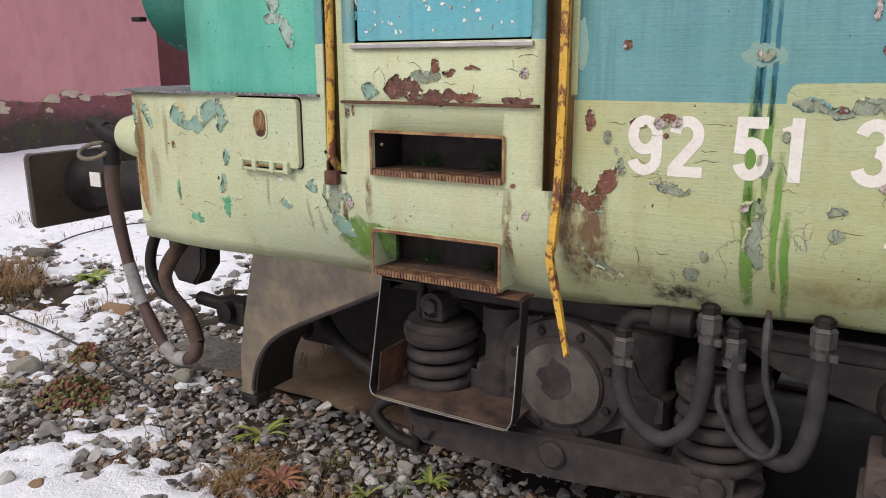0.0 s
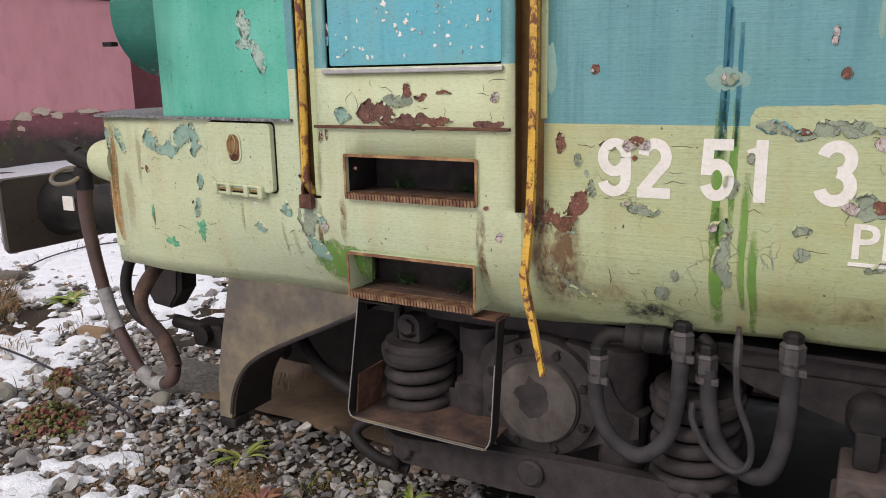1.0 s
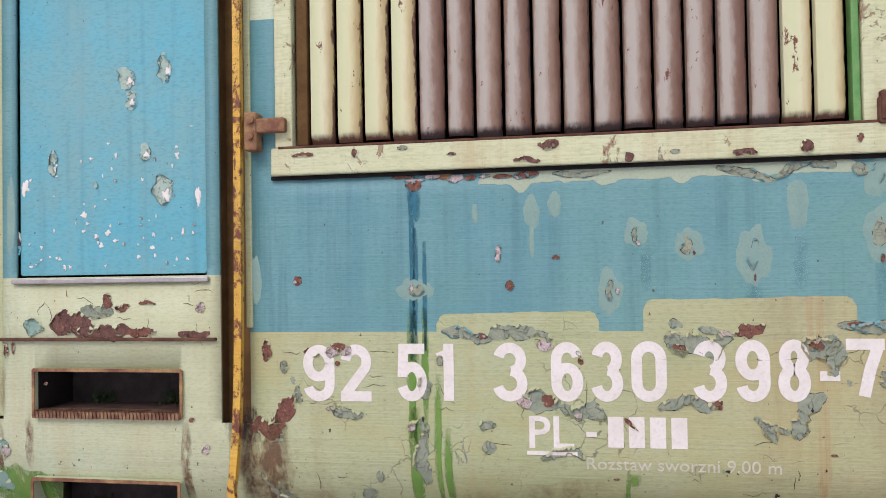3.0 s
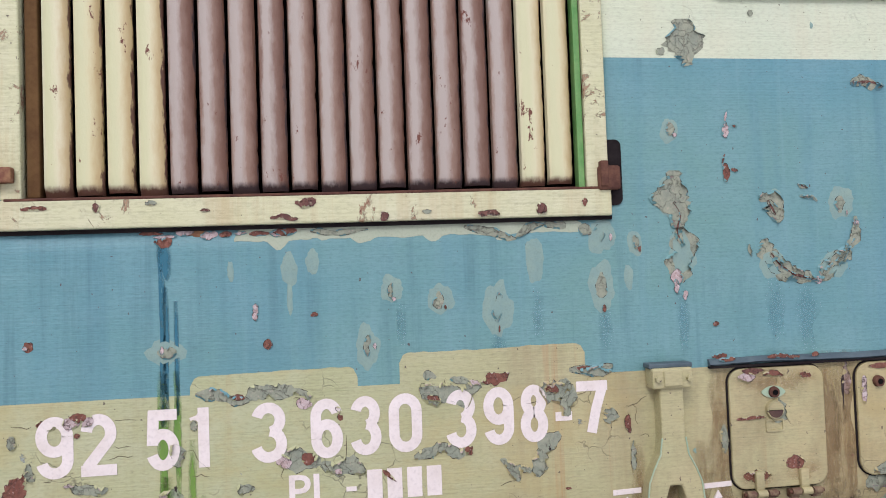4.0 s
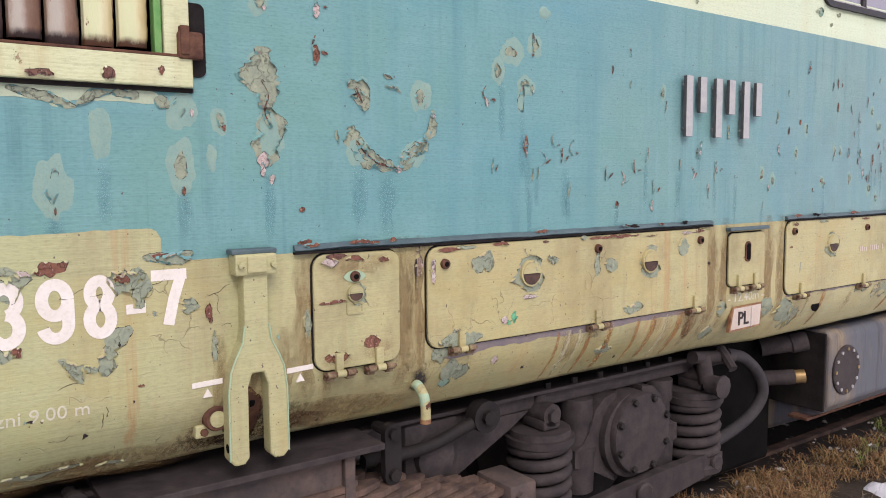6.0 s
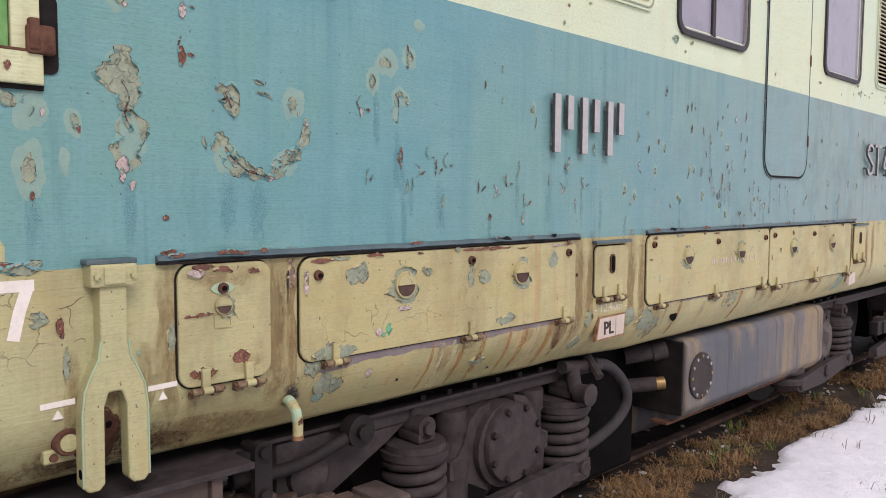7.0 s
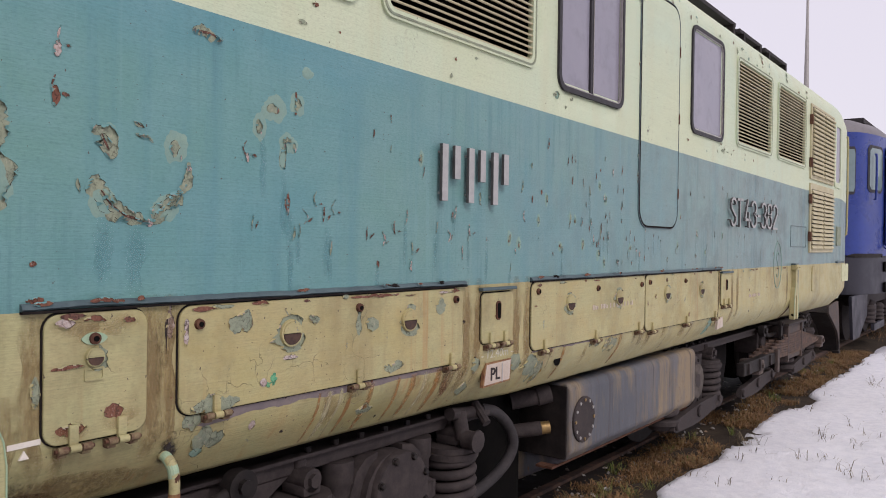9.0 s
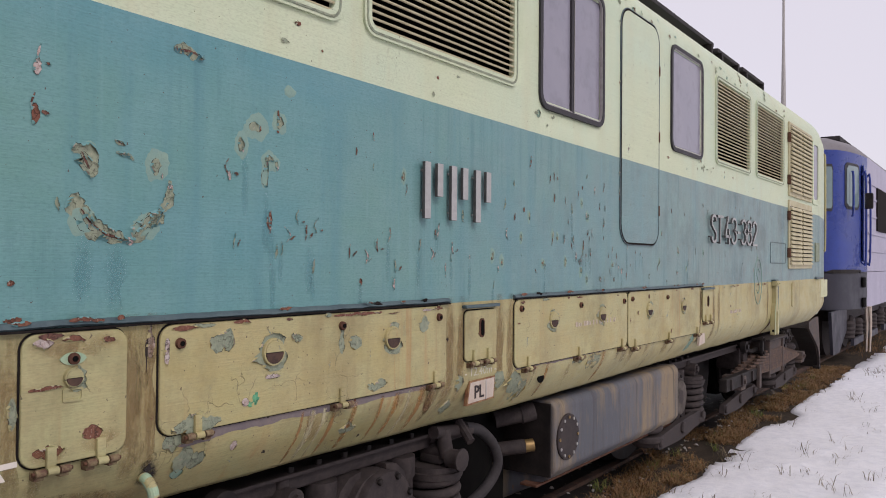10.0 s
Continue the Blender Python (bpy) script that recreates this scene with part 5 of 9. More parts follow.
# -- lifting fork, drain, pipe stub --
def lifting_fork(x, thick=0.058):
    left = [(-0.038, 0.60), (-0.038, 0.40), (-0.045, 0.35), (-0.068, 0.305), (-0.084, 0.265), (-0.092, 0.20), (-0.093, 0.0), (-0.078, -0.018), (-0.048, -0.018), (-0.033, 0.0), (-0.031, 0.215), (-0.018, 0.255)]
    out = [(x + a, 0.985 + b) for a, b in left] + [(x - a, 0.985 + b) for a, b in left[::-1]]
    bm = plate(bmesh.new(), out[::-1], -0.05, -0.05 + thick)
    g = part("lifting_fork", bm, CREAM, loco, "forked steel lifting lug, cream-green with bare edges")
    bev = g.modifiers.new("edge", "BEVEL")
    bev.width, bev.segments, bev.limit_method = 0.006, 2, "ANGLE"
    for q in (left, [(-a, b) for a, b in left]):
        part("bare_edge", tube(bmesh.new(), [(x + a, -0.049, 0.985 + b) for a, b in q[1:7]], 0.0026, 6, 1), MINT, g, "paint worn to mint green along the edge")
        part("prong_hole", rod(bmesh.new(), (x + q[6][0] * 1.004, -0.028, 1.02), (x + q[6][0] * 0.9, -0.028, 1.02), 0.014, 16), BLACK, g)
    bm = box(bmesh.new(), x - 0.064, x + 0.064, -0.062, 0.0, 1.535, 1.598, 0.006)
    box(bm, x - 0.03, x + 0.03, -0.068, -0.05, 1.542, 1.592, 0.004)
    for dx in (-0.05, 0.05):
        rod(bm, (x + dx, -0.075, 1.566), (x + dx, -0.055, 1.566), 0.009, 6)
    part("clamp", bm, CREAM, g, "bolted clamp block")
    part("clamp_top", box(bmesh.new(), x - 0.07, x + 0.07, -0.05, 0.0, 1.596, 1.612, 0.004), GUTTER, g)
    blob(x, 1.07, 0.085, 0.24, RUSTY, "rust_hollow", 0.004, 0.12, 0, g)
    blob(x + 0.005, 1.13, 0.02, 0.03, BLACK, "drain_hole", 0.008, 0.1, 0, g)


lifting_fork(1.317)
lifting_fork(10.07)


def small_fittings():
    bm = lathe(bmesh.new(), [(0.024, 0.0), (0.024, 0.012), (0.034, 0.014), (0.038, 0.006), (0.038, -0.03)], (1.208, side_y(1.2, 1.10) - 0.02, 1.105), "Y", 24)
    d = part("drain_plug", bm, RUSTY, loco, "round drain plug on a bracket", True)
    part("plug_face", lathe(bmesh.new(), [(0.004, 0.020), (0.024, 0.018), (0.026, 0.0)], (1.208, side_y(1.2, 1.10) - 0.02, 1.105), "Y", 20), CREAM, d, "", True)
    part("bracket", box(bmesh.new(), 1.150, 1.262, side_y(1.2, 1.06) - 0.03, side_y(1.2, 1.06) + 0.02, 1.045, 1.085, 0.005), CREAM, d)
    for x in (1.175, 1.24):
        part("bolt", lathe(bmesh.new(), [(0.011, 0.0), (0.013, -0.02)], (x, side_y(1.2, 1.06) - 0.04, 1.063), "Y", 8), RUSTY, d)
    bm = tube(bmesh.new(), [(1.936, 0.06, 1.088), (1.937, 0.02, 1.080), (1.940, -0.006, 1.052), (1.942, -0.014, 1.01), (1.942, -0.013, 0.960)], 0.018, 14, 6)
    stub = part("pipe_stub", bm, CREAM, loco, "bent pipe stub with worn green paint", True)
    part("worn_coat", tube(bmesh.new(), [(1.9365, 0.035, 1.0855), (1.937, 0.02, 1.080), (1.940, -0.006, 1.052), (1.9415, -0.0125, 1.022)], 0.0184, 14, 6), MINT, stub, "pale green coat on the bend")
    bm = bmesh.new()
    rows = []
    for i in range(9):
        z, half = 1.036 - 0.006 * i, 0.75 * math.sin(math.pi * (i + 0.6) / 9.2) * (1 + 0.5 * noise.noise((i * 1.3, 2, 5)))
        rows.append([bm.verts.new((1.9415 + 0.0192 * math.sin(0.25 + k * half), -0.0125 - 0.0192 * math.cos(0.25 + k * half), z)) for k in (-1, -0.5, 0, 0.5, 1)])
    for p, q in zip(rows, rows[1:]):
        for k in range(4):
            bm.faces.new((p[k], p[k + 1], q[k + 1], q[k]))
    part("bare_spot", bm, RUSTY, stub, "rust showing through the paint")
    part("rusty_lip", rod(bmesh.new(), (1.942, -0.013, 0.972), (1.942, -0.013, 0.957), 0.0195, 14), STEP_RIM, stub)
    part("skirt_hole", lathe(bmesh.new(), [(0.038, 0.0), (0.038, -0.006)], (4.55, side_y(4.5, 1.11) - 0.003, 1.112), "Y", 20), BLACK, loco)
    # reference marks
    for x in (1.179, 1.475):
        m = part("reference_mark", plate(bmesh.new(), [(x - 0.045, 1.210), (x + 0.045, 1.213), (x + 0.045, 1.229), (x - 0.045, 1.226)], -0.0015, 0.02), WHITE, loco, "white levelling mark")
        part("arrow", plate(bmesh.new(), [(x - 0.014, 1.178), (x + 0.014, 1.179), (x, 1.204)], -0.0015, 0.02), WHITE, m)
    p = part("placard_frame", plate(bmesh.new(), [(3.731, 1.058), (3.989, 1.066), (4.000, 1.185), (3.758, 1.182)], 0.001, 0.02), STEP_RIM, loco)
    p = part("country_placard", plate(bmesh.new(), [(3.742, 1.068), (3.980, 1.075), (3.992, 1.176), (3.766, 1.172)], -0.003, 0.02), PLACARD, loco, "off-white placard with country letters")
    p.location.y = 0.002
    part("divider", box(bmesh.new(), 3.905, 3.910, -0.006, 0.0, 1.07, 1.168), LETTER, p)
    part("second_placard", plate(bmesh.new(), [(7.40, 1.06), (7.56, 1.075), (7.55, 1.165), (7.42, 1.15)], -0.001, 0.02), PLACARD, loco)


small_fittings()


# -- lettering --
def lettering(text, x, z, height, width, material, parent, out=0.004, deep=0.0, bold=0.0, name="lettering", label="", flat=None):
    """Raised or painted characters fitted into a given width and height."""
    curve = bpy.data.curves.new("type", "FONT")
    curve.body, curve.extrude, curve.offset, curve.resolution_u = text, 0.5, bold, 3
    ob = new("type", curve)
    mesh = bpy.data.meshes.new_from_object(ob.evaluated_get(bpy.context.evaluated_depsgraph_get()))
    bpy.data.objects.remove(ob)
    co = np.array([v.co[:] for v in mesh.vertices])
    lo, hi = co.min(0), co.max(0)
    for v in mesh.vertices:
        u, w, t = [(v.co[i] - lo[i]) / (hi[i] - lo[i]) for i in range(3)]
        px, pz = x + u * width, z + w * height
        v.co = (px, (side_y(px, pz) if flat is None else flat) - (out if t > 0.5 else -0.001 - deep), pz)
    bm = bmesh.new()
    bm.from_mesh(mesh)
    bpy.data.meshes.remove(mesh)
    left = set(bm.verts)
    while left:
        todo, island = [left.pop()], set()
        while todo:
            v = todo.pop()
            island.add(v)
            for e in v.link_edges:
                o = e.other_vert(v)
                if o in left:
                    left.discard(o)
                    todo.append(o)
        one = bmesh.new()
        twin = {v: one.verts.new(v.co) for v in island}
        for f in {f for v in island for f in v.link_faces}:
            one.faces.new([twin[v] for v in f.verts])
        part(name, one, material, parent, label)
    bm.free()


def arc(cx, cz, rx, rz, a0, a1, n=18):
    return [(cx + rx * math.cos(radians(a0 + (a1 - a0) * i / n)), cz + rz * math.sin(radians(a0 + (a1 - a0) * i / n))) for i in range(n + 1)]


DIGITS = {
    "0": [arc(0.5, 0.74, 0.5, 0.26, 0, 180) + arc(0.5, 0.26, 0.5, 0.26, 180, 360) + [(1.0, 0.74)]],
    "1": [[(0.62, 0.0), (0.62, 1.0)], [(0.62, 0.97), (0.45, 0.86), (0.05, 0.80)]],
    "2": [arc(0.5, 0.73, 0.48, 0.27, 172, -28, 20) + [(0.04, 0.06)], [(0.0, 0.0), (1.0, 0.0)]],
    "3": [arc(0.5, 0.755, 0.46, 0.245, 165, -80, 20), arc(0.5, 0.265, 0.5, 0.265, 85, -165, 20)],
    "5": [[(0.92, 1.0), (0.10, 1.0)], [(0.10, 1.0), (0.05, 0.50)], arc(0.5, 0.31, 0.5, 0.31, 142, -160, 22)],
    "6": [arc(0.5, 0.74, 0.5, 0.26, 15, 180) + [(0.0, 0.29)], arc(0.5, 0.29, 0.5, 0.29, 180, -180, 28)],
    "7": [[(0.0, 1.0), (1.0, 1.0)], [(0.97, 0.98), (0.66, 0.52), (0.42, 0.0)]],
    "8": [arc(0.5, 0.765, 0.44, 0.235, -90, 270, 26), arc(0.5, 0.265, 0.5, 0.265, 90, 450, 26)],
}
DIGITS["9"] = [[(1 - u, 1 - v) for u, v in line] for line in DIGITS["6"]]


def stencil_digit(text, x0, x1, z0, height, half):
    """A condensed painted figure drawn with one broad stroke."""
    bm = bmesh.new()
    for k, line in enumerate(DIGITS[text]):
        pts = [Vector((x0 + half + u * (x1 - x0 - 2 * half), z0 + half + v * (height - 2 * half))) for u, v in line]
        rows = []
        for i, p in enumerate(pts):
            d = (pts[min(i + 1, len(pts) - 1)] - pts[max(i - 1, 0)]).normalized()
            if i in (0, len(pts) - 1) and (pts[0] - pts[-1]).length > 0.01:
                p = p + d * (half * 0.9 if len(line) == 2 else 0.0) * (-1 if i == 0 else 1)
            nx, nz = -d.y * half, d.x * half
            rows.append([bm.verts.new(on_side(p.x + s * nx, p.y + s * nz, 0.0012 + 0.0002 * k)) for s in (-1, 1)])
        for p, q in zip(rows, rows[1:]):
            bm.faces.new((p[0], p[1], q[1], q[0]))
    return part("painted_number", bm, WHITE, loco, "white painted number")


for text, x0, x1 in (("9", -0.537, -0.436), ("2", -0.418, -0.318), ("5", -0.240, -0.147), ("1", -0.132, -0.042), ("3", 0.051, 0.155), ("6", 0.224, 0.317), ("3", 0.338, 0.430), ("0", 0.453, 0.552),
                     ("3", 0.622, 0.716), ("9", 0.739, 0.832), ("8", 0.852, 0.938), ("-", 0.962, 1.014), ("7", 1.029, 1.131)):
    if text == "-":
        part("painted_dash", box(bmesh.new(), x0, x1, -0.0014, 0.0, 1.448, 1.475), WHITE, loco)
    else:
        stencil_digit(text, x0, x1, 1.374 + 0.011 * (x0 + 0.5), 0.174, 0.0155)
lettering("PL", 0.157, 1.245, 0.094, 0.130, WHITE, loco, 0.0014, 0, 0.012, "painted_letters")
part("underline", box(bmesh.new(), 0.150, 0.296, -0.003, 0.0, 1.226, 1.236), WHITE, loco)
part("dash", box(bmesh.new(), 0.322, 0.352, -0.004, 0.0, 1.282, 1.295), WHITE, loco)
for i in range(4):
    part("keeper_mark", box(bmesh.new(), 0.384 + 0.059 * i, 0.428 + 0.059 * i, -0.0014, 0.0, 1.252, 1.340), WHITE, loco)
lettering("Rozstaw sworzni 9.00 m", 0.322, 1.186, 0.036, 0.535, FADED_WHITE, loco, 0.0015, 0, 0.0, "painted_note")
lettering("- 12.40m -", 3.715, 1.205, 0.042, 0.295, FADED_WHITE, loco, 0.0015, 0, 0.0, "painted_note")
lettering("PL", 3.80, 1.088, 0.066, 0.085, DARK, loco, 0.004, 0, 0.01, "placard_letter", flat=-0.001)
marks = random.Random(6)
for x0, w, z, y in ((4.93, 0.60, 1.385, -0.0145), (8.35, 0.42, 1.30, -0.003)):
    x = x0
    while x < x0 + w:
        part("faded_note", box(bmesh.new(), x, x + 0.012, y, 0.0, z, z + marks.choice((0.022, 0.03, 0.03))), PLACARD, loco)
        x += marks.choice((0.022, 0.022, 0.05))
# a chalked mark: a letter in a thin oval
oval = [(9.40 + 0.155 * math.cos(a * math.pi / 12), -0.002, 1.60 + 0.25 * math.sin(a * math.pi / 12)) for a in range(25)]
chalk = part("chalk_mark", tube(bmesh.new(), oval, 0.004, 6, 3), PATCH_PALE, loco, "thin pale chalk oval with a letter")
part("chalk_letter", tube(bmesh.new(), [(9.46, -0.002, 1.70), (9.40, -0.002, 1.745), (9.345, -0.002, 1.69), (9.40, -0.002, 1.61), (9.455, -0.002, 1.53), (9.40, -0.002, 1.465), (9.34, -0.002, 1.51)], 0.004, 6, 5), PATCH_PALE, chalk)
# chips round the upper windows, the service door and the roof edge
for i in range(44):
    k = i % 5
    if k == 0:
        x, z = marks.choice((4.43, 5.37, 6.62, 7.48)) + marks.uniform(-0.05, 0.05), marks.choice((2.70, 3.58)) + marks.uniform(-0.06, 0.06)
    elif k == 1:
        x, z = 5.635 + marks.uniform(-0.02, 0.01), marks.uniform(2.0, 3.6)
    elif k == 2:
        x, z = marks.uniform(1.3, 10.6), marks.uniform(3.60, 3.74)
    elif k == 3:
        x, z = marks.uniform(7.6, 10.8), marks.uniform(3.58, 3.72)
    else:
        x, z = marks.uniform(5.6, 6.4), 3.64 + marks.uniform(-0.02, 0.04)
    blob(x, z, marks.uniform(0.015, 0.06), marks.uniform(0.015, 0.07), marks.choice((PATCH, PATCH, PATCH_AQUA, RUST_SPOT)), "bare_spot", 0.004, 0.5)
DIGITS["S"] = [arc(0.5, 0.76, 0.5, 0.24, 10, 180) + [(0.02, 0.66), (0.98, 0.34)] + arc(0.5, 0.24, 0.5, 0.24, 0, -170)]
DIGITS["T"] = [[(0.0, 1.0), (1.0, 1.0)], [(0.5, 1.0), (0.5, 0.0)]]
DIGITS["4"] = [[(0.55, 1.0), (0.02, 0.26)], [(0.0, 0.26), (1.0, 0.26)], [(0.74, 0.52), (0.74, 0.0)]]
DIGITS["-"] = [[(0.0, 0.46), (1.0, 0.46)]]


def raised_figure(text, x0, x1, z0, height, half):
    """A cast character standing off the side on studs."""
    bm = bmesh.new()
    for line in DIGITS[text]:
        pts = [Vector((x0 + half + u * (x1 - x0 - 2 * half), z0 + half + v * (height - 2 * half))) for u, v in line]
        rows = []
        for i, p in enumerate(pts):
            d = (pts[min(i + 1, len(pts) - 1)] - pts[max(i - 1, 0)]).normalized()
            if i in (0, len(pts) - 1) and len(line) < 4:
                p = p + d * half * (-1 if i == 0 else 1)
            nx, nz = -d.y * half, d.x * half
            rows.append([bm.verts.new((p.x + k * nx, y, p.y + k * nz)) for k, y in ((-1, -0.038), (1, -0.038), (1, -0.020), (-1, -0.020))])
        for p, q in zip(rows, rows[1:]):
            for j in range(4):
                # All faces but the front take the colour with shade painted in.
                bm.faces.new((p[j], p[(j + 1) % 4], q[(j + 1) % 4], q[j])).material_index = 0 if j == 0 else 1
        for cap in (rows[0], rows[-1][::-1]):
            bm.faces.new(cap).material_index = 1
    c = part("class_number", bm, [LETTER, LETTER_SIDE], loco, "raised cast class number")
    for u, v in ((DIGITS[text][0][0]), (DIGITS[text][-1][-1])):
        x, z = x0 + half + u * (x1 - x0 - 2 * half), z0 + half + v * (height - 2 * half)
        part("stud", rod(bmesh.new(), (x, -0.024, z), (x, 0.002, z), 0.007, 8), LETTER_SIDE, c)


for text, x0, x1 in (("S", 7.63, 7.79), ("T", 7.82, 7.99), ("4", 8.05, 8.24), ("3", 8.26, 8.45), ("-", 8.475, 8.58), ("3", 8.605, 8.80), ("8", 8.82, 9.015), ("2", 9.045, 9.23)):
    raised_figure(text, x0, x1, 1.980, 0.268, 0.012)
# company emblem: plain upright bars, each with a plain slab
def emblem_bar(name, parent, x, z0, z1, label=""):
    bm = box(bmesh.new(), x, x + 0.046, -0.036, -0.018, z0, z1, 0.002)
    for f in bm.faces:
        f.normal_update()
        # Front in plain letter grey, the rest in its shaded tone.
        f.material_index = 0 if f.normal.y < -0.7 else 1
    return part(name, bm, [LETTER, LETTER_SIDE], parent, label)


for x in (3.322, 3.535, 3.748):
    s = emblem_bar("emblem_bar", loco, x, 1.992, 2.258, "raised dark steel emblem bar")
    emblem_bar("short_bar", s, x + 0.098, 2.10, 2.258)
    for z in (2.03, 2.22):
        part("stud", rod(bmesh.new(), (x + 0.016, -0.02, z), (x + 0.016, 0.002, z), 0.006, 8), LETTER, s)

# -- bare patches, chips, runs and stains of the paint --
def paint_damage():
    for x, z, w, h in ((0.475, 1.87, 0.055, 0.075), (0.621, 1.835, 0.07, 0.085), (0.794, 1.796, 0.075, 0.145), (0.397, 1.704, 0.06, 0.10), (-0.179, 1.715, 0.09, 0.07), (1.127, 1.848, 0.075, 0.13), (1.13, 2.007, 0.075, 0.09),
                       (1.238, 1.986, 0.045, 0.07), (1.368, 2.338, 0.05, 0.07), (1.945, 2.095, 0.075, 0.09), (2.345, 2.278, 0.10, 0.085), (2.464, 2.311, 0.06, 0.075), (2.282, 2.204, 0.055, 0.085), (2.42, 2.16, 0.07, 0.06)):
        chip(x, z, w, h)
    for x, z, w, h in ((0.175, 1.938, 0.05, 0.10), (0.175, 1.86, 0.018, 0.10), (0.243, 1.959, 0.04, 0.075), (0.008, 1.937, 0.018, 0.06), (0.919, 1.944, 0.055, 0.15), (1.214, 1.88, 0.03, 0.08), (2.512, 2.437, 0.06, 0.04), (-0.69, 1.75, 0.035, 0.16), (-1.555, 1.97, 0.03, 0.25)):
        blob(x, z, w, h, PATCH_PALE, ragged=0.25)
    blob(1.446, 2.62, 0.12, 0.15, PATCH, "touch_up_patch", 0.0016)
    for line, w in (([(1.376, 2.21), (1.374, 2.12), (1.386, 2.03)], 0.105), ([(1.39, 2.03), (1.394, 1.95), (1.388, 1.855)], 0.098), ([(1.672, 1.985), (1.700, 1.905), (1.775, 1.868)], 0.074), ([(1.858, 1.848), (1.900, 1.895), (1.965, 1.945)], 0.060), ([(1.66, 2.118), (1.712, 2.105), (1.720, 2.035)], 0.062), ([(2.40, 2.16), (2.392, 2.10), (2.40, 2.06)], 0.035)):
        middle = line[1]
        blob(middle[0], middle[1], max(w, abs(line[0][0] - line[2][0])) * 0.95, max(w, abs(line[0][1] - line[2][1])) * 0.85, PATCH_PALE, "touch_up_patch", 0.0012)
        peel(line, w, PATCH, jag=0.55, curl=1.25)
    for line, w in (([(1.37, 2.11), (1.392, 2.07), (1.38, 2.02), (1.398, 1.97)], 0.014), ([(1.69, 1.94), (1.722, 1.90), (1.76, 1.873), (1.81, 1.855), (1.852, 1.842)], 0.022), ([(1.86, 1.852), (1.905, 1.90), (1.955, 1.938), (1.985, 1.98), (1.99, 2.05)], 0.018), ([(1.69, 2.11), (1.715, 2.06)], 0.016),
                    ([(1.795, 2.16), (1.83, 2.145)], 0.010), ([(1.80, 2.12), (1.845, 2.115), (1.86, 2.10)], 0.010), ([(1.62, 1.97), (1.625, 1.93)], 0.010), ([(2.0, 2.487), (2.06, 2.49), (2.115, 2.475)], 0.026)):
        peel(line, w * 1.5, PATCH, jag=0.75, curl=1.6)
        peel(line, w * 0.38, SHED, jag=0.8, curl=2.2)
    for line, w in (([(1.372, 1.85), (1.375, 1.90)], 0.03), ([(1.40, 1.83), (1.397, 1.80)], 0.018), ([(1.985, 2.04), (1.995, 2.02)], 0.026), ([(1.838, 1.850), (1.862, 1.842)], 0.022)):
        peel(line, w, FLAKE, "bare_spot", jag=0.7)
    for x, z, w, h, m in ((0.076, 1.818, 0.02, 0.05, FLAKE), (0.244, 1.801, 0.022, 0.016, RUST_SPOT), (0.109, 1.723, 0.02, 0.03, RUST_SPOT), (1.557, 2.336, 0.022, 0.05, FLAKE), (1.494, 1.719, 0.02, 0.018, RUST_SPOT), (-0.554, 1.745, 0.03, 0.03, RUST_SPOT),
                          (-0.56, 1.74, 0.012, 0.01, FLAKE), (1.37, 1.845, 0.02, 0.045, FLAKE), (1.55, 2.2, 0.025, 0.06, RUST_SPOT), (2.23, 2.09, 0.016, 0.035, FLAKE), (1.50, 1.62, 0.05, 0.018, RUST_SPOT)):
        blob(x, z, w, h, m, "bare_spot", 0.003, 0.5)
    # fresh cream brushed over the blue
    brushed(-0.115, 0.365, 1.575, 1.640, CREAM, 0.0, 0.006)
    brushed(0.49, 1.062, 1.575, 1.676, CREAM, 0.0, 0.006)
    brushed(0.02, 1.08, 2.026, 2.064, TOUCH_CREAM, 0.012)
    for line, w in (([(0.24, 2.050), (0.32, 2.046), (0.41, 2.052)], 0.020), ([(0.70, 2.052), (0.80, 2.030), (0.86, 2.010)], 0.030), ([(0.86, 2.012), (0.90, 2.04), (0.95, 2.052)], 0.024), ([(0.95, 2.05), (1.02, 2.045)], 0.030), ([(1.06, 2.04), (1.10, 2.02)], 0.030)):
        peel(line, w, PATCH, jag=0.5, curl=0.8)
    for i in range(9):
        blob(-0.22 + 0.05 * i + BLOBS.uniform(-0.02, 0.02), 2.052 + BLOBS.uniform(-0.008, 0.004), BLOBS.uniform(0.025, 0.07), BLOBS.uniform(0.010, 0.022), BLOBS.choice((RUST_SPOT, STEP_RIM, FLAKE)), "bare_spot", 0.0028, 0.5)
    blob(-0.05, 2.045, 0.05, 0.025, FLAKE, "bare_spot", 0.0045, 0.5)
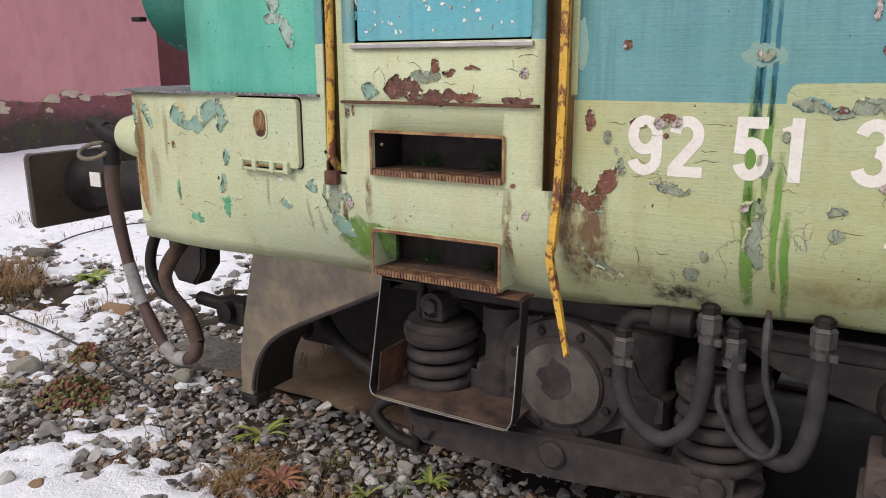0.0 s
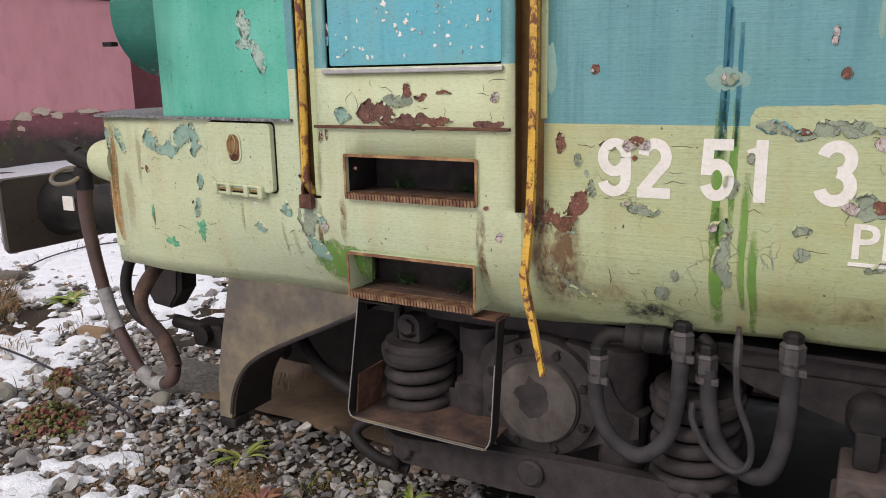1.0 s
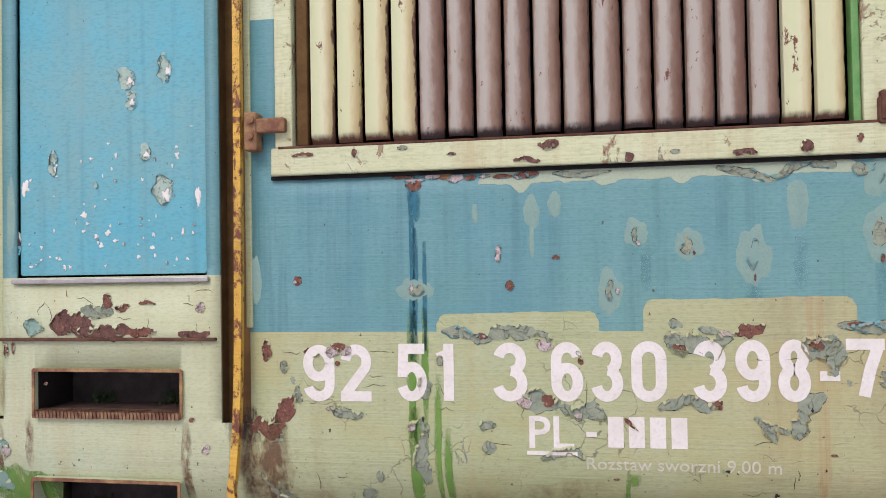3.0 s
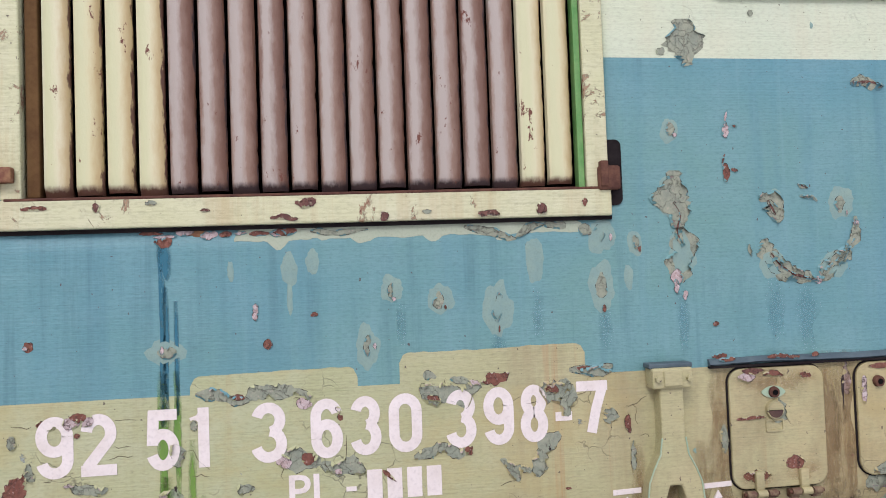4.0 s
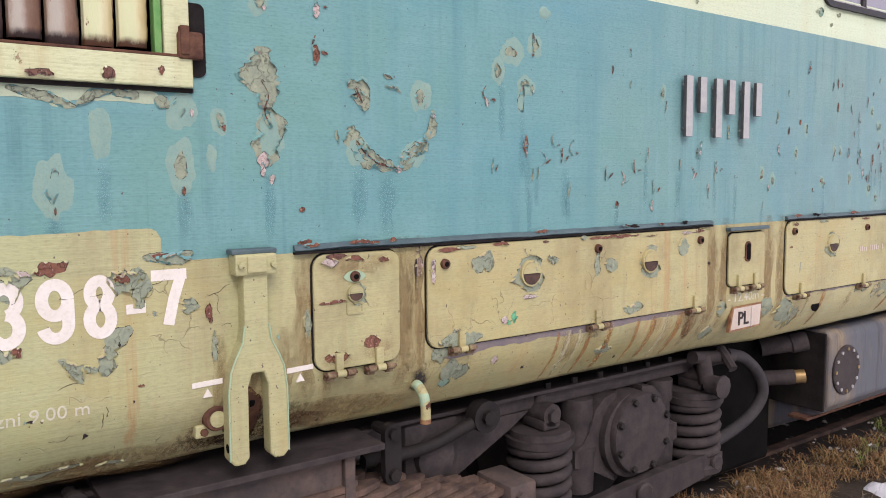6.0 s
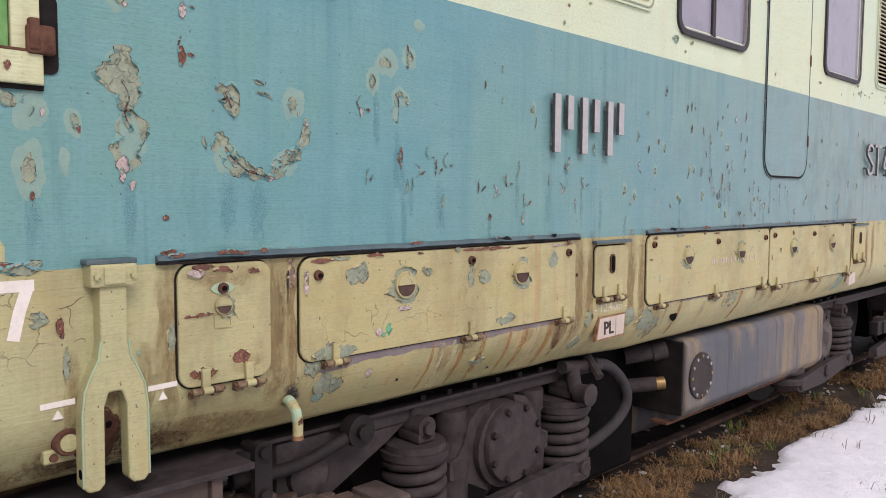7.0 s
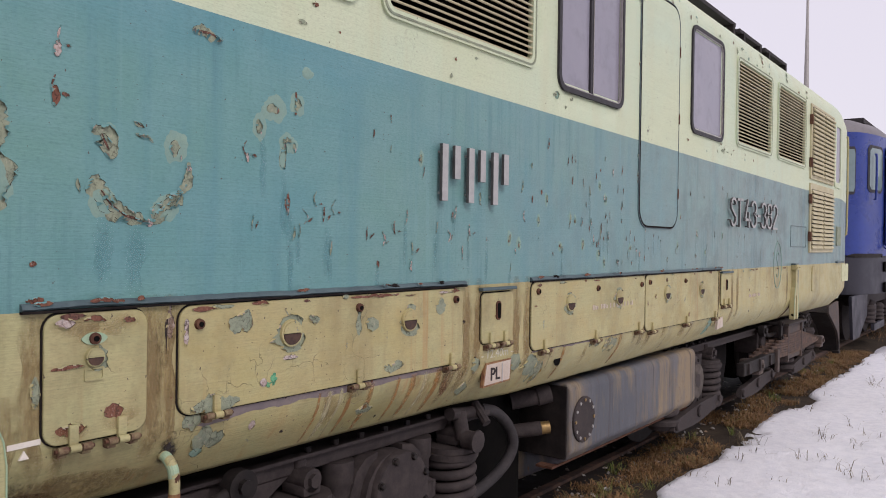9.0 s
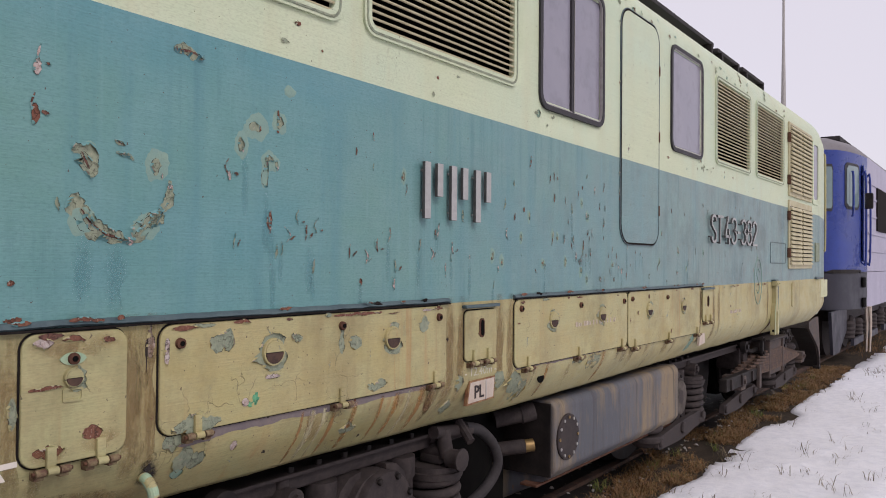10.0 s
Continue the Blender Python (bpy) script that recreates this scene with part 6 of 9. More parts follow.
    # the lower skirt
    for line, w in (([(-0.10, 1.588), (-0.04, 1.580), (0.05, 1.562)], 0.032), ([(0.045, 1.565), (0.10, 1.592), (0.18, 1.586), (0.228, 1.560)], 0.055), ([(0.548, 1.575), (0.60, 1.545), (0.67, 1.552), (0.735, 1.570)], 0.062), ([(0.56, 1.61), (0.60, 1.60)], 0.03),
                    ([(0.64, 1.595), (0.70, 1.580)], 0.02), ([(0.925, 1.560), (1.000, 1.530), (0.990, 1.462)], 0.055), ([(1.045, 1.600), (1.145, 1.592)], 0.028), ([(0.140, 1.405), (0.20, 1.378), (0.25, 1.370)], 0.060), ([(0.25, 1.366), (0.32, 1.350), (0.378, 1.332)], 0.050), ([(0.525, 1.366), (0.60, 1.384), (0.690, 1.372)], 0.036),
                    ([(0.975, 1.410), (0.930, 1.378), (0.895, 1.285)], 0.055), ([(0.785, 1.345), (0.82, 1.32), (0.84, 1.275)], 0.024), ([(0.84, 1.325), (0.88, 1.30)], 0.020), ([(-0.165, 1.45), (-0.15, 1.385)], 0.045), ([(-0.205, 1.305), (-0.14, 1.298)], 0.036), ([(-0.150, 1.29), (-0.168, 1.21), (-0.150, 1.125)], 0.046),
                    ([(-0.312, 1.146), (-0.285, 1.145)], 0.032), ([(-0.318, 1.10), (-0.345, 1.055)], 0.045), ([(0.010, 1.312), (0.06, 1.310)], 0.034), ([(0.018, 1.24), (0.06, 1.243)], 0.034), ([(-0.445, 1.352), (-0.41, 1.338), (-0.345, 1.338)], 0.028), ([(0.19, 1.212), (0.265, 1.238), (0.315, 1.216)], 0.028), ([(-0.56, 1.42), (-0.545, 1.37)], 0.035)):
        peel(line, w, PATCH, jag=0.6, curl=1.1)
    for line, w in (([(0.0, 1.574), (0.04, 1.573)], 0.016), ([(0.735, 1.576), (0.79, 1.592), (0.822, 1.605)], 0.030), ([(0.93, 1.55), (0.975, 1.54)], 0.026), ([(-0.556, 1.40), (-0.590, 1.352), (-0.640, 1.305)], 0.040), ([(0.30, 1.53), (0.315, 1.49)], 0.03), ([(-0.445, 1.545), (-0.40, 1.545)], 0.026), ([(0.20, 1.40), (0.225, 1.37)], 0.028), ([(0.57, 1.545), (0.61, 1.53)], 0.02), ([(0.68, 1.385), (0.70, 1.365)], 0.02), ([(0.43, 1.335), (0.47, 1.30)], 0.016)):
        peel(line, w, RUST_SPOT, "bare_spot", jag=0.7)
    for line, w in (([(0.185, 1.552), (0.23, 1.540)], 0.022), ([(0.135, 1.40), (0.155, 1.36)], 0.030), ([(-0.40, 1.540), (-0.385, 1.52)], 0.026), ([(-0.465, 1.35), (-0.43, 1.352)], 0.018), ([(0.70, 1.585), (0.73, 1.572)], 0.016), ([(-0.205, 1.31), (-0.185, 1.295)], 0.02), ([(0.29, 1.345), (0.31, 1.335)], 0.016)):
        peel(line, w, FLAKE, "bare_spot", jag=0.7)
    for line in ([(-0.691, 1.164), (-0.643, 1.085), (-0.568, 1.018)], [(-0.63, 1.12), (-0.60, 1.07), (-0.545, 1.04)], [(0.60, 1.02), (0.72, 1.01), (0.85, 1.02)], [(0.885, 1.0), (0.97, 1.005)]):
        peel(line, 0.014, PATCH, jag=0.9, curl=1.8)
    for x, z, w, h, m in ((0.965, 1.55, 0.10, 0.08, PATCH), (1.08, 1.602, 0.14, 0.03, PATCH), (1.07, 1.605, 0.07, 0.018, RUST_SPOT), (0.965, 1.555, 0.06, 0.03, RUST_SPOT), (1.13, 1.455, 0.035, 0.05, PATCH), (1.195, 1.43, 0.02, 0.065, RUST_SPOT), (1.205, 1.33, 0.022, 0.09, PATCH), (1.50, 1.36, 0.02, 0.09, PATCH), (-0.1, 1.5, 0.03, 0.03, PATCH),
                          (-0.66, 1.53, 0.03, 0.07, RUST_SPOT), (-0.60, 1.48, 0.02, 0.04, PATCH), (-0.50, 1.53, 0.07, 0.03, RUST_SPOT), (-0.44, 1.525, 0.045, 0.035, FLAKE)):
        blob(x, z, w, h, m, "bare_spot" if m is not PATCH else "paint_patch", 0.0055, 0.5)
    for x, z, w, h, m in ((2.20, 1.50, 0.10, 0.07, PATCH), (2.55, 1.50, 0.06, 0.04, PATCH), (2.10, 1.235, 0.20, 0.05, PATCH), (2.305, 1.283, 0.022, 0.03, FLAKE), (2.325, 1.272, 0.03, 0.02, TEAL_CHIP), (2.352, 1.292, 0.035, 0.045, TEAL_CHIP), (2.80, 1.47, 0.03, 0.12, PATCH), (2.87, 1.45, 0.06, 0.06, PATCH), (3.35, 1.50, 0.06, 0.08, PATCH),
                          (2.43, 1.36, 0.07, 0.02, FLAKE), (3.02, 1.26, 0.12, 0.04, PATCH), (1.60, 1.245, 0.09, 0.03, RUST_SPOT), (1.73, 1.27, 0.06, 0.05, RUST_SPOT)):
        blob(x, z, w, h, m, "paint_patch", 0.003, 0.45).location.y = -0.012
    for x, z, w, h in ((1.63, 1.545, 0.22, 0.07), (1.69, 1.52, 0.16, 0.09), (1.78, 1.55, 0.12, 0.05), (1.60, 1.235, 0.14, 0.07), (1.735, 1.24, 0.14, 0.08)):
        blob(x, z, w, h, GRIME, "grime_patch", 0.0012, 0.4).location.y = -0.012
    for x, z, w, h, m in ((1.58, 1.55, 0.06, 0.025, FLAKE), (1.67, 1.555, 0.07, 0.02, RUST_SPOT), (1.78, 1.55, 0.04, 0.02, RUST_SPOT), (1.59, 1.42, 0.10, 0.012, RUST_SPOT), (2.05, 1.563, 0.1, 0.015, RUST_SPOT), (2.9, 1.568, 0.3, 0.014, RUST_SPOT), (3.4, 1.565, 0.12, 0.016, FLAKE), (1.98, 1.49, 0.018, 0.09, FLAKE)):
        blob(x, z, w, h, m, "bare_spot", 0.003, 0.5).location.y = -0.012
    for x, z, w, h, m in ((1.93, 1.53, 0.03, 0.11, FLAKE), (1.915, 1.50, 0.012, 0.12, SOOT), (2.10, 1.105, 0.13, 0.08, PATCH), (2.28, 1.13, 0.025, 0.04, FLAKE), (2.9, 1.08, 0.10, 0.05, PATCH), (2.02, 1.185, 0.08, 0.06, PATCH), (2.07, 1.07, 0.05, 0.03, PATCH_AQUA), (3.62, 1.06, 0.09, 0.05, PATCH), (3.45, 1.17, 0.30, 0.18, GRIME), (3.66, 1.18, 0.06, 0.08, PATCH)):
        blob(x, z, w, h, m, "paint_patch", 0.003, 0.45)
    for x, z, w, h, m in ((4.06, 1.15, 0.09, 0.10, PATCH), (4.20, 1.12, 0.12, 0.12, PATCH), (4.32, 1.07, 0.14, 0.13, PATCH), (4.40, 1.40, 0.10, 0.09, PATCH), (5.25, 1.13, 0.2, 0.1, PATCH), (5.9, 1.10, 0.18, 0.15, GRIME), (7.25, 1.10, 0.12, 0.16, PATCH_AQUA), (5.0, 1.16, 0.15, 0.05, PATCH), (6.6, 1.10, 0.15, 0.16, GRIME)):
        blob(x, z, w, h, m, "paint_patch", 0.0145 if z > 1.3 else 0.003, 0.45)
    # green and blue runs under the shutter
    for x, z0, z1, w, m in ((-0.188, 1.50, 2.10, 0.036, DRIP_BLUE), (-0.178, 1.53, 1.90, 0.026, DRIP_BLUE), (-0.150, 1.53, 1.86, 0.022, DRIP_BLUE), (-0.19, 1.18, 1.66, 0.05, DRIP_GREEN), (-0.152, 1.30, 1.66, 0.036, DRIP_GREEN), (-0.185, 0.97, 1.36, 0.06, DRIP_GREEN),
                            (-0.115, 1.05, 1.46, 0.032, DRIP_GREEN), (-0.085, 0.96, 1.30, 0.04, DRIP_GREEN), (0.44, 1.0, 1.19, 0.022, DRIP_GREEN), (2.69, 1.03, 1.20, 0.09, GRIME), (2.90, 1.03, 1.2, 0.05, GRIME), (3.30, 1.02, 1.21, 0.10, GRIME)):
        run(x, z0, z1, w, m)
    for x, z0, z1, w, m in ((3.45, 1.02, 1.21, 0.12, GRIME), (4.9, 1.03, 1.18, 0.1, GRIME), (4.35, 1.0, 1.2, 0.12, GRIME), (-1.60, 1.02, 1.30, 0.05, SMEAR), (-0.93, 1.0, 1.33, 0.06, SMEAR), (-1.49, 1.12, 1.33, 0.05, SMEAR), (-2.90, 1.0, 1.56, 0.09, RUN_ORANGE), (-2.93, 0.98, 1.3, 0.06, RUN_ORANGE), (-0.03, 2.08, 2.17, 0.05, SMEAR), (1.345, 1.0, 1.17, 0.06, SMEAR)):
        run(x, z0, z1, w, m)
    blob(0.455, 1.155, 0.05, 0.04, DRIP_GREEN, "paint_run", 0.0018, 0.22)
    blob(-0.175, 1.97, 0.04, 0.08, DRIP_BLUE, "paint_run", 0.0018, 0.3)
    blob(-0.18, 2.035, 0.05, 0.025, RUST_SPOT, "bare_spot", 0.003, 0.5)
    blob(-0.36, 1.0, 0.26, 0.09, OIL, "oil_stain", 0.002, 0.3)
    blob(-0.72, 1.30, 0.16, 0.16, OIL, "oil_stain", 0.0016, 0.3)
    blob(1.34, 1.03, 0.5, 0.16, OIL, "oil_stain", 0.0014, 0.3)
    # Brown runs along the fork: dirt, and the shade of its edges painted in.
    for x, w in ((1.215, 0.07), (1.425, 0.09), (1.317, 0.10)):
        run(x, 0.98, 1.36, w, EDGE_DIRT, "grime_run")
    blob(1.60, 1.03, 0.7, 0.12, EDGE_DIRT, "grime_run", 0.0014, 0.3)
    blob(0.95, 1.0, 0.8, 0.08, EDGE_DIRT, "grime_run", 0.0014, 0.3)
    blob(1.95, 1.10, 0.10, 0.10, OIL, "oil_stain", 0.0014, 0.3)
    blob(-0.66, 1.17, 0.22, 0.44, SMEAR, "rust_run", 0.002, 0.3)
    blob(-0.655, 1.29, 0.12, 0.06, RUST_SPOT, "bare_spot", 0.0035, 0.5)
    # rust on and above the drip ledge
    for x, z, w, h, m in ((-1.33, 1.607, 0.16, 0.085, SHED), (-1.22, 1.59, 0.18, 0.05, SHED), (-1.10, 1.585, 0.14, 0.035, RUST_SPOT), (-0.90, 1.583, 0.11, 0.03, SHED), (-1.48, 1.605, 0.06, 0.06, PATCH_AQUA), (-0.874, 1.665, 0.03, 0.035, FLAKE), (-1.24, 1.66, 0.12, 0.05, PATCH), (-1.15, 1.67, 0.05, 0.035, RUST_SPOT), (-1.20, 1.69, 0.03, 0.05, RUST_SPOT), (-1.06, 1.68, 0.06, 0.012, RUST_SPOT), (-1.575, 1.53, 0.02, 0.04, RUST_SPOT), (-1.545, 1.535, 0.015, 0.04, RUST_SPOT)):
        blob(x, z, w, h, m, "bare_spot", 0.004, 0.5)
    # the cab corner
    for line, w in (([(-2.62, 1.53), (-2.60, 1.49), (-2.575, 1.44)], 0.085), ([(-2.57, 1.445), (-2.48, 1.446), (-2.40, 1.46)], 0.065), ([(-2.40, 1.46), (-2.385, 1.50), (-2.33, 1.545)], 0.085), ([(-2.31, 1.56), (-2.295, 1.50), (-2.30, 1.42)], 0.060),
                    ([(-2.86, 1.53), (-2.835, 1.475), (-2.80, 1.42)], 0.048), ([(-2.94, 1.53), (-2.93, 1.48), (-2.925, 1.42)], 0.030), ([(-2.28, 1.355), (-2.276, 1.32), (-2.278, 1.285)], 0.030), ([(-2.30, 1.25), (-2.304, 1.21), (-2.312, 1.165)], 0.045)):
        peel(line, w, PATCH_AQUA, jag=0.5, curl=1.2)
    for line, w, m in (([(-1.79, 1.25), (-1.765, 1.235), (-1.735, 1.245)], 0.062, PATCH_AQUA), ([(-1.945, 1.168), (-1.918, 1.163), (-1.885, 1.155)], 0.042, PATCH_AQUA), ([(-1.655, 1.275), (-1.66, 1.22), (-1.655, 1.15)], 0.085, PATCH), ([(-1.655, 1.16), (-1.625, 1.105), (-1.575, 1.062)], 0.065, PATCH_AQUA), ([(-1.62, 1.235), (-1.59, 1.225), (-1.575, 1.195)], 0.045, PATCH_AQUA),
                       ([(-2.652, 1.375), (-2.648, 1.354), (-2.64, 1.335)], 0.020, RUST_SPOT)):
        peel(line, w, m, jag=0.5, curl=1.2)
    blob(-1.545, 1.055, 0.24, 0.16, DRIP_GREEN, "green_smear", 0.0012, 0.4)
    for x, z, w, h, m in ((-2.632, 1.147, 0.028, 0.085, TEAL_CHIP), (-2.296, 1.12, 0.075, 0.06, TEAL_CHIP), (-2.30, 1.085, 0.035, 0.05, TEAL_CHIP), (-2.516, 1.032, 0.075, 0.052, TEAL_CHIP), (-2.627, 1.14, 0.010, 0.05, RUST_SPOT), (-1.578, 1.195, 0.028, 0.04, FLAKE), (-1.665, 1.115, 0.020, 0.035, FLAKE), (-1.935, 1.256, 0.026, 0.016, WHITE), (-0.86, 1.215, 0.03, 0.03, FLAKE), (-0.91, 1.31, 0.02, 0.018, RUST_SPOT)):
        blob(x, z, w, h, m, "paint_patch", 0.003, 0.4)
    for x, z0, z1, w in ((-2.935, 0.98, 1.57, 0.05), (-2.90, 1.15, 1.57, 0.04), (-2.80, 1.02, 1.40, 0.05), (-2.70, 1.25, 1.57, 0.03), (-1.73, 1.02, 1.20, 0.022), (-1.79, 1.04, 1.21, 0.015), (-2.02, 1.12, 1.285, 0.02), (-1.585, 1.30, 1.52, 0.02)):
        run(x, z0, z1, w * 1.8, GRIME, "grime_run")
    for line, w in (([(-1.945, 1.99), (-1.935, 1.93), (-1.93, 1.885)], 0.075), ([(-1.985, 1.862), (-1.93, 1.865), (-1.88, 1.862)], 0.050), ([(-1.885, 1.86), (-1.860, 1.81), (-1.842, 1.755)], 0.062)):
        peel(line, w, PRIMER_PALE, jag=0.45, curl=1.3)
    # thin rust water and dirt below the flaps and beside them
    grime = random.Random(21)
    for x0, x1, count in ((1.52, 1.83, 3), (1.95, 3.56, 8), (3.70, 4.02, 2), (4.18, 5.76, 8), (5.77, 7.38, 8), (7.45, 7.78, 3), (8.0, 9.8, 6)):
        for i in range(count // 2):
            run(grime.uniform(x0, x1), 1.19 - grime.uniform(0.08, 0.20), 1.21, grime.uniform(0.03, 0.10), GRIME, "grime_run")
        for x in (x0 - 0.03, x1 + 0.03):
            run(x, 1.08, 1.62, 0.13, EDGE_DIRT, "grime_run")
        for i in range(int((x1 - x0) * 5)):
            edge = grime.random() < 0.7
            b = blob(grime.uniform(x0 + 0.03, x1 - 0.03), grime.uniform(1.562, 1.574) if edge else grime.uniform(1.23, 1.55), grime.uniform(0.02, 0.09) if edge else grime.uniform(0.012, 0.03), grime.uniform(0.010, 0.018) if edge else grime.uniform(0.012, 0.04), grime.choice((RUST_SPOT, SHED, RUST_SPOT, PATCH)), "bare_spot")
            b.location.y = -0.0125
    # Ragged strips that paint the flaps' shade, with rust, on the skirt.
    for x0, x1, deep in ((1.99, 3.50, 0.030), (4.22, 5.72, 0.022), (5.80, 7.33, 0.016)):
        bm = bmesh.new()
        rows = []
        for i in range(61):
            x = x0 + (x1 - x0) * i / 60
            low = 1.205 - deep * (1 - 0.55 * i / 60) * (1 + 0.8 * noise.noise((x * 5, 3, 1)) + 0.35 * noise.noise((x * 21, 3, 4)))
            rows.append([bm.verts.new(on_side(x, z, 0.0009)) for z in (1.222, low)])
        for p, q in zip(rows, rows[1:]):
            bm.faces.new((p[0], p[1], q[1], q[0]))
        part("flap_shade_band", bm, FLAP_SHADE, loco, "purple-grey band of painted shade and rust under the flap")
    for x, w, m in ((2.66, 0.05, RUN_PALE), (2.72, 0.03, RUN_PALE), (2.78, 0.04, RUN_ORANGE), (2.90, 0.05, RUN_ORANGE), (3.08, 0.04, RUN_ORANGE), (3.18, 0.06, RUN_ORANGE), (3.27, 0.03, RUN_PALE), (3.36, 0.07, RUN_ORANGE), (2.60, 0.03, RUN_ORANGE), (4.6, 0.05, RUN_ORANGE), (5.4, 0.07, RUN_ORANGE), (6.3, 0.06, RUN_PALE), (3.45, 0.10, SMEAR)):
        run(x, 0.98, 1.20, w, m, "rust_run")
    for i in range(8):
        blob(grime.uniform(-0.7, 1.4), grime.uniform(0.98, 1.12), grime.uniform(0.15, 0.4), grime.uniform(0.06, 0.16), GRIME, "grime_run", 0.002, 0.4)
    # thin cracks
    line = random.Random(31)
    for i in range(64):
        if i < 34:
            x, z = line.uniform(-0.62, 1.3), line.uniform(1.05, 1.56)
        elif i < 50:
            x, z = line.uniform(-2.75, -1.7), line.uniform(1.02, 1.5)
        else:
            x, z = line.uniform(-1.5, -0.85), line.uniform(1.6, 1.74)
        crack(x, z, line.uniform(0.02, 0.09), line.choice((0.0, 0.3, -0.4, 1.5, -1.4, 3.0)))
    # many small slits along the blue band
    rnd = random.Random(3)
    for i in range(150):
        x = rnd.uniform(2.2, 9.6)
        z = rnd.uniform(1.66, 2.35) if i % 3 else rnd.uniform(1.64, 1.98)
        if i > 100:
            x, z = rnd.gauss(5.35, 0.55), rnd.uniform(1.66, 2.15)
        if 5.6 < x < 6.4 and z > 1.9:
            continue
        if i % 7 == 0:
            chip(x, z, rnd.uniform(0.03, 0.05), rnd.uniform(0.05, 0.08))
        else:
            tall, w = rnd.uniform(0.02, 0.07), rnd.uniform(0.005, 0.013)
            lean = rnd.uniform(-0.25, 0.25) * tall
            peel([(x, z), (x + lean + rnd.uniform(-0.4, 0.4) * w, z + tall / 2), (x + lean, z + tall)], w, rnd.choice((SHED, PATCH, RUST_SPOT, FLAKE)), "bare_spot", jag=0.75, curl=1.7, step=0.006)
            if i % 3 == 0:
                run(x, z - rnd.uniform(0.08, 0.25), z + 0.01, rnd.uniform(0.02, 0.05), WASH_BLUE, "washed_run")
    for x, z0, z1, w in ((1.39, 1.62, 1.84, 0.06), (1.70, 1.66, 1.86, 0.10), (1.80, 1.62, 1.84, 0.12), (1.13, 1.65, 1.80, 0.07), (2.40, 1.80, 2.05, 0.05), (2.30, 1.95, 2.18, 0.05), (0.92, 1.70, 1.86, 0.06), (0.79, 1.62, 1.72, 0.07), (2.62, 1.66, 1.85, 0.07), (0.50, 1.70, 1.83, 0.05)):
        run(x, z0, z1, w, WASH_BLUE, "washed_run")
    for x, z in ((1.56, 2.34), (1.55, 2.20), (2.23, 2.09), (2.56, 1.93), (2.60, 1.87), (2.50, 1.86), (2.66, 1.90), (2.25, 1.83), (2.85, 1.80), (2.95, 1.78), (3.03, 1.83), (3.15, 1.74), (3.60, 1.83), (3.42, 1.80)):
        peel([(x, z), (x + rnd.uniform(-0.02, 0.02), z + 0.03), (x + rnd.uniform(-0.012, 0.012), z + 0.06)], rnd.uniform(0.007, 0.012), rnd.choice((SHED, FLAKE, PATCH)), "bare_spot", jag=0.85, curl=1.8, step=0.005)
        peel([(x + 0.02, z + 0.01), (x + rnd.uniform(0.03, 0.05), z + rnd.uniform(0.0, 0.04))], 0.008, SHED, "bare_spot", jag=0.85, curl=1.8, step=0.005)
    # cracks and specks on the cream band above and the skirt
    for i in range(46):
        x = rnd.uniform(1.3, 9.5)
        blob(x, rnd.choice((rnd.uniform(2.58, 2.72), rnd.uniform(3.62, 3.72))), rnd.uniform(0.01, 0.05), rnd.uniform(0.01, 0.03), rnd.choice((RUST_SPOT, PATCH_PALE, PATCH)), "bare_spot", 0.003, 0.5)
    for i in range(60):
        blob(rnd.uniform(-2.7, 9), rnd.uniform(1.0, 1.55), rnd.uniform(0.006, 0.02), rnd.uniform(0.006, 0.018), rnd.choice((RUST_SPOT, SOOT, PATCH_AQUA)), "bare_spot", 0.003, 0.5)


paint_damage()


# -- running gear --
def coil_spring():
    bm = bmesh.new()
    turns, seg = 5.0, 20
    pts = [(0.122 * math.cos(a * 2 * math.pi / seg), 0.122 * math.sin(a * 2 * math.pi / seg), 0.02 + 0.305 * a / (seg * turns)) for a in range(int(seg * turns) + 1)]
    tube(bm, pts, 0.027, 10, 0)
    lathe(bm, [(0.06, 0.0), (0.06, 0.32)], (0, 0, 0))
    lathe(bm, [(0.10, 0.316), (0.154, 0.318), (0.156, 0.350), (0.141, 0.352), (0.138, 0.380), (0.04, 0.382)], (0, 0, 0), "Z", 32)
    lathe(bm, [(0.10, -0.09), (0.12, -0.06), (0.155, -0.04), (0.158, -0.008), (0.146, 0.006), (0.1, 0.012)], (0, 0, 0), "Z", 28)
    box(bm, -0.05, 0.05, -0.085, 0.06, 0.385, 0.435, 0.012)
    rod(bm, (0, -0.085, 0.45), (0, 0.06, 0.45), 0.050, 24)
    rod(bm, (0, -0.105, 0.45), (0, -0.085, 0.45), 0.030, 6)
    rod(bm, (0, 0, 0.42), (0, 0, 0.53), 0.03, 12)
    return bm


def axle_box(x, rim=1.0):
    bm = bmesh.new()
    lathe(bm, [(0.165, 0.10), (0.17, 0.088), (0.20 * rim, 0.082), (0.222 * rim, 0.07), (0.226 * rim, 0.0), (0.20, -0.05), (0.10, -0.10)], (x, 0.26, 0.592), "Y", 40)
    # arms that reach to the springs
    for s in (-1, 1):
        out = [(0.09, 0.215), (0.17, 0.20), (0.23, 0.15), (0.27, 0.05), (0.31, 0.0), (0.36, -0.02), (0.36, -0.10), (0.30, -0.12), (0.22, -0.15), (0.10, -0.215)]
        pts = [(x + s * a, 0.592 + b) for a, b in out]
        plate(bm, pts if s < 0 else pts[::-1], 0.225, 0.34)
    return bm


